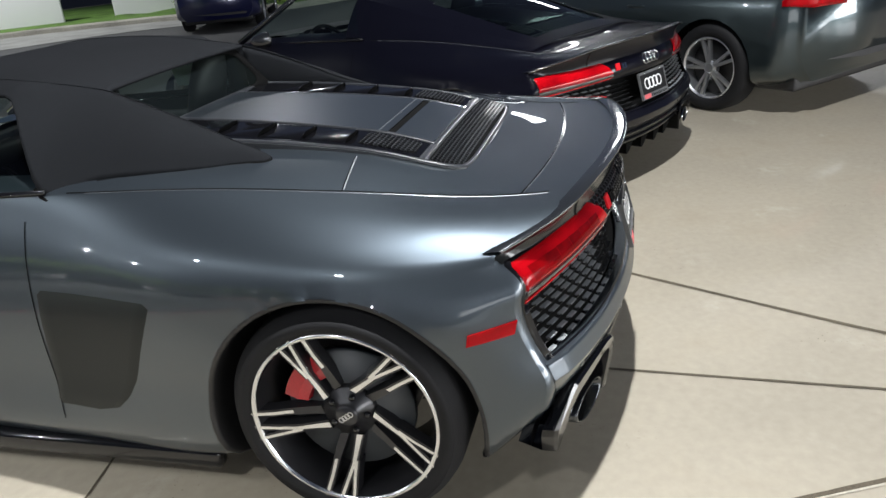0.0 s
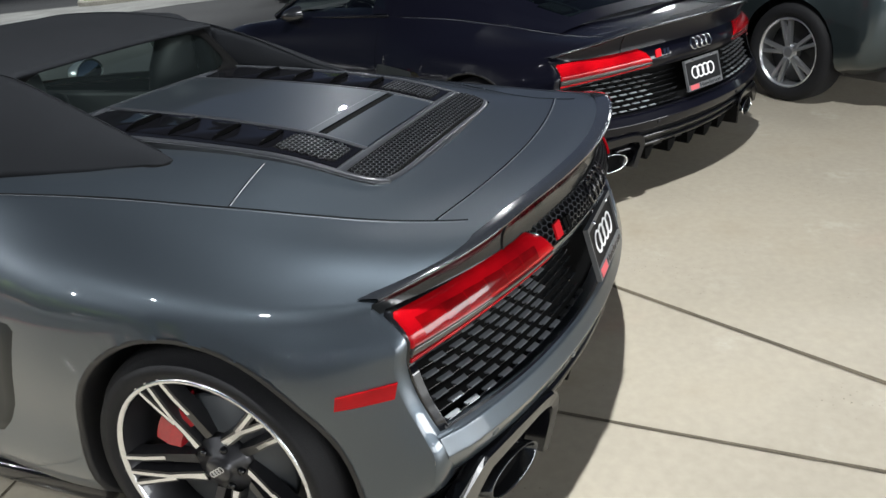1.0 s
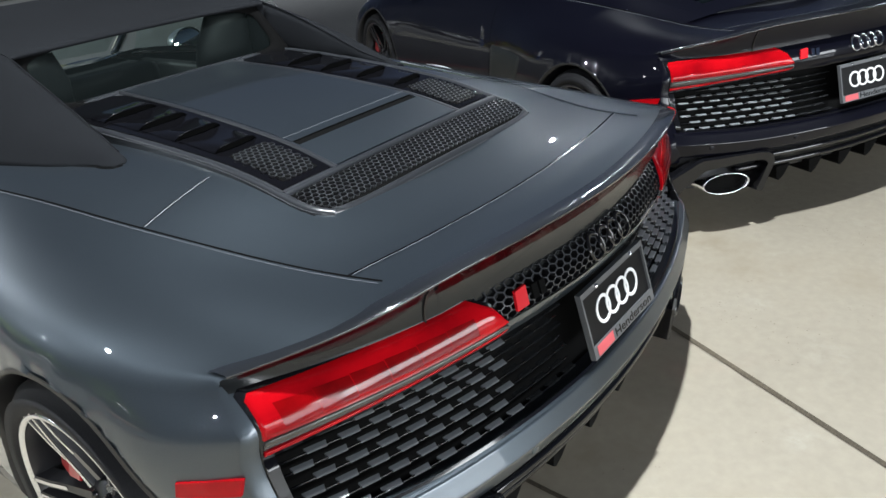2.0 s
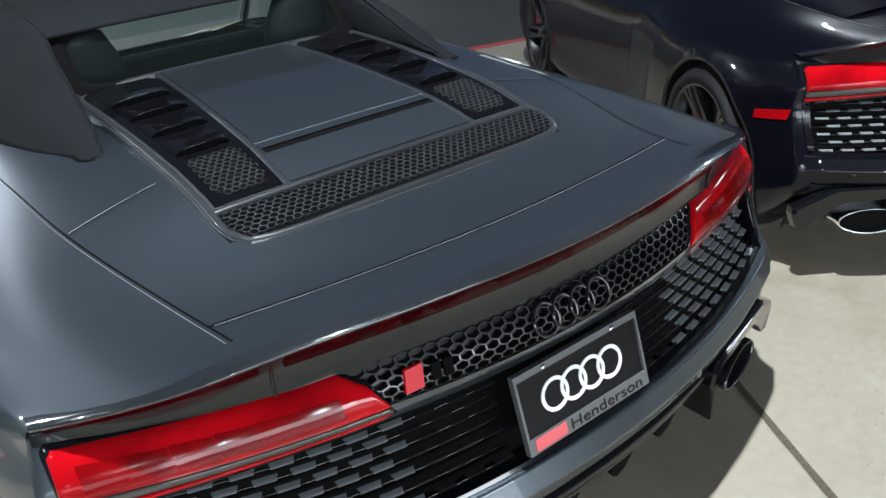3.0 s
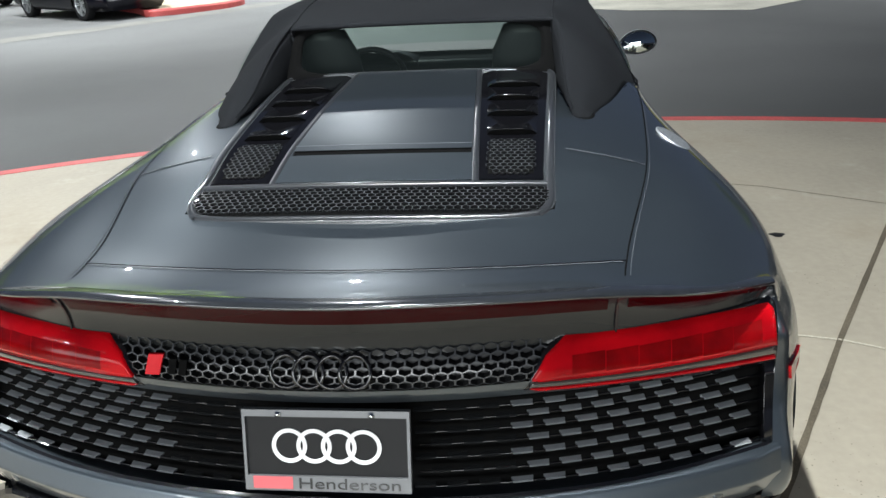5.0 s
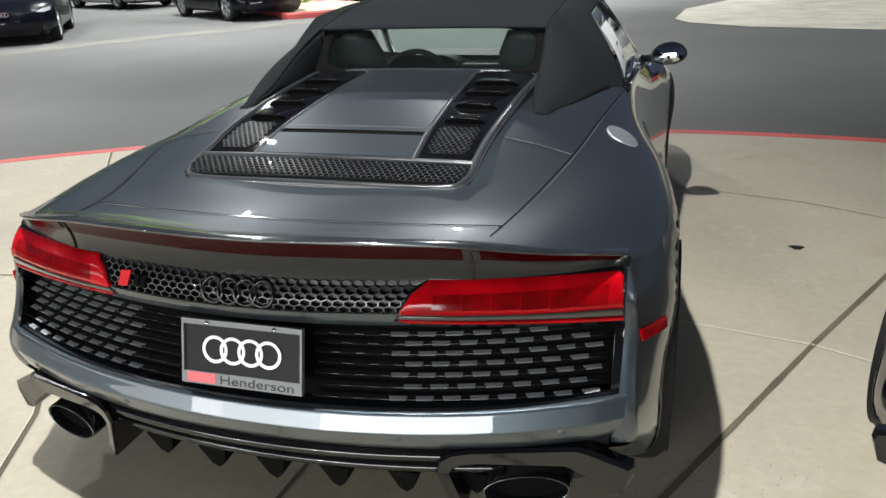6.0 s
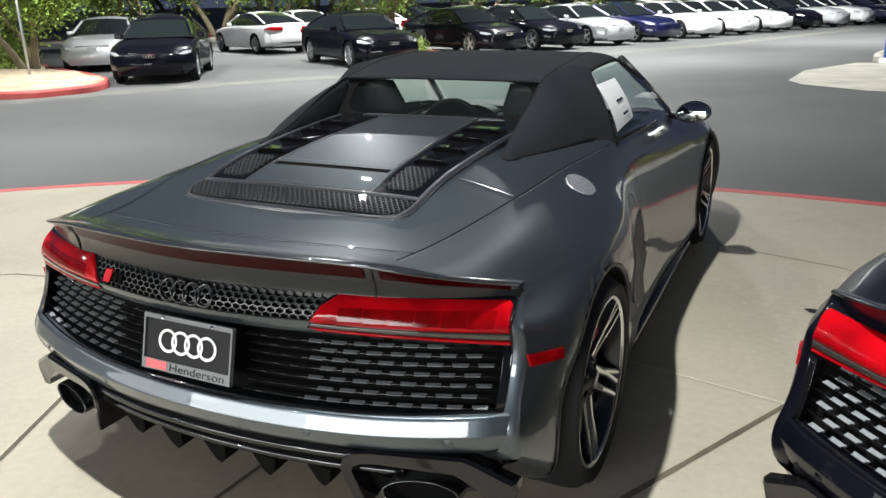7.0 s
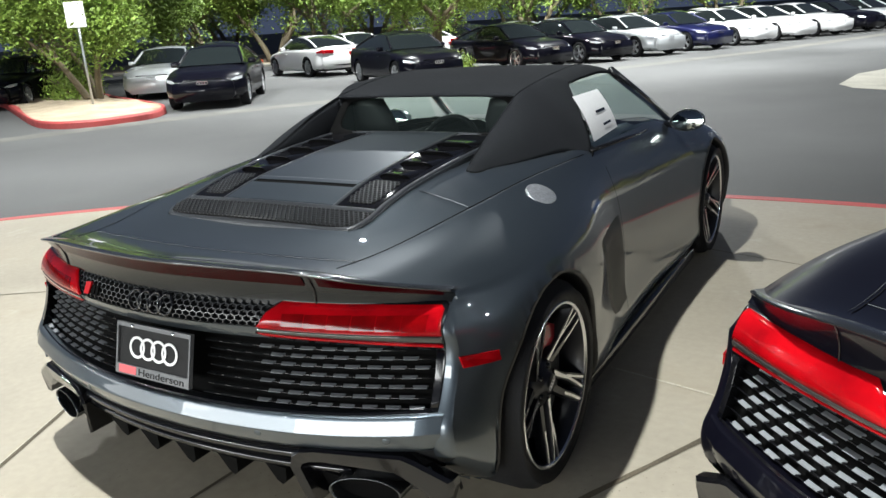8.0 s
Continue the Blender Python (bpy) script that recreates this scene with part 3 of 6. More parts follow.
def body_shell(car, paint):
    bm = bmesh.new()

    def keep(p):
        cabin = 0.82 < p.y < 2.08 and abs(p.x) < 0.70 and p.z > 0.7
        engine = -0.255 < p.y < 0.80 and abs(p.x) < 0.40 and p.z > 0.7
        return not in_arch(p) and not cabin and not engine

    add_grid(bm, lambda a, b: skin(-0.72 + 4.36 * a, -8 + 16 * b), 218, 96, keep=keep)
    for v in bm.verts:
        if v.is_boundary and abs(v.co.x) > 0.55:
            for y, z, r in ARCH:
                d = math.hypot(v.co.y - y, v.co.z - z)
                if d < r + 0.06:
                    v.co.y, v.co.z = y + (v.co.y - y) * r / d, z + (v.co.z - z) * r / d
    bmesh.ops.delete(bm, geom=[v for v in bm.verts if not v.link_faces], context="VERTS")
    bmesh.ops.recalc_face_normals(bm, faces=list(bm.faces))
    part("body", bm, paint, car)
    for y, z, r in ARCH:
        for s in (-1, 1):
            bm = bmesh.new()
            rows = []
            for k in range(41):
                a = radians(-28 + 236 * k / 40)
                yy, zz = y + math.cos(a), z + math.sin(a)
                q = [(r + 0.004, 0.0), (r - 0.006, 0.004), (r - 0.012, -0.012), (r - 0.008, -0.10), (r - 0.02, -0.30)]
                x0 = on_side(y + math.cos(a) * r, z + math.sin(a) * r).x
                rows.append([bm.verts.new((s * (x0 + dx), y + rr * math.cos(a), z + rr * math.sin(a))) for rr, dx in q])
            for a_, b_ in zip(rows, rows[1:]):
                for i in range(4):
                    bm.faces.new((a_[i], b_[i], b_[i + 1], a_[i + 1]))
            bmesh.ops.recalc_face_normals(bm, faces=list(bm.faces))
            part("wheel_arch", bm, M["satin_black"], car, "black wheel arch liner")
    # underbody tray, closing the shell from below
    bm = bmesh.new()
    add_box(bm, (0, 1.65, 0.15), (1.25, 3.5, 0.05), bevel=0.01)
    add_box(bm, (0, 0.25, 0.5), (1.05, 1.2, 0.6), bevel=0.02)
    part("underbody", bm, M["satin_black"], car)
    # shut lines
    for s in (-1, 1):
        for name, pts in (
            ("panel_gap", [skin(u, 2 * s) for u in np.linspace(-0.60, 0.86, 60)]),
            ("panel_gap", [skin(0.045 - 0.03 * k, (1.1 + 0.9 * k) * s) for k in np.linspace(0, 1, 16)]),
            ("panel_gap", [Vector((s * p.x, p.y, p.z)) for p in (on_side(0.99 - 0.03 * k, 0.85 - 0.62 * k) for k in np.linspace(0, 1, 30))]),
        ):
            part(name, ribbon(bmesh.new(), pts, 0.0035), M["void"], car)
        # highlights along the gaps, painted as thin pale ribbons
        part("panel_edge_glint", ribbon(bmesh.new(), [skin(u, 2.045 * s) for u in np.linspace(-0.60, 0.80, 60)], 0.0016, 0.0016), M["seam"], car, "painted glint along the edge of a panel gap")
        part("panel_edge_glint", ribbon(bmesh.new(), [skin(0.041 - 0.03 * k, (1.1 + 0.88 * k) * s) for k in np.linspace(0, 1, 16)], 0.0036, 0.0024), M["seam_glint"], car, "painted glint along the edge of a panel gap")
    bm = bmesh.new()
    ribbon(bm, [skin(-0.515, 2 * x) for x in np.linspace(-1, 1, 60)], 0.006)
    part("panel_gap", bm, M["gloss_black"], car)
    bm = bmesh.new()
    ribbon(bm, [skin(-0.521, 2 * x) for x in np.linspace(-0.985, 0.985, 60)], 0.003, 0.0022)
    part("panel_edge_glint", bm, M["seam"], car, "painted glint along the edge of a panel gap")


def wheel(car, x, y, r, w, bright):
    """A wheel of ten paired spokes, its outer face at x."""
    s = 1 if x > 0 else -1
    hub = new("wheel")
    hub.parent = car
    hub.matrix_local = Matrix.Translation((x - s * w / 2, y, r)) @ (Matrix.Identity(4) if s > 0 else Matrix.Rotation(math.pi, 4, "Z")) @ Matrix.Rotation(0.62, 4, "X")
    h, rim = w / 2, 0.272
    bm = bmesh.new()
    add_lathe(bm, [(rim - 0.012, -h + 0.01), (rim + 0.01, -h), (r - 0.03, -h), (r - 0.006, -h + 0.03), (r, -h + 0.06), (r, h - 0.06), (r - 0.006, h - 0.03), (r - 0.03, h - 0.004), (rim + 0.04, h + 0.002), (rim + 0.01, h), (rim - 0.004, h - 0.012)], Matrix.Identity(4), 72)
    bmesh.ops.recalc_face_normals(bm, faces=list(bm.faces))
    part("tyre", bm, M["rubber"], hub)
    bm = bmesh.new()
    add_lathe(bm, [(rim, h - 0.010), (rim - 0.002, h - 0.004), (rim - 0.010, h - 0.004), (rim - 0.014, h - 0.012)], Matrix.Identity(4), 72)
    bmesh.ops.recalc_face_normals(bm, faces=list(bm.faces))
    part("rim_edge", bm, bright, hub)
    bm = bmesh.new()
    add_lathe(bm, [(rim - 0.016, h - 0.012), (rim - 0.03, h - 0.05), (rim - 0.04, -h + 0.03), (rim, -h + 0.01)], Matrix.Identity(4), 72)
    bmesh.ops.recalc_face_normals(bm, faces=list(bm.faces))
    part("rim", bm, M["alloy_dark"], hub, "dark anthracite rim barrel")
    bm = bmesh.new()
    add_lathe(bm, [(0.001, h - 0.075), (0.185, h - 0.075), (0.185, h - 0.10), (0.001, h - 0.10)], Matrix.Identity(4), 40)
    bmesh.ops.recalc_face_normals(bm, faces=list(bm.faces))
    part("brake_disc", bm, M["plastic"], hub, "grey brake disc")
    bm = bmesh.new()
    rows = []
    for k in range(11):
        a = radians(78 + 5.6 * k)
        rows.append([bm.verts.new((xx, -rr * math.cos(a), rr * math.sin(a))) for xx, rr in ((h - 0.085, 0.115), (h - 0.052, 0.12), (h - 0.046, 0.15), (h - 0.052, 0.19), (h - 0.085, 0.195))])
    for r1, r2 in zip(rows, rows[1:]):
        for i in range(4):
            bm.faces.new((r1[i], r1[i + 1], r2[i + 1], r2[i]))
    bm.faces.new(rows[0])
    bm.faces.new(rows[-1][::-1])
    bmesh.ops.recalc_face_normals(bm, faces=list(bm.faces))
    bmesh.ops.transform(bm, matrix=Matrix.Rotation(radians(28 if s < 0 else -20), 4, "X"), verts=list(bm.verts))
    part("brake_caliper", bm, M["caliper"], hub, "red brake caliper", smooth=False)
    # spokes: five, each of a dark trunk that splits into two bright-faced arms with a slim third blade
    ARM = ([(0.070, -0.024, -0.050, 0.024), (0.11, -0.014, -0.043, 0.020), (0.16, -0.002, -0.032, 0.017), (0.21, 0.018, -0.020, 0.016), (0.270, 0.042, -0.008, 0.016)],
           [(0.15, -0.010, -0.034, 0.016), (0.20, -0.004, -0.022, 0.015), (0.273, 0.003, -0.008, 0.015)],
           [(0.075, 0.024, -0.056, 0.022), (0.15, 0.050, -0.036, 0.017), (0.20, 0.064, -0.022, 0.016), (0.260, 0.084, -0.008, 0.016)])
    for k in range(5):
        rot = Matrix.Rotation(k * math.tau / 5, 4, "X")
        dark, face = bmesh.new(), bmesh.new()
        for n_arm, prof in enumerate(ARM):
            for bm_, dx, cut, only in ((dark, 0.0, -0.004, False), (face, 0.0018, 0.0065, True)):
                rows = []
                for rr, q, xx, wd in prof:
                    if only and rr < (0.14 if n_arm == 2 else 0.06):
                        continue
                    w2 = (wd - cut) / 2
                    ring = [(h + xx + dx, q - w2), (h + xx + dx, q + w2)]
                    if not only:
                        ring += [(h + xx - 0.034, q + w2 + 0.005), (h + xx - 0.034, q - w2 - 0.005)]
                    rows.append([bm_.verts.new(rot @ Vector((px, pq, rr))) for px, pq in ring])
                for r1, r2 in zip(rows, rows[1:]):
                    n = len(r1)
                    for i in range(n if n > 2 else 1):
                        bm_.faces.new((r1[i], r1[(i + 1) % n], r2[(i + 1) % n], r2[i]))
        for b_ in (dark, face):
            bmesh.ops.recalc_face_normals(b_, faces=list(b_.faces))
        sp = part("spoke", dark, M["alloy_dark"], hub, "dark split spoke", smooth=False)
        fc = link_bm("spoke_face", face, bright, False)
        fc.parent = sp
    bm = bmesh.new()
    add_lathe(bm, [(0.001, h - 0.028), (0.03, h - 0.028), (0.034, h - 0.034), (0.036, h - 0.045), (0.075, h - 0.055), (0.08, h - 0.075)], Matrix.Identity(4), 40)
    bmesh.ops.recalc_face_normals(bm, faces=list(bm.faces))
    cap = part("hub_cap", bm, M["alloy_dark"], hub)
    bm = bmesh.new()
    rings(bm, lambda a, b, d: Vector((h - 0.028 + d, a, b)), 0.0085, 0.0115, 0.0022, 0.0015, 16)
    link = link_bm("ring_emblem", bm, M["alloy_grey"], False)
    link.parent = cap
    for k in range(5):
        a = (k + 0.5) * math.tau / 5
        bm = bmesh.new()
        add_lathe(bm, [(0.001, h - 0.040), (0.008, h - 0.041), (0.010, h - 0.046), (0.011, h - 0.065)], Matrix.Translation((0, 0.055 * math.cos(a), 0.055 * math.sin(a))), 8)
        bmesh.ops.recalc_face_normals(bm, faces=list(bm.faces))
        part("wheel_bolt", bm, M["gloss_black"], hub)
    return hub


def panel(x0, x1, z0, z1, off, nx=40, nz=8):
    """A sheet of the rear face; the limits may be functions of x."""
    bm = bmesh.new()
    lo = z0 if callable(z0) else (lambda x: z0)
    hi = z1 if callable(z1) else (lambda x: z1)

    def fn(a, b):
        x = x0 + (x1 - x0) * a
        return tail(x, lo(x) + (hi(x) - lo(x)) * b, off)

    add_grid(bm, fn, nx, nz)
    return bm


def slab(poly, off, depth, n=6):
    """A plate bent onto the rear face: poly of (x, z), subdivided along its edges and filled by rows."""
    bm = bmesh.new()
    xs = sorted({p[0] for p in poly})
    x0, x1 = xs[0], xs[-1]

    def span(x):
        hits = []
        for (xa, za), (xb, zb) in zip(poly, poly[1:] + poly[:1]):
            if abs(xb - xa) > 1e-9 and min(xa, xb) - 1e-9 <= x <= max(xa, xb) + 1e-9:
                hits.append(za + (zb - za) * (x - xa) / (xb - xa))
        return (min(hits), max(hits)) if hits else (0.7, 0.7)

    nx = 48
    cols = sorted(set(xs) | {x0 + (x1 - x0) * i / nx for i in range(nx + 1)})
    front = []
    for x in cols:
        lo, hi = span(x)
        hi = max(hi, lo + 0.0015)
        front.append([bm.verts.new(tail(x, lo + (hi - lo) * j / n, off + depth * (0.80 + 0.20 * math.sin(math.pi * min(max(j / n, 0.0), 1.0)) ** 0.3))) for j in range(n + 1)])
    for a, b in zip(front, front[1:]):
        for j in range(n):
            bm.faces.new((a[j], a[j + 1], b[j + 1], b[j]))
    rim = [front[0][j] for j in range(n + 1)] + [c[n] for c in front[1:]] + [front[-1][j] for j in range(n - 1, -1, -1)] + [c[0] for c in front[-2:0:-1]]
    back = [bm.verts.new((v.co.x, v.co.y + depth + 0.01, v.co.z)) for v in rim]
    for i in range(len(rim)):
        j = (i + 1) % len(rim)
        bm.faces.new((rim[i], rim[j], back[j], back[i]))
    bmesh.ops.recalc_face_normals(bm, faces=list(bm.faces))
    return bm


def mirrored(poly, s):
    return [(s * x, z) for x, z in poly]


def honeycomb(bm, cx, cy, pitch, fn, inside, wall=0.3, depth=0.012):
    """Hexagonal cells in a plane of (a, b): each a raised rim round a hole; fn(a, b, d) sets it in space."""
    rows, cols = int(cy[1] / pitch / 0.866) + 1, int(cx[1] / pitch) + 1
    for j in range(-rows, rows + 1):
        for i in range(-cols, cols + 1):
            a, b = cx[0] + (i + 0.5 * (j % 2)) * pitch, cy[0] + j * pitch * 0.866 * cy[2]
            if not inside(a, b):
                continue
            R = pitch / 1.732
            o = [(a + R * math.sin(k * math.pi / 3), b + cy[2] * R * math.cos(k * math.pi / 3)) for k in range(6)]
            q = [(a + R * (1 - wall) * math.sin(k * math.pi / 3), b + cy[2] * R * (1 - wall) * math.cos(k * math.pi / 3)) for k in range(6)]
            vo = [bm.verts.new(fn(*p, 0)) for p in o]
            vq = [bm.verts.new(fn(*p, 0)) for p in q]
            vd = [bm.verts.new(fn(*p, -depth)) for p in q]
            for k in range(6):
                m = (k + 1) % 6
                bm.faces.new((vo[k], vo[m], vq[m], vq[k]))
                # hole walls take material 1, the copy coloured as if in shade
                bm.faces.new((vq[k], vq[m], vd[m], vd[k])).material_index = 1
    return bm


BLOCK = {}


def grille_block(mat):
    if mat.name not in BLOCK:
        bm = bmesh.new()
        # a short shelf with a bevelled front edge, open cells above and below
        sec = [(0.017, 0.0002), (0.006, -0.0008), (0.002, -0.002), (0.004, -0.0045), (0.017, -0.004)]
        ends = [[bm.verts.new((x * (1.0 if y > 0.01 else 0.88), y, z)) for y, z in sec] for x in (-0.0215, 0.0215)]
        for i in range(4):
            bm.faces.new((ends[0][i], ends[0][i + 1], ends[1][i + 1], ends[1][i]))
        for e in ends:
            bm.faces.new(e)
        bmesh.ops.recalc_face_normals(bm, faces=list(bm.faces))
        me = bpy.data.meshes.new("grille_block")
        bm.to_mesh(me)
        bm.free()
        me.materials.append(mat)
        BLOCK[mat.name] = me
    return BLOCK[mat.name]


def rings(bm, fn, r, pitch, tube, depth, seg=40):
    """Four linked rings in a row."""
    for k in range(4):
        c = (k - 1.5) * pitch
        prev = []
        for i in range(seg):
            a = i * math.tau / seg
            prev.append([bm.verts.new(fn(c + rr * math.cos(a), rr * math.sin(a), d + 0.0004 * k)) for rr, d in ((r - tube, 0), (r - tube, depth), (r, depth), (r, 0))])
        for i in range(seg):
            p, q = prev[i], prev[(i + 1) % seg]
            for j in range(3):
                bm.faces.new((p[j], p[j + 1], q[j + 1], q[j]))
    bmesh.ops.recalc_face_normals(bm, faces=list(bm.faces))
    return bm


TIP = (0.658, 0.246, -0.645)
LAMP = [(0.441, 0.779), (0.405, 0.755), (0.373, 0.695), (0.40, 0.683), (0.868, 0.655), (0.860, 0.760), (0.85, 0.766)]
GRILLE_LO = spline([(0, 0.474), (0.3, 0.474), (0.6, 0.478), (0.845, 0.492)])


def grille_hi(x):
    x = abs(x)
    return 0.682 if x < 0.37 else 0.682 - (x - 0.37) * 0.085


def rear_face(car, paint, emblem, tip_mat, coupe=False):
    # the panel below the spoiler's edge, and the spoiler itself
    bm = bmesh.new()
    add_grid(bm, lambda a, b: under(-0.862 + 1.724 * a, b), 90, 12)
    bmesh.ops.recalc_face_normals(bm, faces=list(bm.faces))
    part("rear_panel", bm, paint if coupe else M["panel_dark"], car, "" if coupe else "dark gloss panel under the spoiler")
    bm = bmesh.new()
    rows = []
    for i in range(121):
        x = -0.858 + 1.716 * i / 120
        e = EDGE(abs(x))[0]
        y = edge_y(x)
        rows.append([bm.verts.new(p) for p in ((x, y + 0.040, e - 0.001), (x, y + 0.014, e + 0.0042), (x, y - 0.006, e + 0.0060), (x, y - 0.0100, e + 0.0040), (x, y - 0.0090, e - 0.0010), (x, y - 0.002, e - 0.0045), (x, y + 0.014, e - 0.0060))])
    for r, q in zip(rows, rows[1:]):
        for k in range(6):
            bm.faces.new((r[k], q[k], q[k + 1], r[k + 1]))
    bmesh.ops.recalc_face_normals(bm, faces=list(bm.faces))
    part("spoiler_lip", bm, M["gloss_dark"] if coupe else M["carbon_gloss"], car, "dark gloss spoiler lip")

    def light_strip(x0, x1, b0, b1):
        bm = bmesh.new()
        add_grid(bm, lambda a, b: under(x0 + (x1 - x0) * a, b0 + (b1 - b0) * b, 0.004), 50, 4)
        bmesh.ops.recalc_face_normals(bm, faces=list(bm.faces))
        return bm

    if not coupe:
        part("brake_light", light_strip(-0.515, 0.515, 0.62, 0.96), M["red_dark"], car, "dark red high brake light strip")
    for s in (-1, 1):
        if not coupe:
            part("reflector_strip", light_strip(s * 0.552, s * 0.84, 0.64, 0.95), M["red_dark"], car, "dark red reflector strip")
        bm = bmesh.new()
        add_tube(bm, [under(s * 0.533, k / 10, 0.002) for k in range(11)], 0.0028, 6)
        part("panel_gap", bm, M["gloss_black"], car)
    # honeycomb strip between the lamps
    part("strip_backing", panel(-0.44, 0.44, 0.705, 0.785, -0.018, 30, 3), M["satin_black"], car)
    bm = bmesh.new()
    honeycomb(bm, (0, 0.44), (0.746, 0.06, 0.60), 0.0255, lambda a, b, d: tail(a, b, 0.002 + d), lambda a, b: 0.714 < b < 0.778 and abs(a) < 0.370 + (b - 0.70) * 0.72, 0.13, 0.016)
    if coupe:
        bm.free()
        part("emblem_panel", panel(-0.43, 0.43, 0.708, 0.785, 0.002, 40, 4), paint, car)
    else:
        part("honeycomb_strip", bm, [M["mesh"], M["mesh_wall_shaded"]], car, "glossy black honeycomb strip", smooth=False, kind="stuff")
    part("strip_ledge", panel(-0.40, 0.40, 0.676, 0.712, 0.006, 40, 4), paint, car)
    bm = bmesh.new()
    rings(bm, lambda a, b, d: tail(a, 0.748 + b, 0.004 + d), 0.031, 0.043, 0.006, 0.005)
    part("emblem", bm, emblem, car, "ring emblem")
    bm = bmesh.new()
    add_prism(bm, [(-0.350, 0.724), (-0.318, 0.727), (-0.309, 0.763), (-0.341, 0.760)], lambda a, b, d: tail(a, b, 0.005 + d), 0.006)
    bmesh.ops.recalc_face_normals(bm, faces=list(bm.faces))
    part("badge", bm, M["red_paint"], car, "small red badge", smooth=False)
    bm = bmesh.new()
    for k in range(2):
        add_prism(bm, [(-0.300 + 0.022 * k, 0.730), (-0.284 + 0.022 * k, 0.731), (-0.280 + 0.022 * k, 0.758), (-0.296 + 0.022 * k, 0.757)], lambda a, b, d: tail(a, b, 0.005 + d), 0.005)
    bmesh.ops.recalc_face_normals(bm, faces=list(bm.faces))
    part("badge", bm, M["chrome"] if coupe else M["void"], car, "small badge", smooth=False)
    # tail lamps
    for s in (-1, 1):
        lampo = part("tail_lamp", slab(mirrored([(0.446, 0.786), (0.40, 0.76), (0.364, 0.690), (0.395, 0.674), (0.862, 0.646), (0.858, 0.760), (0.848, 0.770)], s), -0.004, 0.011), M["gloss_black"], car, "red tail lamp in a dark housing")
        red = slab(mirrored([(0.440, 0.779), (0.404, 0.754), (0.379, 0.714), (0.392, 0.710), (0.857, 0.690), (0.852, 0.754), (0.842, 0.763)], s), 0.001, 0.012)
        link = link_bm("red_lens", red, M["red_glass"])
        link.parent = lampo
        for k in range(0 if coupe else 6):
            x0 = 0.452 + 0.062 * k
            cell = panel(s * x0, s * (x0 + 0.0605), 0.719 - 0.003 * k, 0.752 - 0.0015 * k, 0.0133, 4, 3)
            bmesh.ops.recalc_face_normals(cell, faces=list(cell.faces))
            link = link_bm("lamp_cell", cell, M["red_mid"])
            link.parent = lampo
        link = link_bm("smoked_strip", slab(mirrored([(0.380, 0.709), (0.374, 0.697), (0.857, 0.668), (0.856, 0.687)], s), 0.001, 0.0115), M["smoke"])
        link.parent = lampo
        link = link_bm("light_line", slab(mirrored([(0.376, 0.694), (0.392, 0.684), (0.858, 0.655), (0.857, 0.664)], s), 0.001, 0.0105), M["red_glass"])
        link.parent = lampo
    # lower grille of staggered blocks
    # near-black sheet in place of the shade deep behind the blocks
    part("grille_depth_shade", panel(-0.855, 0.855, lambda x: GRILLE_LO(abs(x))[0] - 0.01, lambda x: grille_hi(x) + 0.004, -0.045, 50, 4), M["void"], car)
    for s in (-1, 1):
        part("grille_frame", slab(mirrored([(0.838, 0.488), (0.858, 0.492), (0.862, 0.644), (0.840, 0.646)], s), -0.02, 0.028), M["gloss_black"], car)
        bm = bmesh.new()

        def corner(a, b, s=s):
            z = 0.36 + 0.415 * b
            p = tail(0.846, z, -0.002)
            q = skin(-0.72, v_at(-0.72, z))
            c = Vector((q.x - 0.010, min(p.y + 0.004, q.y - 0.006), z))
            r = p * (1 - a) ** 2 + c * 2 * a * (1 - a) + Vector((q.x, q.y + 0.001, z)) * a * a
            return Vector((s * r.x, r.y, z))

        add_grid(bm, corner, 12, 30)
        bmesh.ops.recalc_face_normals(bm, faces=list(bm.faces))
        part("corner_panel", bm, paint, car)
    for s in (-1, 1):
        for j in range(7):
            z0 = 0.490 + 0.0248 * j
            for i in range(13):
                x = 0.175 + 0.0625 * i + (0.03125 if j % 2 else 0)
                z = z0 + 0.012 * max(0, x - 0.4)
                if x > 0.824 or z > grille_hi(x) - 0.008:
                    continue
                # darker blocks next to the plate, paler ones further out
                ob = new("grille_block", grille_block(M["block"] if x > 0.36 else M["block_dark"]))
                ob.parent = car
                p = tail(s * x, z, -0.004)
                ob.matrix_local = Matrix.Translation(p) @ Matrix.Rotation(s * math.atan(2 * 0.27 * x), 4, "Z")
            # the thin web that carries a row of blocks
            bm = bmesh.new()
            xs = [x for x in np.linspace(0.165, 0.836, 18) if z0 + 0.012 * max(0, x - 0.4) < grille_hi(x) - 0.006]
            add_tube(bm, [tail(s * x, z0 + 0.012 * max(0, x - 0.4) - 0.003, -0.012) for x in xs], 0.0022, 5)
            part("grille_web", bm, M["gloss_black"], car)
    part("grille_ledge", panel(-0.846, 0.846, lambda x: GRILLE_LO(abs(x))[0] - 0.006, lambda x: GRILLE_LO(abs(x))[0] + 0.004, 0.004, 50, 2), M["gloss_black"], car)
    # bumper band
    bm = bmesh.new()
    sec = [(0.0, -0.045), (0.0, -0.006), (-0.003, 0.004), (-0.022, 0.0115), (-0.043, 0.0205), (-0.0455, 0.0212), (-0.049, 0.0202), (-0.074, 0.010), (-0.098, -0.001), (-0.102, -0.05)]

    def band(a, b):
        x = -0.874 + 1.748 * a
        k = b * (len(sec) - 1)
        i = min(int(k), len(sec) - 2)
        dz, off = ((1 - k + i) * sec[i][q] + (k - i) * sec[i + 1][q] for q in (0, 1))
        top = GRILLE_LO(abs(x))[0] - 0.002
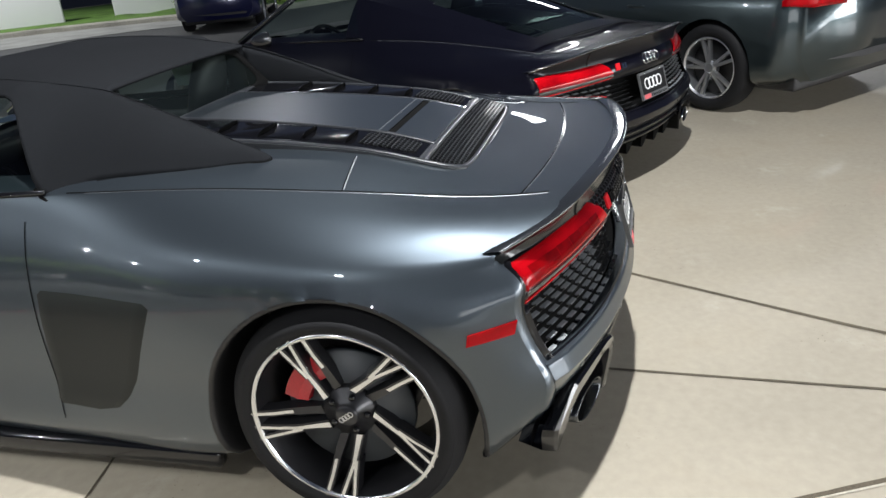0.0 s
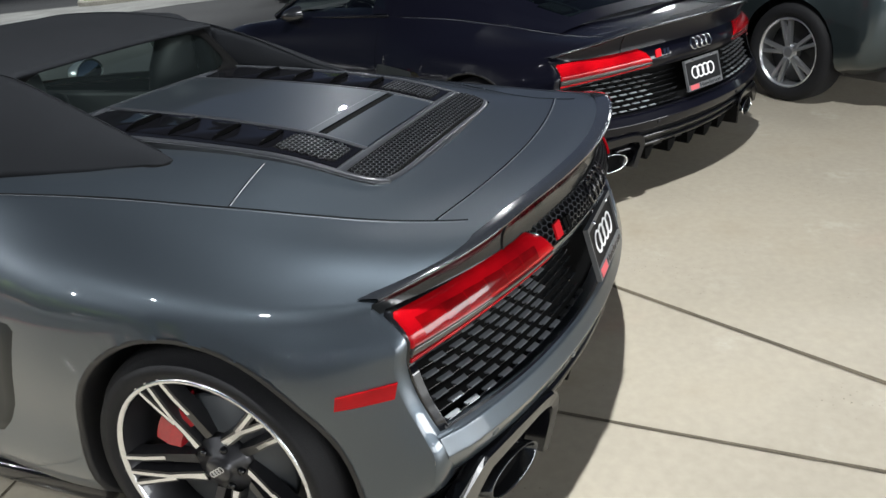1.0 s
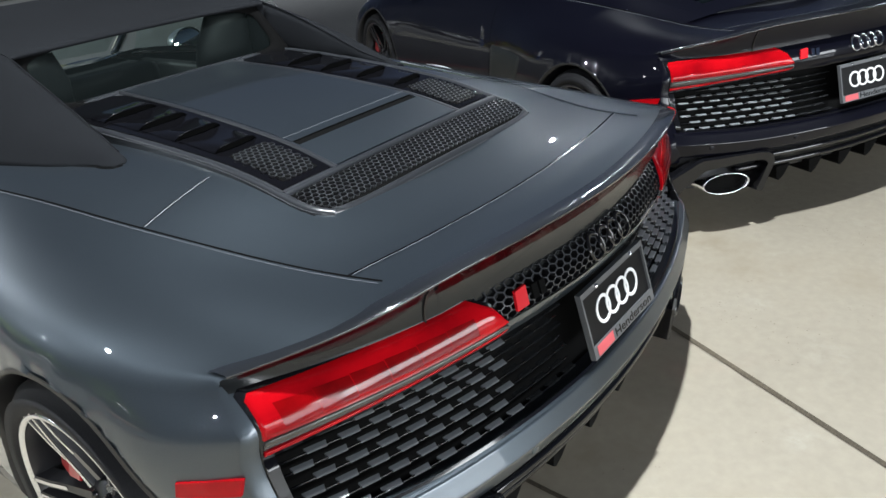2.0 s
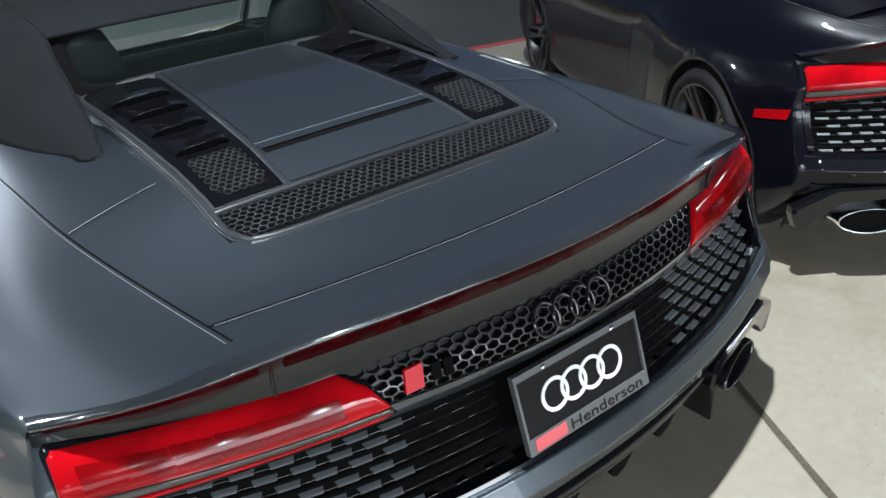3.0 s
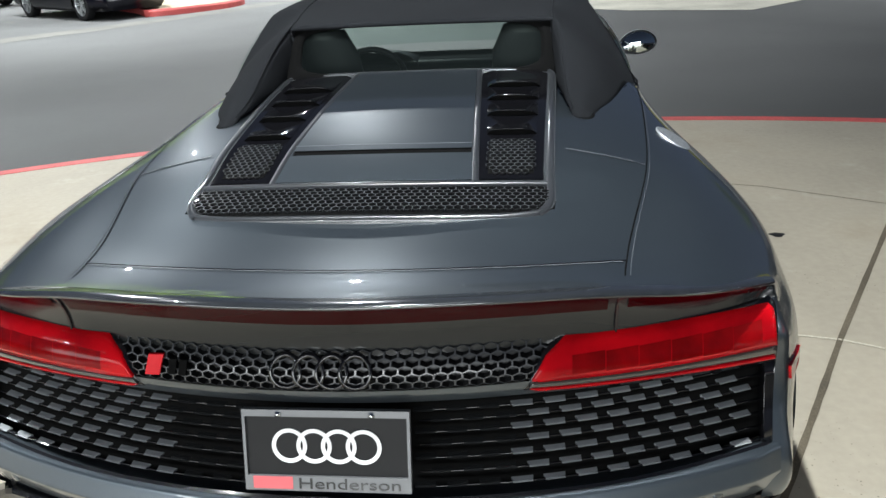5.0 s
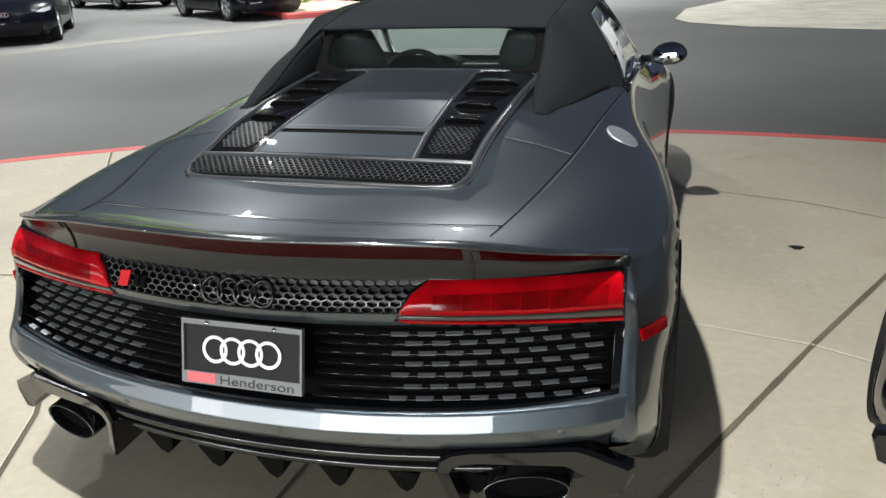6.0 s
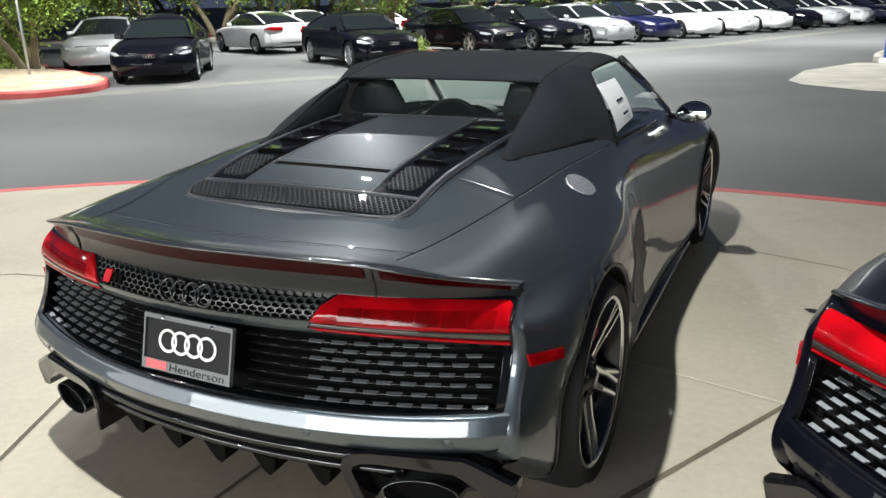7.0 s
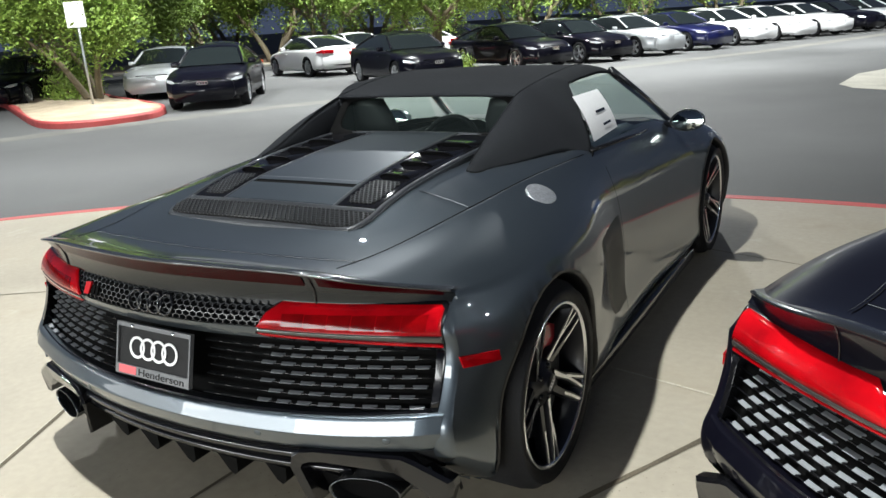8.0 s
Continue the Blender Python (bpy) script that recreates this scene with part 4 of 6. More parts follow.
        return Vector((x, tail(x, 0.44).y - off - (0.0 if abs(x) < 0.82 else -0.25 * (abs(x) - 0.82)), top + dz * (1 + 0.1 * abs(x))))

    add_grid(bm, band, 70, 28)
    bmesh.ops.recalc_face_normals(bm, faces=list(bm.faces))
    part("bumper", bm, paint, car)
    for x in (-0.74, -0.37, 0.37, 0.74):
        bm = bmesh.new()
        p = band((x + 0.874) / 1.748, 6.4 / 9)
        add_lathe(bm, [(0.011, -0.004), (0.011, 0.0015), (0.009, 0.0025), (0.001, 0.0028)], Matrix.Translation(p) @ Matrix.Rotation(-math.pi / 2 + 0.5 * x, 4, "Z"), 16)
        bmesh.ops.recalc_face_normals(bm, faces=list(bm.faces))
        part("parking_sensor", bm, paint, car)
    # diffuser: two ribs and a row of hanging teeth
    for z, off, r in ((0.340, 0.006, 0.014), (0.288, 0.010, 0.013)):
        bm = bmesh.new()
        add_tube(bm, [tail(x, z, off) for x in np.linspace(-0.60, 0.60, 40)], r, 8)
        part("diffuser_rib", bm, M["gloss_black"], car, "gloss black diffuser rib")
    bm = bmesh.new()
    add_grid(bm, lambda a, b: tail(-0.84 + 1.68 * a, 0.378 - 0.138 * b, -0.012 - 0.006 * b), 60, 6)
    add_grid(bm, lambda a, b: Vector((-0.66 + 1.32 * a, tail(-0.66 + 1.32 * a, 0.24).y + 0.018 + 0.42 * b, 0.24 - 0.03 * b)), 40, 6)
    bmesh.ops.recalc_face_normals(bm, faces=list(bm.faces))
    part("diffuser", bm, M["satin_black"], car, "black rear diffuser")
    for k in range(-3, 4):
        x = k * 0.175
        bm = bmesh.new()
        y = tail(x, 0.30).y
        poly = [(x - 0.040, 0.262), (x + 0.040, 0.262), (x + 0.022, 0.205), (x + 0.002, 0.186), (x - 0.016, 0.200)]
        add_prism(bm, poly, lambda a, b, d, y=y: Vector((a, y + 0.235 - d + (0.262 - b) * 0.25, b)), 0.23)
        bmesh.ops.recalc_face_normals(bm, faces=list(bm.faces))
        part("diffuser_fin", bm, M["void"], car, smooth=False)
    for s in (-1, 1):
        # exhaust surround, open below, and oval tip
        bm = bmesh.new()
        out = [(0.486, 0.185), (0.452, 0.315), (0.462, 0.350), (0.486, 0.368), (0.53, 0.375), (0.775, 0.373), (0.80, 0.363), (0.902, 0.305), (0.905, 0.285), (0.885, 0.225)]
        inn = [(0.512, 0.190), (0.482, 0.308), (0.490, 0.323), (0.512, 0.332), (0.55, 0.334), (0.745, 0.318), (0.765, 0.306), (0.820, 0.262), (0.830, 0.250), (0.852, 0.225)]

        def bent(a, b, off):
            return Vector((s * a, -0.690 + 0.29 * (a - 0.5) + max(0, 0.37 - b) * 0.12 - off, b))

        layers = [[bm.verts.new(bent(a, b, o if a < 0.79 or o > -0.12 else -0.02)) for a, b in pl] for pl, o in ((out, -0.13), (out, 0.012), ([(p[0] * 0.85 + q[0] * 0.15, p[1] * 0.85 + q[1] * 0.15) for p, q in zip(out, inn)], 0.020), (inn, 0.016), (inn, -0.10))]
        for r, q in zip(layers, layers[1:]):
            for i in range(9):
                bm.faces.new((r[i], r[i + 1], q[i + 1], q[i]))
        for i in (0, 9):
            bm.faces.new([r[i] for r in layers])
        bmesh.ops.recalc_face_normals(bm, faces=list(bm.faces))
        part("exhaust_surround", bm, M["gloss_black"], car, "gloss black exhaust surround", smooth=False)
        bm = bmesh.new()
        back = [bm.verts.new(bent(a, b, -0.06)) for a, b in [(p[0] * 0.5 + q[0] * 0.5, p[1] * 0.5 + q[1] * 0.5) for p, q in zip(out, inn)]]
        bm.faces.new(back)
        part("exhaust_recess", bm, M["satin_black"], car, smooth=False)
        cx, cz, cy = TIP
        tip = [(1.0, 0.14), (1.0, 0.0), (0.99, -0.008), (0.955, -0.010), (0.925, -0.004), (0.915, 0.03)]
        bm = bmesh.new()
        rows = [[bm.verts.new((s * (cx + 0.103 * k * math.cos(i * math.tau / 40)), cy + d + 0.28 * 0.103 * k * math.cos(i * math.tau / 40), cz + 0.046 * k * math.sin(i * math.tau / 40))) for i in range(40)] for k, d in tip]
        for r, q in zip(rows, rows[1:]):
            for i in range(40):
                bm.faces.new((r[i], r[(i + 1) % 40], q[(i + 1) % 40], q[i]))
        bmesh.ops.recalc_face_normals(bm, faces=list(bm.faces))
        tp = part("exhaust_tip", bm, tip_mat, car, "oval chrome exhaust tip")
        bm = bmesh.new()
        bm.faces.new([bm.verts.new((s * (cx + 0.103 * 0.92 * math.cos(i * math.tau / 40)), cy + 0.028 + 0.28 * 0.081 * math.cos(i * math.tau / 40), cz + 0.046 * 0.92 * math.sin(i * math.tau / 40))) for i in range(40)])
        e = link_bm("exhaust_mesh", bm, M["void"], False)
        e.parent = tp
        # side marker
        bm = bmesh.new()
        mk = [(0.06, 0.0), (0.35, -0.003), (0.7, -0.007), (1.0, -0.010), (0.96, 0.020), (0.65, 0.025), (0.3, 0.030), (0.0, 0.034)]

        def marker(a, b, d):
            y, z = -0.492 + 0.124 * a, 0.594 - 0.006 * a + b
            p = on_side(y, z)
            return Vector((s * (p.x - 0.002 + d), y - 0.3 * d, z))

        add_prism(bm, mk, marker, 0.006)
        bmesh.ops.recalc_face_normals(bm, faces=list(bm.faces))
        part("side_marker", bm, M["red_glass"], car, "red side marker", smooth=False)


def plate_at(p, q, d):
    """A point of the number plate's plane: p to the right, q up, d outwards."""
    n = Vector((0, -0.968, 0.25))
    up = Vector((0, 0.25, 0.968))
    return Vector((0, -0.742, 0.592)) + Vector((p, 0, 0)) + up * q + n * d


def number_plate(car, lettered):
    ob = part("plate", add_prism(bmesh.new(), [(-0.152, -0.074), (0.152, -0.074), (0.152, 0.074), (-0.152, 0.074)], plate_at, 0.004), M["plate_black"], car, "black dealer plate in a silver frame", smooth=False)
    bm = bmesh.new()
    out, inn = (0.158, -0.079, 0.079), (0.1525, -0.050, 0.066)
    o = [(-out[0], out[1]), (out[0], out[1]), (out[0], out[2]), (-out[0], out[2])]
    i_ = [(-inn[0], inn[1]), (inn[0], inn[1]), (inn[0], inn[2]), (-inn[0], inn[2])]
    lay = [[bm.verts.new(plate_at(a, b, d)) for a, b in pl] for pl, d in ((o, -0.004), (o, 0.010), (i_, 0.010), (i_, 0.003))]
    for r, q in zip(lay, lay[1:]):
        for k in range(4):
            bm.faces.new((r[k], r[(k + 1) % 4], q[(k + 1) % 4], q[k]))
    bmesh.ops.recalc_face_normals(bm, faces=list(bm.faces))
    fr = link_bm("plate_frame", bm, M["plate_frame"], False)
    fr.parent = ob
    bm = bmesh.new()
    rings(bm, lambda a, b, d: plate_at(a, 0.008 + b, 0.004 + d), 0.0335, 0.047, 0.0075, 0.002)
    fr = link_bm("ring_emblem", bm, M["white"], False)
    fr.parent = ob
    bm = bmesh.new()
    add_prism(bm, [(-0.142, -0.075), (-0.066, -0.075), (-0.066, -0.051), (-0.142, -0.051)], plate_at, 0.0112)
    fr = link_bm("red_bar", bm, M["plate_red"], False)
    fr.parent = ob
    text = bpy.data.curves.new("lettering", "FONT")
    text.body, text.size, text.extrude = "Henderson", 0.030, 0.0006
    word = new("lettering", text)
    deps = bpy.context.evaluated_depsgraph_get()
    me = bpy.data.meshes.new_from_object(word.evaluated_get(deps))
    bpy.data.objects.remove(word)
    bpy.data.curves.remove(text)
    width = max(v.co.x for v in me.vertices)
    for v in me.vertices:
        v.co = plate_at(-0.057 + v.co.x * 0.195 / width, -0.0735 + v.co.y, 0.0108 + v.co.z)
    me.materials.clear()
    me.materials.append(M["gloss_black"])
    fr = new("lettering", me)
    fr.parent = ob
    for s in (-1, 1):
        bm = bmesh.new()
        add_lathe(bm, [(0.006, 0.0), (0.006, 0.003), (0.001, 0.005)], Matrix.Translation(plate_at(s * 0.088, 0.0715, 0.010)) @ Matrix.Rotation(-math.pi / 2, 4, "Z"), 10)
        fr = link_bm("screw", bm, M["chrome"])
        fr.parent = ob
COVER = spline([(-0.32, 0.862), (-0.28, 0.878), (-0.15, 0.911), (0, 0.946), (0.2, 0.972), (0.45, 0.994), (0.80, 1.012)])


def cover(x, y, d=0.0):
    """A point of the engine cover's upper face, d above it."""
    return Vector((x, y, COVER(y)[0] - 0.05 * max(0, abs(x) - 0.40) - 0.02 * x * x + d))


def tray(name, poly_fn, y0, y1, d, depth, mat, parent, label="", ny=24, nx=16):
    """A raised or sunk plate on the cover: poly_fn(y) gives its two x limits."""
    bm = bmesh.new()

    def fn(a, b):
        y = y0 + (y1 - y0) * a
        x0, x1 = poly_fn(y)
        return cover(x0 + (x1 - x0) * b, y, d)

    g = add_grid(bm, fn, ny, nx)
    rim = [g[0][j] for j in range(nx + 1)] + [g[i][nx] for i in range(1, ny + 1)] + [g[ny][j] for j in range(nx - 1, -1, -1)] + [g[i][0] for i in range(ny - 1, 0, -1)]
    rim = [bm.verts.new(v.co) for v in rim]
    low = [bm.verts.new(v.co - Vector((0, 0, depth))) for v in rim]
    for i in range(len(rim)):
        j = (i + 1) % len(rim)
        bm.faces.new((rim[i], rim[j], low[j], low[i]))
    bmesh.ops.recalc_face_normals(bm, faces=list(bm.faces))
    return part(name, bm, mat, parent, label)


def side_in(y):
    return 0.262 - 0.035 * (y + 0.13) / 0.88


def side_out(y):
    return 0.405 + 0.03 * min(max((y + 0.1) / 0.8, 0), 1)


def rim_out(y):
    """The half width of the cover, its corners rounded."""
    k = min(max((-0.20 - y) / 0.098, 0.0), 1.0)
    q = min(max((y - 0.72) / 0.082, 0.0), 1.0)
    return side_out(y) + 0.034 - 0.085 * (1 - math.sqrt(1 - k * k)) - 0.055 * (1 - math.sqrt(1 - q * q))


def mesh_half(y):
    """The half width of the rear mesh, its rear corners rounded."""
    k = min(max((-0.215 - y) / 0.068, 0.0), 1.0)
    return 0.425 - 0.050 * (1 - math.sqrt(1 - k * k))


def cover_strip(parent, pts, w, h=0.0065):
    """A raised, rounded strip of the cover's frame along pts of (x, y)."""
    bm = bmesh.new()
    rows = []
    for i, p in enumerate(pts):
        a, b = Vector(pts[max(i - 1, 0)]), Vector(pts[min(i + 1, len(pts) - 1)])
        t = (b - a).normalized()
        rows.append([bm.verts.new(cover(p[0] - t.y * w * k, p[1] + t.x * w * k, h * d)) for k, d in ((-1, -0.2), (-0.92, 0.6), (-0.55, 1.0), (0, 1.12), (0.55, 1.0), (0.92, 0.6), (1, -0.2))])
    for r, q in zip(rows, rows[1:]):
        for k in range(6):
            bm.faces.new((r[k], r[k + 1], q[k + 1], q[k]))
    bmesh.ops.recalc_face_normals(bm, faces=list(bm.faces))
    return part("frame_rib", bm, M["frame_grey"], parent)


def engine_cover(car, paint):
    sub = tray("engine_cover", lambda y: (-rim_out(y), rim_out(y)), -0.295, 0.80, 0.0, 0.04, M["carbon"], car, "carbon fibre framed engine cover", 40, 30)
    tray("cover_panel", lambda y: (-side_in(y) + 0.022, side_in(y) - 0.022), 0.016, 0.785, 0.0055, 0.007, paint, sub, "grey painted lid panel")
    tray("cover_panel", lambda y: (-side_in(y) + 0.020, side_in(y) - 0.020), -0.138, -0.010, 0.0050, 0.007, paint, sub, "grey painted lid panel")
    for s in (-1, 1):
        tray("cover_panel", lambda y, s=s: tuple(sorted((s * 0.233, s * (side_in(y) - 0.021)))), -0.0101, 0.0161, 0.0052, 0.007, paint, sub, "grey painted end of the lid slot", 2, 2)
    # the slot is shallow; its depth is shade painted near-black
    tray("slot", lambda y: (-0.232, 0.232), -0.0098, 0.0158, 0.0012, 0.001, M["void"], sub, "near-black sheet painted as the shade in the air slot", 4, 10)
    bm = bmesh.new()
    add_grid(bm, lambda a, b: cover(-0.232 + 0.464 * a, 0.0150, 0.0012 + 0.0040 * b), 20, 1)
    part("slot_wall_shade", bm, M["void"], sub)
    # a pale strip painted as the glint on the lid's seam
    tray("lid_seam_glint", lambda y: (-0.237, 0.237), 0.044, 0.0462, 0.0060, 0.002, M["seam"], sub, "painted glint along a seam across the lid", 2, 20)
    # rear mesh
    # near-black sheet under the mesh, painted as the shade in its holes
    tray("mesh_depth_shade", lambda y: (-mesh_half(y), mesh_half(y)), -0.279, -0.163, 0.002, 0.004, M["void"], sub, "", 6, 20)
    bm = bmesh.new()
    honeycomb(bm, (0, 0.43), (-0.221, 0.07, 0.8), 0.0188, lambda a, b, d: cover(a, b, 0.0085 + d), lambda a, b: abs(a) + 0.010 < mesh_half(b) and abs(b + 0.221) < 0.052, 0.13, 0.006)
    part("mesh_grille", bm, [M["mesh_dark"], M["mesh_wall_shaded"]], sub, "black honeycomb mesh", smooth=False, kind="stuff")
    for s in (-1, 1):
        def lim(y, s=s, k=0.0):
            a, b = side_in(y) + k, side_out(y) - k
            return (a, b) if s > 0 else (-b, -a)

        tray("vent", lambda y, s=s: lim(y, s, -0.006 + 0.03 * max(0.0, (y - 0.72) / 0.04) ** 2), -0.134, 0.760, 0.003, 0.004, M["vent_gloss"], sub, "gloss black side vent")
        # likewise a near-black sheet as shade below the vent's mesh
        tray("vent_depth_shade", lambda y, s=s: (s * 0.333 - 0.055, s * 0.333 + 0.055), -0.112, 0.068, 0.0036, 0.001, M["void"], sub, "", 4, 6)
        for k in range(4):
            y0 = 0.105 + 0.145 * k
            bm = bmesh.new()

            def fn(a, b, y0=y0):
                x0, x1 = lim(y0, k=0.014)
                x = x0 + (x1 - x0) * b
                bend = 0.010 * (1 - (2 * b - 1) ** 2)
                return cover(x, y0 + 0.138 * a - bend, 0.0045 + 0.016 * (1 - a) ** 1.7 * (1 - abs(2 * b - 1) ** 4))

            g = add_grid(bm, fn, 8, 12)
            edge = [(v.co.copy(), cover(v.co.x, v.co.y + 0.006, 0.0032)) for v in g[0]]
            add_tube(bm, [v.co.copy() for v in g[0][1:-1]], 0.0019, 6)
            bmesh.ops.recalc_face_normals(bm, faces=list(bm.faces))
            part("louvre", bm, M["vent_gloss"], sub)
            # shade under the louvre's raised edge, painted as a near-black strip
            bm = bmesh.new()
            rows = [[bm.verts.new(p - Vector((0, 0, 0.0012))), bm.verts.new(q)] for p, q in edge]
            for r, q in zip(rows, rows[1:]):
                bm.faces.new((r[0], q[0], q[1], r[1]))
            link_bm("louvre_gap_shade", bm, M["void"]).parent = sub
        bm = bmesh.new()
        cx = s * 0.333
        honeycomb(bm, (cx, 0.09), (-0.02, 0.1, 0.95), 0.0175, lambda a, b, d: cover(a, b, 0.008 + d), lambda a, b: abs(a - cx) < 0.053 - 0.02 * max(0.0, (abs(b + 0.02) - 0.07) / 0.02) and -0.108 < b < 0.066, 0.15, 0.004)
        part("mesh_grille", bm, [M["mesh_dark"], M["mesh_wall_shaded"]], sub, "black honeycomb mesh", smooth=False, kind="stuff")
        # raised ribs of the frame
        cover_strip(sub, [(s * (side_in(y) - 0.013), y) for y in np.linspace(-0.150, 0.780, 30)], 0.0092)
        cover_strip(sub, [(s * (rim_out(y) - 0.012), y) for y in np.linspace(-0.276, 0.785, 44)], 0.0092)
    cover_strip(sub, [(x, -0.285 + 0.016 * (abs(x) / 0.40) ** 8) for x in np.linspace(-0.400, 0.400, 44)], 0.0075)
    cover_strip(sub, [(x, -0.151) for x in np.linspace(-0.420, 0.420, 34)], 0.0092)
    cover_strip(sub, [(x, 0.784 - 0.012 * (abs(x) / 0.43) ** 6) for x in np.linspace(-0.43, 0.43, 40)], 0.014)


# the crest between the top's inner and outer faces, its lower hem, crown and side edge: all by y
CREST = spline([(0.30, 0.512, 0.958), (0.345, 0.506, 0.974), (0.42, 0.494, 0.998), (0.55, 0.486, 1.052), (0.70, 0.479, 1.113), (0.80, 0.470, 1.148), (0.86, 0.463, 1.166), (0.95, 0.462, 1.182), (1.10, 0.470, 1.204), (1.35, 0.470, 1.227), (1.6, 0.452, 1.231), (1.82, 0.430, 1.209)])
HEM = spline([(0.30, 0.540, 0.953), (0.345, 0.558, 0.953), (0.475, 0.617, 0.951), (0.78, 0.704, 0.947), (0.965, 0.752, 0.943), (1.03, 0.686, 1.065), (1.10, 0.605, 1.183), (1.15, 0.603, 1.191), (1.35, 0.602, 1.200), (1.6, 0.585, 1.195), (1.82, 0.560, 1.175)])
ROOF = spline([(0.86, 1.168), (0.95, 1.187), (1.15, 1.214), (1.35, 1.235), (1.6, 1.238), (1.82, 1.215)])
BULGE = spline([(0.30, 0.003), (0.42, 0.018), (0.60, 0.028), (0.80, 0.027), (0.95, 0.024), (1.10, 0.018), (1.25, 0.008), (1.82, 0.008)])
TOP_X, TIP_Y, TIP_R = 0.528, 0.355, 0.060


def top_edges(y):
    """The crest and the hem of the soft top at y, drawn together at the rounded tip."""
    c, h = CREST(max(y, TIP_Y)), HEM(max(y, TIP_Y))
    c, h = Vector((c[0], y, c[1])), Vector((h[0], y, h[1]))
    if y < TIP_Y:
        k = math.sqrt(max(1 - ((TIP_Y - y) / TIP_R) ** 2, 0.0))
        c.x, h.x = TOP_X + (c.x - TOP_X) * k, TOP_X + (h.x - TOP_X) * k
        c.z = h.z + 0.003 + (CREST(max(y, 0.30))[1] - h.z - 0.003) * k ** 0.7
    return c, h


def soft_top(car):
    bm = bmesh.new()
    fin_y = [TIP_Y - TIP_R * math.cos(k * math.pi / 20) for k in range(10)] + list(np.linspace(TIP_Y, 0.86, 20))
    roof_y = list(np.linspace(0.86, 1.82, 34))

    def outer(y, b, s):
        c, h = top_edges(y)
        d = h - c
        n = Vector((-d.z, 0, d.x)).normalized()
        p = c.lerp(h, b) + n * BULGE(y)[0] * math.sin(math.pi * b ** 0.85)
        w = min(max((y - 0.98) / 0.30, 0.0), 1.0)
        q = Vector((c.x + d.x * b, y, c.z + d.z * b ** 2.6))
        p = p.lerp(q, w * w * (3 - 2 * w))
        return Vector((s * p.x, p.y, p.z))

    def crown(y, b):
        c, _ = top_edges(y)
        k = 2 * b - 1
        z = ROOF(y)[0]
        return Vector((c.x * k, y + 0.022 * (1 - k * k) * max(0.0, 1 - (y - 0.86) / 0.2), z - (z - c.z) * k * k))

    def strip(ys, fn, n):
        rows = [[bm.verts.new(fn(y, j / n)) for j in range(n + 1)] for y in ys]
        for r, q in zip(rows, rows[1:]):
            for j in range(n):
                bm.faces.new((r[j], r[j + 1], q[j + 1], q[j]))

    strip(roof_y, crown, 26)
    for s in (-1, 1):
        strip(fin_y + roof_y[1:], lambda y, b, s=s: outer(y, b, s), 14)

        def inner(y, b, s=s):
            c, h = top_edges(y)
            low = Vector((min(c.x - 0.002, 0.470 + 0.040 * min(max((0.60 - y) / 0.28, 0.0), 1.0)), y, COVER(min(y, 0.79))[0] - 0.022))
            if y < TIP_Y:
                low.x, low.z = c.x - 0.001, min(low.z, h.z - 0.004)
            q = c.lerp(low, b)
            return Vector((s * (q.x - 0.006 * math.sin(math.pi * b)), q.y, q.z))

        strip(fin_y, inner, 5)
        # gusset from the crest's upper end to the window
        strip((0.86, 0.90, 0.95), lambda y, b, s=s: Vector((s * (0.462 - 0.004 * b), y, 1.166 + (y - 0.86) * 0.1 - 0.195 * b)), 4)
    bmesh.ops.remove_doubles(bm, verts=list(bm.verts), dist=0.0015)
    bmesh.ops.recalc_face_normals(bm, faces=list(bm.faces))
    ob = part("soft_top", bm, M["fabric"], car, "black fabric folding soft top, closed")
    mod = ob.modifiers.new("thick", "SOLIDIFY")
    mod.thickness, mod.offset = 0.010, -1
    for s in (-1, 1):
        bm = bmesh.new()
        pts = []
        for y in fin_y[::2] + list(np.linspace(0.88, 0.965, 5)):
            c, h = top_edges(y)
            pts.append(Vector((s * (h.x + 0.002), h.y - (0.002 if y < TIP_Y else 0), h.z - 0.006)))
        add_tube(bm, pts, 0.006, 8)
        link = link_bm("hem", bm, M["void"])
        link.parent = ob
        bm = bmesh.new()
        add_tube(bm, [Vector((s * c.x, c.y, c.z + 0.0005)) for c in (top_edges(y)[0] for y in np.linspace(0.34, 1.80, 50))], 0.0026, 6)
        link = link_bm("seam", bm, M["fabric"])
        link.parent = ob
    # rear window, its surround and header
    bm = bmesh.new()

    def pane(a, b):
        k = 2 * b - 1
        a = a * 1.15
        return Vector((0.45 * k, 0.905 - 0.125 * a + 0.03 * (1 - k * k), 1.157 - 0.138 * a))

    add_grid(bm, pane, 6, 16)
    g = part("rear_window", bm, M["glass_hazed"], car, "clear glass rear window")
    bm = bmesh.new()

    def on_pane(k, a, d):
        return Vector((0.435 * k, 0.905 - 0.125 * a + 0.03 * (1 - min(k * k, 1.0)) - d, 1.157 - 0.138 * a + 0.6 * d))

    rim = []
    for i in range(80):
        t = i * math.tau / 80
        c, s_ = math.cos(t), math.sin(t)
        n = (abs(c) ** 5 + abs(s_) ** 5) ** -0.2
        e = 1 / max(abs(c), abs(s_))
        k, a = 0.97 * n * c, 0.55 - 0.53 * n * s_
        k2, a2 = 1.07 * e * c, 0.55 - 0.62 * e * s_
        rim.append([bm.verts.new(on_pane(k, a, 0.001)), bm.verts.new(on_pane(k * 1.005, a, 0.008)), bm.verts.new(on_pane(k * 0.5 + k2 * 0.5, a * 0.5 + a2 * 0.5, 0.012)), bm.verts.new(on_pane(k2, a2, 0.004))])
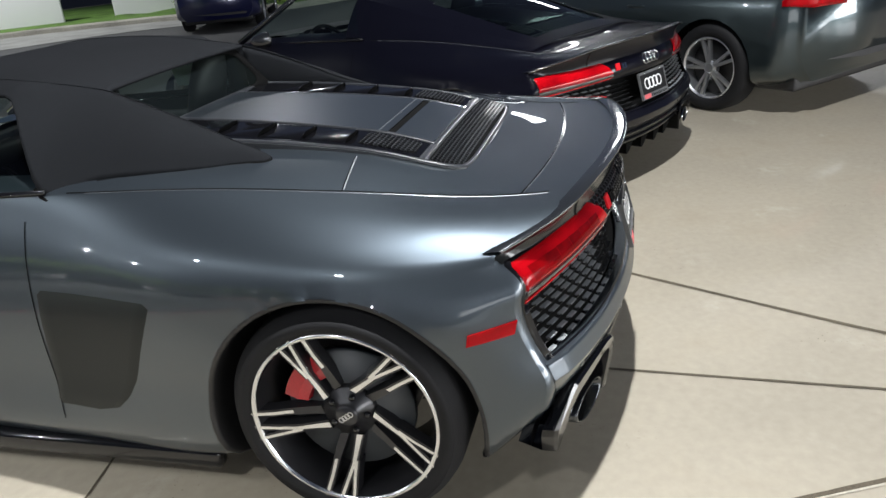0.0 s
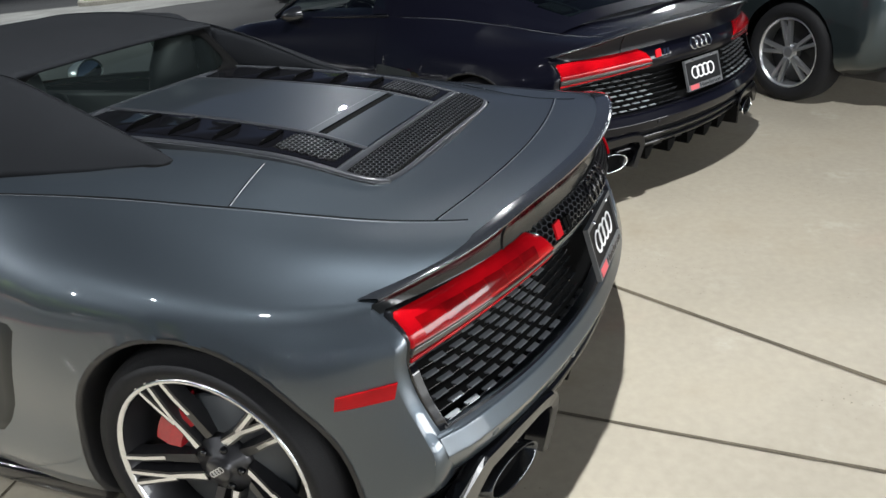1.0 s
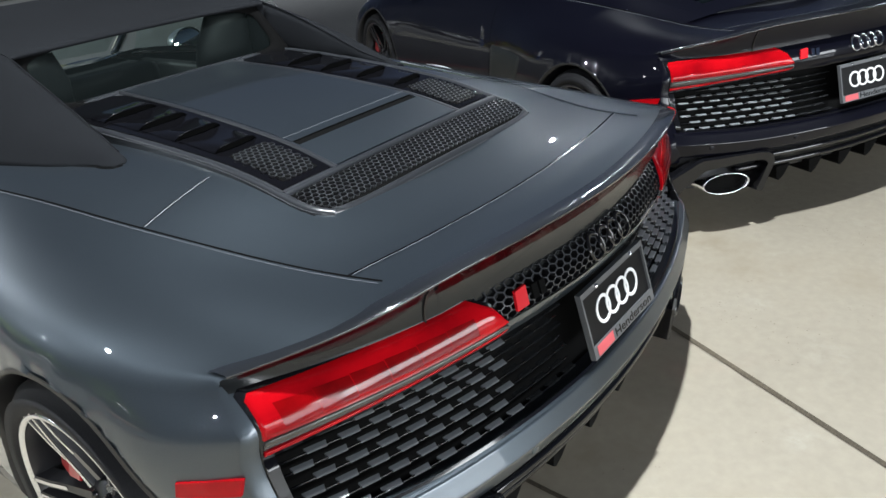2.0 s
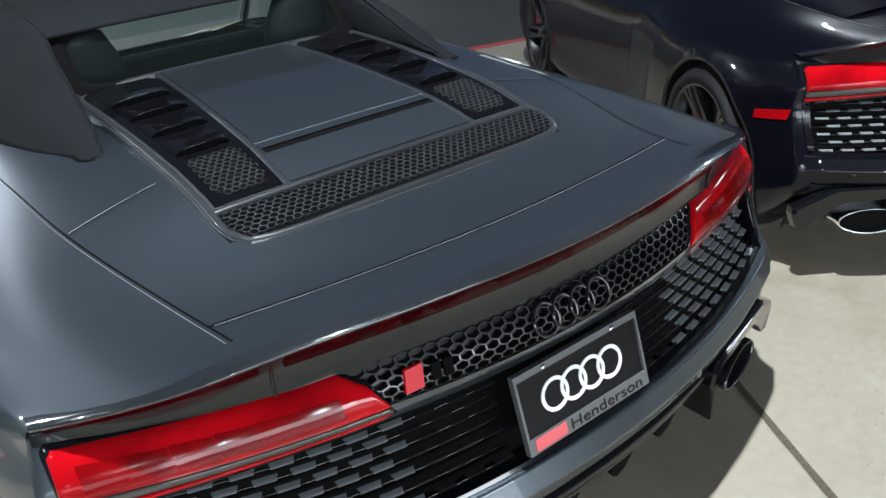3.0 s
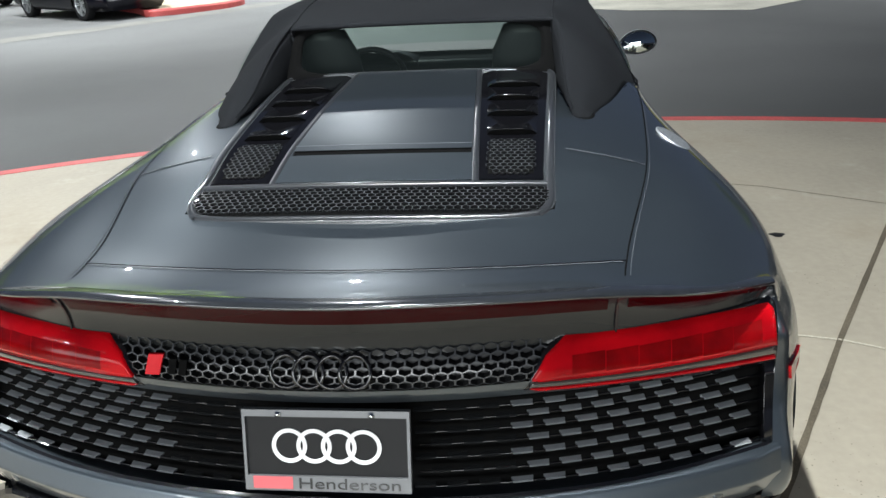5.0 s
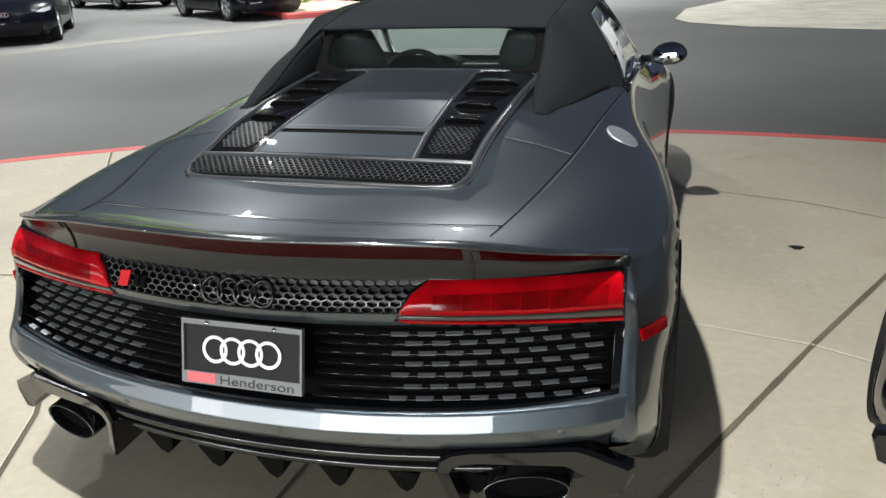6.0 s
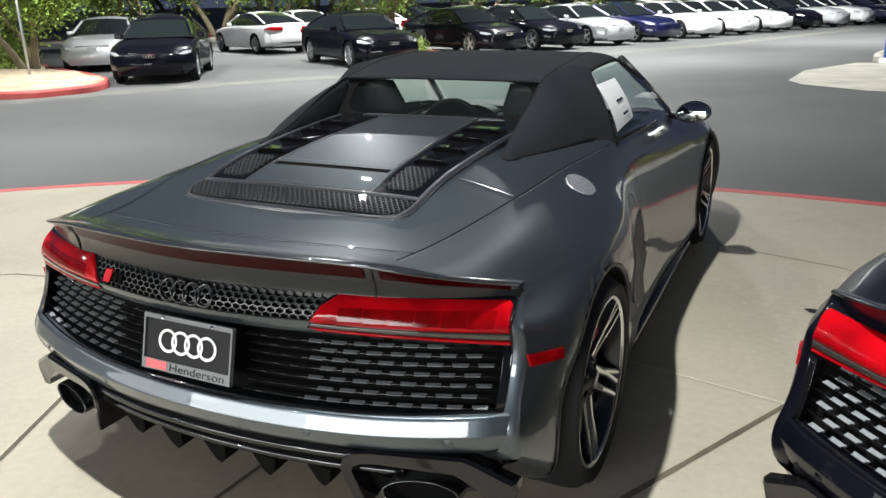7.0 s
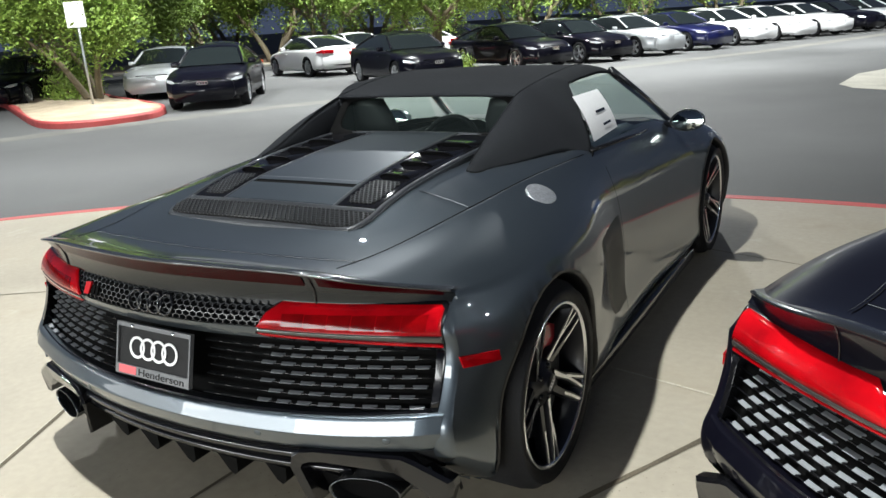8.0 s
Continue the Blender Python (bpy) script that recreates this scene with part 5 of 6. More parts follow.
    for i in range(80):
        r, q = rim[i], rim[(i + 1) % 80]
        for m in range(3):
            bm.faces.new((r[m], r[m + 1], q[m + 1], q[m]))
    bmesh.ops.recalc_face_normals(bm, faces=list(bm.faces))
    link = link_bm("window_surround", bm, M["void"])
    link.parent = g
    return ob


def cabin(car, coupe=False):
    # side windows, windscreen, pillars
    for s in (-1, 1):
        bm = bmesh.new()
        c = [Vector((s * x, y, z)) for x, y, z in ((0.752, 0.965, 0.935), (0.742, 2.25, 0.862), (0.565, 1.84, 1.172), (0.607, 1.10, 1.182))]
        add_grid(bm, lambda a, b: c[0].lerp(c[1], a).lerp(c[3].lerp(c[2], a), b) + Vector((s * 0.02 * math.sin(math.pi * b), 0, 0)), 12, 8)
        part("side_window", bm, M["glass"], car, "clear side window glass")
        bm = bmesh.new()
        add_tube(bm, [(s * x, y, z) for x, y, z in ((0.565, 1.80, 1.185), (0.64, 2.05, 1.04), (0.715, 2.38, 0.862))], 0.022, 8)
        part("pillar", bm, M["paint_dark"], car)
        bm = bmesh.new()
        add_tube(bm, [(s * 0.760, 0.93, 0.926), (s * 0.768, 1.5, 0.90), (s * 0.752, 2.26, 0.860)], 0.009, 6)
        part("window_trim", bm, M["gloss_black"], car)
    bm = bmesh.new()

    def screen(a, b):
        k = 2 * b - 1
        return Vector(((0.565 + 0.145 * a) * k, 1.82 + 0.62 * a + 0.10 * a * (1 - k * k), 1.205 - 0.335 * a - 0.02 * k * k * (1 - a)))

    add_grid(bm, screen, 10, 14)
    part("windscreen", bm, M["glass"], car, "clear windscreen")
    bm = bmesh.new()
    add_box(bm, (0, 2.12, 0.80), (1.34, 0.40, 0.12), bevel=0.04)
    add_box(bm, (0, 1.45, 0.25), (1.45, 1.45, 0.06), bevel=0.01)
    add_box(bm, (0, 1.55, 0.45), (0.22, 1.0, 0.42), bevel=0.04)
    add_box(bm, (0, 0.83, 0.66), (1.38, 0.05, 0.62), bevel=0.01)
    for s in (-1, 1):
        add_box(bm, (s * 0.715, 1.45, 0.55), (0.06, 1.4, 0.6), bevel=0.02)
    part("dashboard", bm, M["interior"], car, "dark dashboard and cabin lining")
    for s in (-1, 1):
        st = new("seat")
        st.parent = car
        bm = bmesh.new()
        add_box(bm, (s * 0.37, 1.42, 0.42), (0.50, 0.55, 0.16), bevel=0.05)
        link = part("cushion", bm, M["interior"], st)
        bm = bmesh.new()

        def back(a, b, s=s):
            t = b * math.tau
            wd = (0.25, 0.255, 0.25, 0.235, 0.19, 0.135, 0.130, 0.122, 0.080)
            k = a * 8
            i = min(int(k), 7)
            w = wd[i] * (1 - k + i) + wd[i + 1] * (k - i)
            return Vector((s * 0.37 + w * math.cos(t), 1.17 - 0.20 * a + 0.06 * math.sin(t), 0.40 + 0.74 * a))

        g = add_grid(bm, back, 24, 24, close_v=True)
        bm.faces.new(g[-1])
        bmesh.ops.recalc_face_normals(bm, faces=list(bm.faces))
        part("backrest", bm, M["interior"], st, "dark leather sports seat back with headrest")
    bm = bmesh.new()
    m = Matrix.Translation((-0.37, 1.74, 0.795)) @ Matrix.Rotation(radians(68), 4, "X")
    add_tube(bm, [m @ Vector((0.175 * math.cos(a), 0.165 * math.sin(a), 0)) for a in np.linspace(0, math.tau, 37)[:-1]], 0.015, 8, closed=True)
    add_box(bm, m @ Vector((0, 0, 0)), (0.30, 0.03, 0.05), m.to_3x3().to_4x4(), 0.01)
    add_grid(bm, lambda a, b: Vector((-0.37 + 0.21 * math.cos(math.pi * a), 1.92 + 0.22 * b, 0.84 + 0.085 * math.sin(math.pi * a) * (1 - 0.35 * b))), 14, 3)
    part("steering_wheel", bm, M["interior"], car)
    # door mirrors
    for s in (-1, 1):
        mr = new("door_mirror")
        mr.parent = car
        if coupe:  # folded against the door
            mr.matrix_basis = Matrix.Translation((s * 0.80, 2.08, 0)) @ Matrix.Rotation(-s * radians(72), 4, "Z") @ Matrix.Translation((-s * 0.80, -2.08, 0))
        bm = bmesh.new()

        def shell(a, b, s=s):
            t = b * math.tau
            k = math.sin(math.pi * (0.5 + 0.5 * a)) ** 0.55 if a > 0 else 1.0
            return Vector((s * (0.908 + 0.090 * max(k, 0.02) * math.cos(t) * (1 - 0.12 * math.sin(t))), 2.010 + 0.13 * a, 0.905 + 0.058 * max(k, 0.02) * math.sin(t) + 0.006 * math.cos(t)))

        g = add_grid(bm, shell, 10, 28, close_v=True)
        bm.faces.new(g[-1])
        bmesh.ops.recalc_face_normals(bm, faces=list(bm.faces))
        part("mirror_shell", bm, M["paint_dark"] if coupe else M["mirror_cap"], mr, "" if coupe else "matt aluminium mirror cap")
        bm = bmesh.new()
        prev = []
        for k in (0.03, 0.35, 0.7, 1.0):
            ring = [bm.verts.new((s * (0.908 + 0.08 * k * math.cos(t) * (1 - 0.12 * math.sin(t))), 2.002 + 0.010 * k * k + 0.006 * k * math.sin(t), 0.905 + 0.048 * k * math.sin(t) + 0.006 * k * math.cos(t))) for t in np.linspace(0, math.tau, 29)[:-1]]
            if prev:
                for i in range(28):
                    bm.faces.new((prev[i], prev[(i + 1) % 28], ring[(i + 1) % 28], ring[i]))
            else:
                bm.faces.new(ring)
            prev = ring
        bmesh.ops.recalc_face_normals(bm, faces=list(bm.faces))
        part("mirror_glass", bm, M["mirror"], mr, "mirror glass")
        bm = bmesh.new()
        add_tube(bm, [(s * 0.77, 2.10, 0.872), (s * 0.83, 2.08, 0.865), (s * 0.87, 2.06, 0.88)], 0.016, 8)
        part("mirror_arm", bm, M["gloss_black"], mr)


BLADE = spline([(0.262, 0.86), (0.275, 0.78), (0.30, 0.715), (0.345, 0.668), (0.51, 0.575), (0.676, 0.50)])


def side_details(car, paint):
    for s in (-1, 1):
        bm = bmesh.new()

        def scoop(a, b):
            z = 0.262 + 0.414 * b
            y = BLADE(z)[0] + (0.982 - BLADE(z)[0]) * a
            d = min(1, 10 * a, 10 * (1 - a), 10 * b, 10 * (1 - b))
            return Vector((s * (on_side(y, z).x - 0.005 + 0.011 * d), y, z))

        add_grid(bm, scoop, 20, 12)
        bmesh.ops.recalc_face_normals(bm, faces=list(bm.faces))
        part("side_blade", bm, M["blade"], car, "dark gloss side blade")
        bm = bmesh.new()
        add_box(bm, (s * 0.892, 1.34, 0.115), (0.05, 1.80, 0.062), bevel=0.015)
        part("sill", bm, M["gloss_black"], car)
    # filler cap in the rear quarter
    q = skin(0.33, 2.72)
    du, dv = (skin(0.36, 2.72) - q).normalized(), (skin(0.33, 2.9) - q)
    dv = (dv - du * dv.dot(du)).normalized()
    nn = du.cross(dv)
    nn = nn if nn.z > 0 else -nn
    bm = bmesh.new()
    prev = []
    for r, h in ((1.0, -0.006), (1.0, 0.001), (0.93, 0.003), (0.86, 0.0015), (0.80, 0.003), (0.4, 0.004), (0.02, 0.004)):
        ring = [bm.verts.new(q + du * 0.072 * r * math.cos(k * math.tau / 32) + dv * 0.055 * r * math.sin(k * math.tau / 32) + nn * h) for k in range(32)]
        if prev:
            for k in range(32):
                bm.faces.new((prev[k], prev[(k + 1) % 32], ring[(k + 1) % 32], ring[k]))
        prev = ring
    bm.faces.new(prev)
    bmesh.ops.recalc_face_normals(bm, faces=list(bm.faces))
    part("filler_cap", bm, M["brushed"], car, "bright oval aluminium filler cap")


SHEET = [Vector(p) for p in ((0.742, 1.00, 0.952), (0.722, 1.385, 0.960), (0.624, 1.375, 1.134), (0.635, 1.02, 1.138))]


def sports_car(name, m, paint, label, coupe=False):
    car = thing(name, m, label, "car", "parked sports cars")
    body_shell(car, paint)
    for s in (-1, 1):
        wheel(car, s * 0.984, -0.015, 0.340, 0.30, M["alloy_dark"] if coupe else M["alloy"])
        wheel(car, s * 0.935, 2.65, 0.335, 0.24, M["alloy_dark"] if coupe else M["alloy"])
    rear_face(car, paint, M["chrome"] if coupe else M["gloss_black"], M["chrome"] if coupe else M["tip_dark"], coupe)
    number_plate(car, True)
    engine_cover(car, paint)
    cabin(car, coupe)
    side_details(car, paint)
    if coupe:
        coupe_roof(car, paint)
    else:
        soft_top(car)
        bm = bmesh.new()
        c = SHEET
        add_grid(bm, lambda a, b: c[0].lerp(c[1], a).lerp(c[3].lerp(c[2], a), b) + Vector((0.020 * math.sin(math.pi * (0.08 + 0.74 * b)) + 0.004, 0, 0)), 2, 8)
        lettering = bmesh.new()
        for a0, a1, b0, b1 in ((0.42, 0.78, 0.52, 0.58), (0.50, 0.80, 0.20, 0.26)):
            vs = [lettering.verts.new(c[0].lerp(c[1], a).lerp(c[3].lerp(c[2], a), b) + Vector((0.020 * math.sin(math.pi * (0.08 + 0.74 * b)) + 0.0065, 0, 0))) for a, b in ((a0, b0), (a1, b0), (a1, b1), (a0, b1))]
            lettering.faces.new(vs)
        sheet = part("price_sheet", bm, M["paper"], car, "white paper sheet in the side window", smooth=False)
        tx = link_bm("print", lettering, M["gloss_black"], False)
        tx.parent = sheet
        tx["kind"] = "stuff"
    return car


def coupe_roof(car, paint):
    prof = spline([(-0.30, 0.895), (0.0, 0.985), (0.3, 1.075), (0.7, 1.175), (1.0, 1.225), (1.35, 1.245), (1.6, 1.238), (1.82, 1.215)])
    edge = spline([(-0.30, 0.50, 0.875), (0.0, 0.54, 0.93), (0.3, 0.565, 0.995), (0.7, 0.585, 1.09), (1.0, 0.60, 1.155), (1.35, 0.60, 1.20), (1.6, 0.585, 1.195), (1.82, 0.56, 1.175)])

    def roof(a, b):
        y = -0.30 + 2.12 * a
        k = 2 * b - 1
        xe, ze = edge(y)
        z = prof(y)[0]
        return Vector((xe * k, y, z - (z - ze) * abs(k) ** 2.6))

    def is_glass(p):
        return -0.2 < p.y < 0.78 and abs(p.x) < 0.42

    bm = bmesh.new()
    add_grid(bm, roof, 60, 40, keep=lambda p: not is_glass(p))
    for s in (-1, 1):
        def quarter(a, b, s=s):
            y = -0.30 + 1.40 * a
            xe, ze = edge(y)
            q = skin(y, 2)
            lo = Vector((q.x + 0.0, y, q.z)) if y < 0.93 else Vector((0.757, y, 0.935))
            p = Vector((xe, y, ze)).lerp(lo, b)
            return Vector((s * (p.x + 0.012 * math.sin(math.pi * b)), p.y, p.z))

        add_grid(bm, quarter, 40, 8)
    bmesh.ops.recalc_face_normals(bm, faces=list(bm.faces))
    part("roof", bm, paint, car)
    bm = bmesh.new()
    add_grid(bm, lambda a, b: roof(a, b) + Vector((0, 0, -0.004)), 60, 40, keep=is_glass)
    part("rear_window", bm, M["glass_dark"], car, "tinted rear window over the engine bay")


grey_car = sports_car("sports_car", pose(0, 0, 0), M["paint_grey"], "metallic grey convertible sports car with a closed black soft top")
black_car = sports_car("sports_car", pose(2.535, -0.2, 0, 0, 0, -27.5), M["paint_black"], "glossy black sports coupe parked beside the grey one on concrete", True)
# ---- saloon cars of the car park ----
SALOON = [
    spline([(-1.06, 0, 0.94), (-0.98, 0, 1.0), (-0.6, 0, 1.03), (0, 0, 1.0), (2.2, 0, 0.98), (2.9, 0, 0.90), (3.5, 0, 0.78), (3.70, 0, 0.66)]),
    spline([(-1.04, 0.50, 0.93), (-0.96, 0.52, 0.99), (-0.6, 0.55, 1.02), (0, 0.55, 0.99), (2.2, 0.52, 0.97), (2.9, 0.52, 0.90), (3.5, 0.48, 0.77), (3.68, 0.44, 0.65)]),
    spline([(-1.00, 0.70, 0.90), (-0.9, 0.76, 0.95), (-0.5, 0.81, 0.975), (0, 0.83, 0.965), (1.4, 0.83, 0.945), (2.2, 0.82, 0.93), (2.9, 0.80, 0.86), (3.4, 0.70, 0.76), (3.6, 0.60, 0.65)]),
    spline([(-0.98, 0.78, 0.84), (-0.85, 0.85, 0.86), (-0.4, 0.905, 0.865), (0, 0.93, 0.865), (1.4, 0.905, 0.855), (2.2, 0.91, 0.84), (2.9, 0.925, 0.78), (3.3, 0.86, 0.72), (3.56, 0.68, 0.62)]),
    spline([(-1.00, 0.80, 0.62), (-0.85, 0.88, 0.62), (-0.4, 0.935, 0.62), (0, 0.955, 0.62), (1.4, 0.925, 0.60), (2.4, 0.935, 0.60), (2.9, 0.955, 0.58), (3.3, 0.90, 0.56), (3.6, 0.70, 0.50)]),
    spline([(-1.00, 0.78, 0.42), (-0.85, 0.87, 0.36), (-0.4, 0.925, 0.32), (0, 0.945, 0.30), (1.4, 0.93, 0.30), (2.4, 0.935, 0.30), (2.9, 0.945, 0.32), (3.3, 0.89, 0.32), (3.6, 0.70, 0.32)]),
    spline([(-0.98, 0.66, 0.27), (-0.4, 0.78, 0.22), (1.4, 0.85, 0.20), (2.9, 0.80, 0.2), (3.55, 0.60, 0.2)]),
]
SALOON_ARCH = ((0.0, 0.345, 0.385), (2.85, 0.345, 0.385))


def saloon_skin(u, v):
    side, v = (-1 if v < 0 else 1), min(abs(v), 6.0)
    i = min(int(v), 5)
    s = v - i
    p = [ln(u) for ln in SALOON]
    p1, p2 = p[i], p[i + 1]
    p0 = p[i - 1] if i else np.array([-p[1][0], p[1][1]])
    p3 = p[i + 2] if i < 5 else 2 * p2 - p1
    m1, m2 = (p2 - p0) * 0.42, (p3 - p1) * 0.42
    q = (2 * s**3 - 3 * s**2 + 1) * p1 + (s**3 - 2 * s**2 + s) * m1 + (3 * s**2 - 2 * s**3) * p2 + (s**3 - s**2) * m2
    w = max(0.0, -u - 0.4) / 0.66
    return Vector((side * max(q[0], 0), u + 0.14 * w * w * q[0] ** 2, q[1]))


def saloon_wheel(car, x, y):
    s = 1 if x > 0 else -1
    hub = new("wheel")
    hub.parent = car
    hub.matrix_local = Matrix.Translation((x - s * 0.11, y, 0.345)) @ (Matrix.Identity(4) if s > 0 else Matrix.Rotation(math.pi, 4, "Z")) @ Matrix.Rotation(0.2, 4, "X")
    bm = bmesh.new()
    add_lathe(bm, [(0.235, -0.1), (0.32, -0.11), (0.345, -0.07), (0.345, 0.07), (0.335, 0.10), (0.30, 0.113), (0.25, 0.108), (0.243, 0.09)], Matrix.Identity(4), 40)
    bmesh.ops.recalc_face_normals(bm, faces=list(bm.faces))
    part("tyre", bm, M["rubber"], hub)
    bm = bmesh.new()
    add_lathe(bm, [(0.246, 0.10), (0.238, 0.104), (0.228, 0.09), (0.222, -0.08)], Matrix.Identity(4), 40)
    add_lathe(bm, [(0.001, 0.085), (0.035, 0.085), (0.06, 0.07), (0.06, 0.03)], Matrix.Identity(4), 16)
    for k in range(10):
        a = (k // 2) * math.tau / 5 + (0.15 if k % 2 else -0.15)
        rot = Matrix.Rotation(a, 4, "X")
        add_box(bm, rot @ Vector((0.072, 0, 0.14)), (0.035, 0.026, 0.19), rot, 0.006)
    bmesh.ops.recalc_face_normals(bm, faces=list(bm.faces))
    part("rim", bm, M["alloy_grey"], hub, "silver alloy rim", smooth=False)
    bm = bmesh.new()
    add_lathe(bm, [(0.001, 0.0), (0.22, 0.0), (0.22, -0.05)], Matrix.Identity(4), 24)
    part("brake_disc", bm, M["satin_black"], hub)


def saloon(name, m, paint, label, tall=0.0, tail_cut=1.0):
    car = thing(name, m, label, "car", "cars in the car park")
    bm = bmesh.new()

    def keep(p):
        return not (abs(p.x) > 0.5 and any((p.y - y) ** 2 + (p.z - z) ** 2 < r * r for y, z, r in SALOON_ARCH))

    g = add_grid(bm, lambda a, b: saloon_skin(-1.06 + 4.76 * a, -6 + 12 * b), 96, 44, keep=keep)
    bm.faces.new(g[0])
    bm.faces.new(g[-1])
    for v in bm.verts:
        if v.is_boundary and abs(v.co.x) > 0.5:
            for y, z, r in SALOON_ARCH:
                d = math.hypot(v.co.y - y, v.co.z - z)
                if d < r + 0.08:
                    v.co.y, v.co.z = y + (v.co.y - y) * r / d, z + (v.co.z - z) * r / d
    bmesh.ops.delete(bm, geom=[v for v in bm.verts if not v.link_faces], context="VERTS")
    bmesh.ops.recalc_face_normals(bm, faces=list(bm.faces))
    part("body", bm, paint, car)
    bm = bmesh.new()
    add_box(bm, (0, 1.3, 0.30), (1.5, 4.3, 0.22), bevel=0.03)
    for y in (0.0, 2.85):
        add_box(bm, (0, y, 0.5), (1.35, 0.85, 0.5), bevel=0.03)
    part("underbody", bm, M["satin_black"], car)
    top = spline([(-0.60, 1.015), (-0.2, 1.16), (0.2, 1.30), (0.6, 1.395 + tall), (1.05, 1.435 + tall), (1.45, 1.42 + tall), (1.72, 1.365 + tall), (2.05, 1.18), (2.42, 0.975)])

    def house(a, b):
        y = -0.60 + 3.02 * a
        k = 2 * b - 1
        zc = top(y)[0]
        h = min(max((zc - 0.97) / 0.46, 0), 1)
        t = abs(k)
        xt = 0.80 - 0.20 * h
        if t < 0.62:
            x, z = xt * t / 0.62, zc - 0.055 * h * (t / 0.62) ** 2.4
        else:
            f = (t - 0.62) / 0.38
            x, z = xt + (0.835 - xt) * f + 0.02 * math.sin(math.pi * f) * h, (zc - 0.055 * h) * (1 - f) + 0.94 * f
        return Vector((math.copysign(x, k), y, z))

    bm = bmesh.new()
    add_grid(bm, house, 40, 36)
    bmesh.ops.recalc_face_normals(bm, faces=list(bm.faces))
    part("window_glass", bm, M["window_black"], car, "dark windows all round")
    bm = bmesh.new()
    add_grid(bm, lambda a, b: house(0.40 + 0.36 * a, 0.19 + 0.62 * b) + Vector((0, 0, 0.006)), 14, 18)
    bmesh.ops.recalc_face_normals(bm, faces=list(bm.faces))
    part("roof", bm, paint, car)
    for s in (-1, 1):
        for y0, y1 in ((0.77, 0.985), (0.41, 0.03)):
            bm = bmesh.new()
            add_tube(bm, [house(y0 + (y1 - y0) * k / 8, 0.5 + s * 0.31 * 1.0) + Vector((0, 0, 0.0)) for k in range(9)], 0.035, 6)
            part("pillar", bm, paint, car)
        bm = bmesh.new()
        add_box(bm, (s * 0.95, 1.92, 1.0), (0.19, 0.10, 0.12), bevel=0.035)
        part("door_mirror", bm, paint, car)
        bm = bmesh.new()
        p = [saloon_skin(u, s * v) for u, v in ((3.30, 3.05), (3.46, 2.55), (3.60, 2.3), (3.60, 2.75), (3.50, 3.3), (3.34, 3.4))]
        vs = [bm.verts.new(q + Vector((s * 0.008, 0.012, 0.004))) for q in p]
        ws = [bm.verts.new(q - Vector((s * 0.02, 0.03, 0.0))) for q in p]
        bm.faces.new(vs)
        for i in range(6):
            bm.faces.new((vs[i], vs[(i + 1) % 6], ws[(i + 1) % 6], ws[i]))
        bmesh.ops.recalc_face_normals(bm, faces=list(bm.faces))
        part("headlamp", bm, M["lamp_clear"], car, "clear headlamp", smooth=False)
        bm = bmesh.new()

        def tl(a, b, s=s):
            y = -0.74 - 0.31 * min(1.0, a * 2.4)
            x = 0.90 - 0.10 * min(1, a * 2.4) - 0.42 * max(0, a - 0.42) / 0.58
            z = 0.80 + 0.115 * b * (0.35 + 0.65 * min(1, a * 3)) + 0.03 * (1 - a)
            return Vector((s * x, y, z))

        add_grid(bm, tl, 14, 4)
        bmesh.ops.recalc_face_normals(bm, faces=list(bm.faces))
        tlo = part("tail_lamp", bm, M["red_glass"], car, "red tail lamp")
        mod = tlo.modifiers.new("thick", "SOLIDIFY")
        mod.thickness, mod.offset = 0.03, 0
        saloon_wheel(car, s * 0.935, 0.0)
        saloon_wheel(car, s * 0.935, 2.85)
        bm = bmesh.new()
        for y in (0.75, 1.75):
            add_box(bm, (s * 0.925, y, 0.80), (0.03, 0.20, 0.025), bevel=0.008)
        part("door_handles", bm, paint, car, kind="stuff")
        bm = bmesh.new()
        add_tube(bm, [(s * 0.85, -0.1, 0.985), (s * 0.85, 1.0, 0.965), (s * 0.84, 2.1, 0.945)], 0.010, 6)
        part("window_trim", bm, M["chrome"], car)
    bm = bmesh.new()
    hexa = [(-0.42, 0.70), (0.42, 0.70), (0.50, 0.60), (0.36, 0.36), (-0.36, 0.36), (-0.50, 0.60)]
    add_prism(bm, hexa, lambda a, b, d: Vector((a, 3.68 - 0.22 * a * a + d - 0.04 + 0.05 * (0.6 - b), b)), 0.06)
    bmesh.ops.recalc_face_normals(bm, faces=list(bm.faces))
    gr = part("grille", bm, M["gloss_black"], car, "wide black radiator grille", smooth=False)
    bm = bmesh.new()
    rings(bm, lambda a, b, d: Vector((-a, 3.715 + d, 0.62 + b)), 0.042, 0.058, 0.010, 0.008, 20)
    e = link_bm("emblem", bm, M["chrome"], False)
    e.parent = gr
    for s in (-1, 1):
        bm = bmesh.new()
        add_prism(bm, [(s * 0.54, 0.48), (s * 0.74, 0.52), (s * 0.76, 0.38), (s * 0.50, 0.36)], lambda a, b, d: Vector((a, 3.66 - 0.30 * a * a + d - 0.03, b)), 0.05)
        bmesh.ops.recalc_face_normals(bm, faces=list(bm.faces))
        part("air_intake", bm, M["satin_black"], car, smooth=False)
    bm = bmesh.new()
    add_prism(bm, [(-0.60, 0.28), (0.60, 0.28), (0.66, 0.40), (-0.66, 0.40)], lambda a, b, d: Vector((a, -1.02 + 0.14 * a * a - d, b)), 0.022)
    bmesh.ops.recalc_face_normals(bm, faces=list(bm.faces))
    part("rear_apron", bm, M["satin_black"], car, smooth=False)
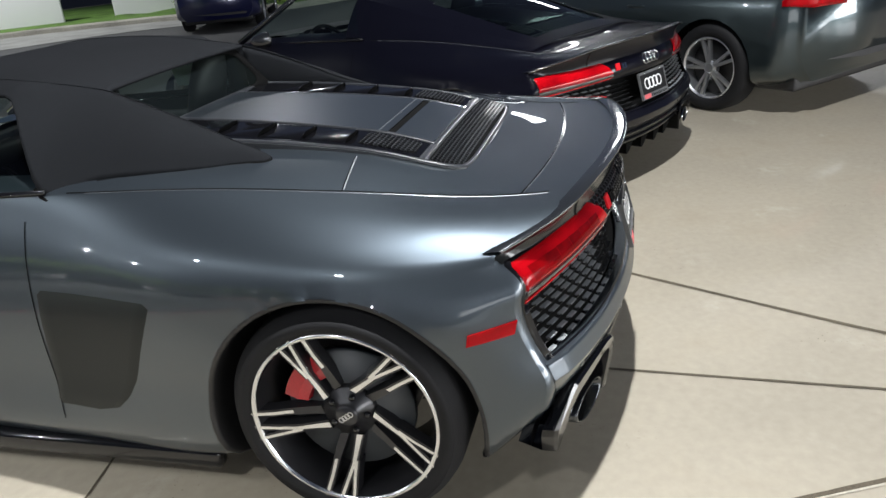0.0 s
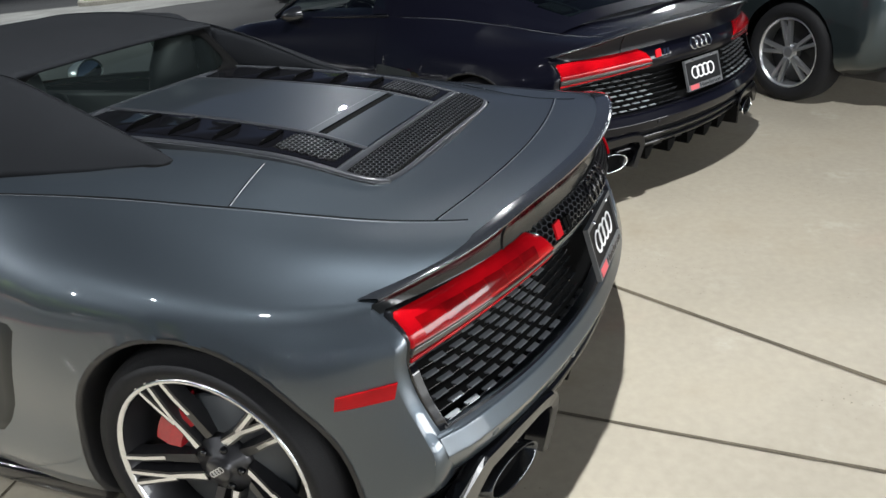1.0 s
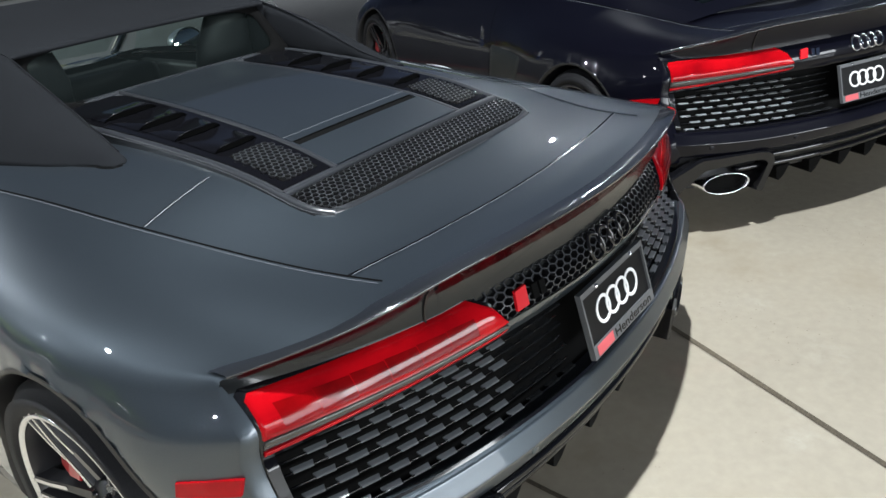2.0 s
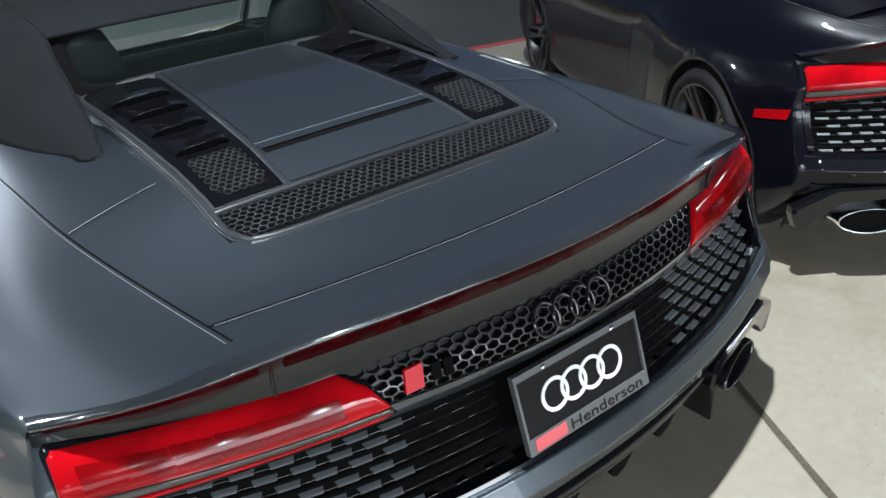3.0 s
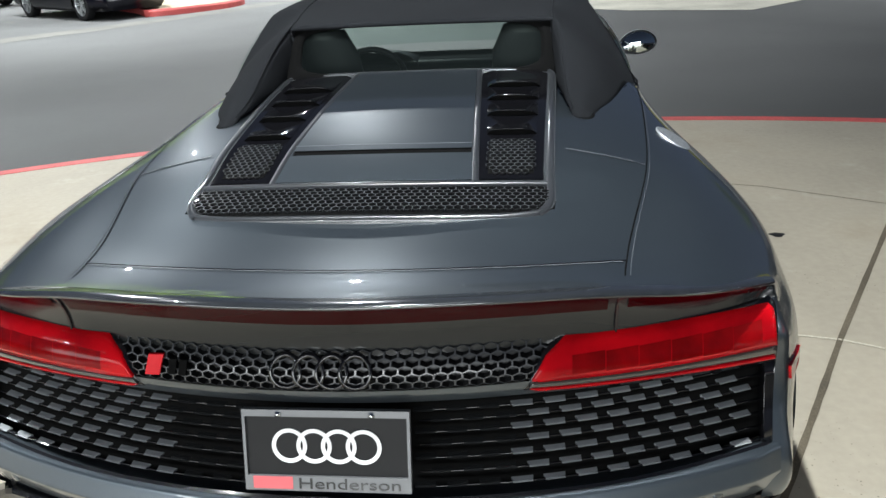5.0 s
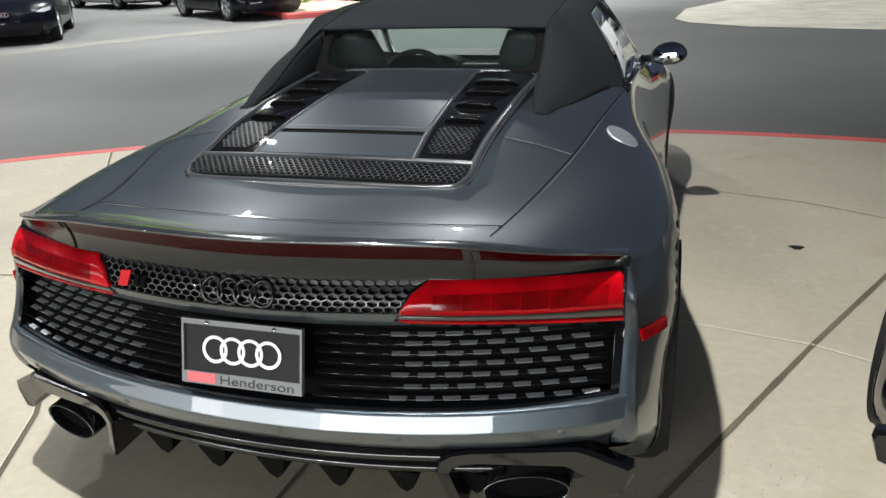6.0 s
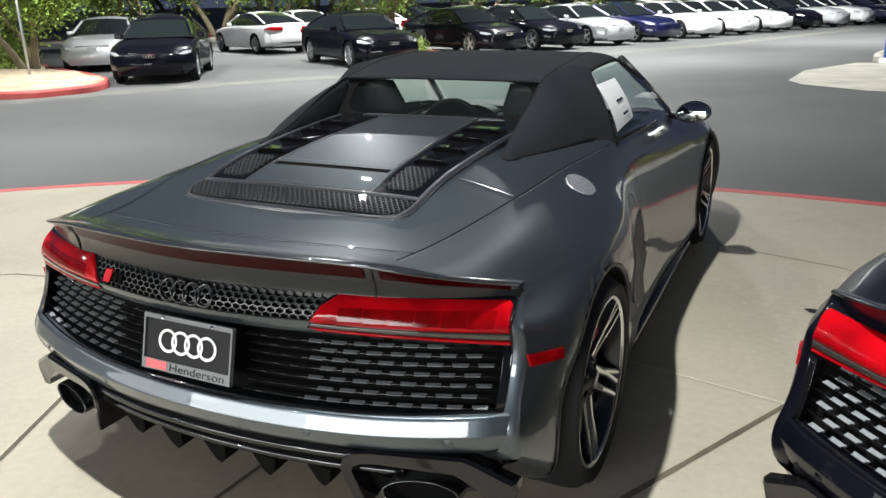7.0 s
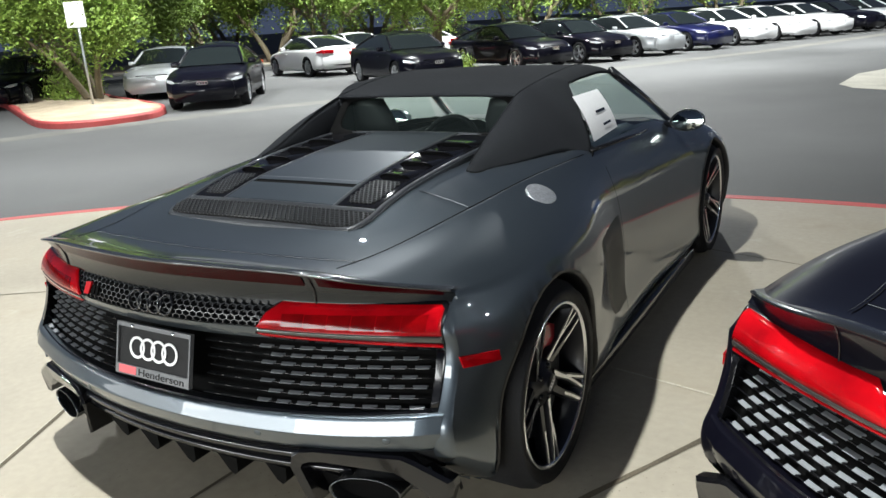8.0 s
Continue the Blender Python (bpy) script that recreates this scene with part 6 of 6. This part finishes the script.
    if tail_cut < 1.0:
        for ob in car.children:
            if ob.type == "MESH":
                for v in ob.data.vertices:
                    if v.co.y < -0.40:
                        v.co.y = -0.40 + (v.co.y + 0.40) * tail_cut
    return car


def parked(base, x, y, rz):
    return copy_thing(base, pose(x, y, LOW, 0, 0, rz))


def on_low(x, y, rz):
    return pose(x, y, LOW, 0, 0, rz)


third = saloon("saloon_car", pose(4.597, -1.928, 0.0, 0, 0, -42), M["paint_silver"], "grey-green saloon car parked on the concrete pad", 0.0, 0.55)
black_saloon = saloon("saloon_car", on_low(-14.15, 13.7, -144), M["paint_black"], "black saloon car parked facing the drive")
white_saloon = saloon("saloon_car", on_low(-16.2, 20.9, 65.7), M["paint_white"], "white saloon car parked in the car park")
silver_saloon = saloon("saloon_car", on_low(-18.5, 15.9, -144), M["paint_light"], "pale silver saloon car in the car park")
navy_saloon = saloon("saloon_car", on_low(14.2, 8.6, -70), M["paint_blue"], "dark blue saloon car beyond the pad")
parked(black_saloon, -11.6, 17.8, -124.4)
parked(black_saloon, -22.3, 13.2, -144)
parked(black_saloon, -26.5, 17.0, -144)
parked(white_saloon, -19.2, 25.6, -118)
parked(navy_saloon, 10.7, 16.9, -38)
parked(navy_saloon, -21.5, 21.0, 60)
row_f = Vector((0.88, -0.47))
ROW = [black_saloon, black_saloon, silver_saloon, navy_saloon, white_saloon, white_saloon, white_saloon, black_saloon, silver_saloon, white_saloon, navy_saloon, white_saloon]
for k, base in enumerate(ROW):
    fx, fy = -7.2 + 0.43 * 2.75 * k - 1.0 * row_f.x, 20.6 + 0.90 * 2.75 * k - 1.0 * row_f.y
    parked(base, fx - 2.85 * row_f.x, fy - 2.85 * row_f.y, -118.1 + random.uniform(-1.5, 1.5))
BACK = [white_saloon, navy_saloon, white_saloon, silver_saloon, black_saloon, white_saloon, black_saloon, white_saloon, silver_saloon]
for k, base in enumerate(BACK):
    parked(base, -15.5 + 0.43 * 2.8 * k, 27.0 + 0.90 * 2.8 * k, 61.9 + random.uniform(-1.5, 1.5))

# ---- islands, drive edges and planting ----
EDGE_LINE = spline([(0, -13.2, 4.0), (1, -12.3, 7.0), (2, -10.7, 10.4), (3, -9.3, 12.5), (4, -8.1, 14.0), (5, -6.3, 17.2), (6, -5.0, 20.3), (7, -3.6, 22.9), (8, -1.7, 26.5), (9, 0.5, 32.3), (10, 3.2, 39.0)])
bm = bmesh.new()
rows = []
for i in range(81):
    k = i / 8
    p, q = EDGE_LINE(k), EDGE_LINE(min(k + 0.02, 10)) - EDGE_LINE(max(k - 0.02, 0))
    t = q / np.hypot(*q)
    rows.append([bm.verts.new((p[0] + t[1] * w, p[1] - t[0] * w, LOW + h)) for w, h in ((-0.45, 0.004), (0, 0.006), (0.35, 0.004))])
for r, s in zip(rows, rows[1:]):
    for i in range(2):
        bm.faces.new((r[i], r[i + 1], s[i + 1], s[i]))
bmesh.ops.recalc_face_normals(bm, faces=list(bm.faces))
structure("gutter", bm, M["gutter_worn"], "pale concrete gutter along the drive", "gutter", smooth=True)


def island(name, pts, kerb_mat, top_mat, label):
    """A raised planting bed: a ring of kerb round a filled top."""
    n = len(pts)
    cx, cy = sum(p[0] for p in pts) / n, sum(p[1] for p in pts) / n
    dense = []
    for i in range(n):
        p0, p1, p2, p3 = (Vector(pts[(i + k - 1) % n]) for k in range(4))
        for j in range(8):
            s = j / 8
            m1, m2 = (p2 - p0) * 0.4, (p3 - p1) * 0.4
            dense.append((2 * s**3 - 3 * s**2 + 1) * p1 + (s**3 - 2 * s**2 + s) * m1 + (3 * s**2 - 2 * s**3) * p2 + (s**3 - s**2) * m2)
    c = Vector((cx, cy))
    bm = bmesh.new()
    lay = [[bm.verts.new((*(p + (c - p).normalized() * w), LOW + z)) for p in dense] for w, z in ((0, -0.02), (0, 0.11), (0.03, 0.15), (0.17, 0.15), (0.17, 0.05))]
    for r, q in zip(lay, lay[1:]):
        for i in range(len(dense)):
            j = (i + 1) % len(dense)
            bm.faces.new((r[i], r[j], q[j], q[i]))
    bmesh.ops.recalc_face_normals(bm, faces=list(bm.faces))
    structure("kerb", bm, kerb_mat, label[0], "kerb")
    bm = bmesh.new()
    ins = [p + (c - p).normalized() * 0.16 for p in dense]
    rings_ = [[bm.verts.new((*(p.lerp(c, f)), LOW + 0.135 + 0.05 * noise.noise((p.x, p.y, f * 3)) + 0.06 * f)) for p in ins] for f in (0, 0.25, 0.5, 0.75)]
    for r, q in zip(rings_, rings_[1:]):
        for i in range(len(ins)):
            j = (i + 1) % len(ins)
            bm.faces.new((r[i], r[j], q[j], q[i]))
    bm.faces.new(rings_[-1])
    bmesh.ops.recalc_face_normals(bm, faces=list(bm.faces))
    structure(name, bm, top_mat, label[1], "planting bed", smooth=True)


island("planting_bed", [(-12.4, 7.9), (-12.1, 9.3), (-13.4, 10.7), (-18.0, 12.9), (-25.5, 16.5), (-27.5, 14.5), (-20.0, 10.8), (-14.0, 7.8)], M["kerb_red"], M["gravel"], ("red painted kerb round a planting bed", "tan desert gravel in a planting bed"))
island("planting_bed", [(-8.2, 15.7), (-6.9, 17.2), (-7.3, 18.8), (-11.5, 21.5), (-15.5, 24.5), (-16.6, 23.5), (-12.5, 20.2), (-9.3, 16.9)], M["kerb_red"], M["gravel"], ("red painted kerb round a planting bed", "tan desert gravel in a planting bed"))
island("planting_bed", [(2.6, 19.6), (6.2, 19.2), (9.0, 20.4), (10.5, 25.0), (9.0, 29.0), (5.0, 27.0)], M["gutter"], M["gravel"], ("pale concrete kerb round a planting bed", "tan gravel planting bed beside the drive"))
island("planting_bed", [(14.9, 16.6), (15.6, 14.6), (16.7, 12.2), (18.0, 8.6), (26.0, 6.0), (30.0, 14.0), (22.0, 20.0)], M["gutter"], M["grass"], ("pale concrete kerb of a planting bed", "mown green lawn beside the drive"))
for x0, y0, x1, y1 in ((15.7, 17.3, 17.1, 15.3), (17.9, 14.2, 20.6, 10.4)):
    bm = bmesh.new()
    add_box(bm, ((x0 + x1) / 2, (y0 + y1) / 2, LOW + 0.95), (math.hypot(x1 - x0, y1 - y0), 0.3, 1.8), Matrix.Rotation(math.atan2(y1 - y0, x1 - x0), 4, "Z"), 0.03)
    structure("wall_garden", bm, M["white"], "low white rendered wall behind the lawn", "wall")
island("planting_bed", [(-34, 24), (-22, 31), (-12, 46), (-2, 58), (-12, 66), (-34, 48), (-44, 30)], M["gutter"], M["gravel"], ("pale concrete kerb of the car park", "tan gravel bed behind the parked cars"))
bm = bmesh.new()
apron = [(0.93, 14.4), (1.15, 16.6), (2.2, 18.9), (4.6, 19.3), (7.0, 18.6), (6.4, 15.2), (5.4, 13.4), (4.2, 12.2), (2.2, 12.9), (1.2, 13.7)]
vs = [bm.verts.new((x, y, LOW + 0.008)) for x, y in apron]
bm.faces.new(vs)
structure("pavement", bm, M["gutter"], "pale concrete apron across the drive", "pavement")
bm = bmesh.new()
walk_side = [(9.6, 18.6), (10.5, 16.2), (11.5, 14.3), (12.6, 13.0), (14.0, 12.1), (15.0, 10.8), (16.0, 8.4), (18.0, 8.6), (16.7, 12.2), (15.6, 14.6), (14.9, 16.6), (13.6, 19.0), (11.0, 22.0)]
vs = [bm.verts.new((x, y, LOW + 0.010)) for x, y in walk_side]
bm.faces.new(vs)
structure("pavement", bm, M["gutter_pale"], "pale grey concrete walk along a lawn", "pavement")


def tree(name, m, h, spread, leaves, seed, label, mat="leaf"):
    """A multi-stemmed desert tree: tapered limbs that fork, and a crown of small leaves round their ends."""
    rng = random.Random(seed)
    ob = thing(name, m, label, "tree")
    bm = bmesh.new()
    ends = []

    def limb(p, d, length, r, depth):
        pts, q, dd = [p], p, d
        for i in range(5):
            dd = (dd + Vector((rng.uniform(-0.2, 0.2), rng.uniform(-0.2, 0.2), rng.uniform(-0.05, 0.12)))).normalized()
            q = q + dd * length / 5
            pts.append(q)
        add_tube(bm, pts, r, 6, taper=[1, 0.92, 0.84, 0.76, 0.68, 0.6])
        if depth == 0:
            ends.extend(pts[2:])
            return
        ends.append(pts[-1])
        for k in range(3):
            a = rng.uniform(0, math.tau)
            nd = (dd + 0.85 * Vector((math.cos(a), math.sin(a), rng.uniform(-0.1, 0.6)))).normalized()
            limb(pts[-1 - (k == 2)], nd, length * rng.uniform(0.6, 0.8), r * 0.55, depth - 1)

    for k in range(3):
        a = k * 2.1 + rng.uniform(-0.4, 0.4)
        limb(Vector((0.08 * math.cos(a), 0.08 * math.sin(a), -0.1)), Vector((0.5 * spread * math.cos(a), 0.5 * spread * math.sin(a), 1)).normalized(), h * 0.42, 0.028 * h, 2)
    part("trunk", bm, M["bark"], ob)
    bm = bmesh.new()
    for i in range(leaves):
        e = rng.choice(ends)
        c = e + Vector((rng.gauss(0, 0.11), rng.gauss(0, 0.11), rng.gauss(-0.02, 0.10))) * h * 0.55
        if c.z < 0.35 * rng.random() * h:
            continue
        a, b = rng.uniform(0, math.tau), rng.uniform(-0.8, 0.8)
        u = Vector((math.cos(a) * math.cos(b), math.sin(a) * math.cos(b), math.sin(b)))
        w = u.orthogonal().normalized()
        w.rotate(Matrix.Rotation(rng.uniform(0, 3.1), 3, u))
        L = rng.uniform(0.07, 0.15) * (0.6 + 0.12 * h)
        q = [c, c + u * L * 0.5 + w * L * 0.22, c + u * L, c + u * L * 0.5 - w * L * 0.22]
        bm.faces.new([bm.verts.new(x) for x in q])
    part("crown", bm, M[mat], ob, kind="stuff", smooth=False)
    return ob


t1 = tree("tree", on_low(-17.6, 12.0, 0), 4.2, 1.0, 26000, 3, "bright green desert tree in a gravel bed")
t2 = tree("tree", on_low(-11.6, 20.6, 0), 4.6, 0.8, 26000, 8, "dense green tree with a pale trunk in a gravel bed")
for x, y, rz, k, b in ((-20.5, 13.6, 40, 1.05, t1), (-24.5, 15.4, 130, 1.1, t2), (-23, 33.5, 20, 1.3, t1), (-17.5, 40, 70, 1.25, t2), (-27, 30, 200, 1.5, t1), (-12.5, 48, 10, 1.4, t2), (-32, 28, 90, 1.5, t2), (-8.0, 52, 250, 1.5, t1), (20, 12, 33, 0.9, t1), (23, 15.5, 93, 1.0, t2), (-36, 36, 0, 1.7, t1), (-29, 42, 155, 1.7, t2), (-20, 50, 15, 1.6, t1), (14, 24, 15, 0.9, t2), (-21.5, 27.5, 65, 1.25, t2), (-17.0, 30.0, 140, 1.2, t1), (-14.0, 35.0, 300, 1.3, t2), (-11.0, 40.0, 210, 1.3, t1), (-25.0, 22.5, 310, 1.2, t1)):
    c = copy_thing(b, on_low(x, y, rz))
    c.scale = (k, k, k)


def shrub(name, m, r, leaves, seed, label, mat):
    rng = random.Random(seed)
    ob = thing(name, m, label, "shrub", "shrubs in the beds")
    bm = bmesh.new()
    for k in range(9):
        a = k * 0.7
        add_tube(bm, [(0, 0, -0.05), (0.3 * r * math.cos(a), 0.3 * r * math.sin(a), 0.4 * r), (0.7 * r * math.cos(a), 0.7 * r * math.sin(a), 0.8 * r)], 0.012, 5)
    part("stem", bm, M["bark"], ob)
    bm = bmesh.new()
    for i in range(leaves):
        a, b, q = rng.uniform(0, math.tau), rng.uniform(0, 1), rng.uniform(0.55, 1.05) * (1 + 0.2 * math.sin(5 * i))
        c = Vector((math.cos(a) * math.sqrt(1 - b * b) * r * q, math.sin(a) * math.sqrt(1 - b * b) * r * q, b * r * q + 0.05))
        u = Vector((rng.gauss(0, 1), rng.gauss(0, 1), rng.gauss(0.4, 1))).normalized()
        w = u.orthogonal().normalized()
        L = rng.uniform(0.05, 0.10)
        bm.faces.new([bm.verts.new(x) for x in (c, c + u * L * 0.5 + w * L * 0.3, c + u * L, c + u * L * 0.5 - w * L * 0.3)])
    part("leaves", bm, M[mat], ob, kind="stuff", smooth=False)
    return ob


s1 = shrub("shrub", pose(-18.6, 12.0, LOW + 0.12), 0.75, 1800, 4, "round bright green shrub in gravel", "leaf")
s2 = shrub("shrub", pose(4.2, 20.6, LOW + 0.12), 0.5, 1500, 5, "low yellow flowering shrub in gravel", "leaf_yellow")
for x, y, k, b in ((-9.6, 18.6, 0.7, s1), (-13.8, 22.6, 1.0, s1), (-20.2, 12.9, 1.1, s1), (-22, 14.6, 1.0, s1), (5.2, 20.2, 0.9, s2), (6.1, 20.4, 1.0, s2), (3.5, 20.2, 0.7, s2), (7.0, 19.6, 1.1, s2), (8.2, 19.5, 1.0, s2), (18, 11.5, 0.8, s1), (19, 9.5, 0.8, s1), (-24, 32, 1.6, s1), (-19, 36, 1.7, s1), (-14, 44, 1.7, s1)):
    c = copy_thing(b, pose(x, y, LOW + 0.12, 0, 0, x * 40))
    c.scale = (k, k, k)


def bollard(x, y, label):
    ob = thing("bollard", on_low(x, y, 0), label, "bollard")
    bm = bmesh.new()
    add_lathe(bm, [(0.17, 0.95), (0.17, 0.06)], Matrix.Rotation(-math.pi / 2, 4, "Y"), 20)
    bmesh.ops.recalc_face_normals(bm, faces=list(bm.faces))
    part("post", bm, M["blue_post"], ob, "blue lower post")
    bm = bmesh.new()
    add_lathe(bm, [(0.001, 2.6), (0.16, 2.58), (0.17, 2.5), (0.17, 0.95)], Matrix.Rotation(-math.pi / 2, 4, "Y"), 20)
    bmesh.ops.recalc_face_normals(bm, faces=list(bm.faces))
    part("sleeve", bm, M["white"], ob, "white upper sleeve")
    bm = bmesh.new()
    add_lathe(bm, [(0.17, 0.10), (0.24, 0.08), (0.26, 0.0)], Matrix.Rotation(-math.pi / 2, 4, "Y"), 20)
    bmesh.ops.recalc_face_normals(bm, faces=list(bm.faces))
    part("base", bm, M["white"], ob, "white base ring")


bollard(2.95, 19.3, "tall post, blue below and white above, by the drive")
hyd = thing("fire_hydrant", on_low(5.0, 19.9, 0), "red fire hydrant in a planting bed", "hydrant")
bm = bmesh.new()
add_lathe(bm, [(0.001, 0.92), (0.05, 0.90), (0.12, 0.80), (0.14, 0.76), (0.11, 0.74), (0.11, 0.18), (0.16, 0.15), (0.16, 0.0)], Matrix.Rotation(-math.pi / 2, 4, "Y"), 20)
bmesh.ops.recalc_face_normals(bm, faces=list(bm.faces))
part("barrel", bm, M["red_paint"], hyd)
for k in range(3):
    bm = bmesh.new()
    add_lathe(bm, [(0.05, 0.08), (0.05, 0.19), (0.001, 0.20)], Matrix.Translation((0, 0, 0.55)) @ Matrix.Rotation(k * math.pi / 2, 4, "Z"), 12)
    bmesh.ops.recalc_face_normals(bm, faces=list(bm.faces))
    part("outlet", bm, M["red_paint"], hyd)

sign = thing("road_sign", on_low(-15.6, 10.4, 0), "blank white sign on a grey steel post in gravel", "sign")
bm = bmesh.new()
add_tube(bm, [(0, 0, -0.1), (0, 0, 2.6)], 0.03, 8)
part("post", bm, M["silver_frame"], sign)
bm = bmesh.new()
add_box(bm, (0.02, -0.045, 2.35), (0.46, 0.012, 0.6), Matrix.Rotation(radians(35), 4, "Z"), 0.004)
part("panel", bm, M["white"], sign, "white sign panel")
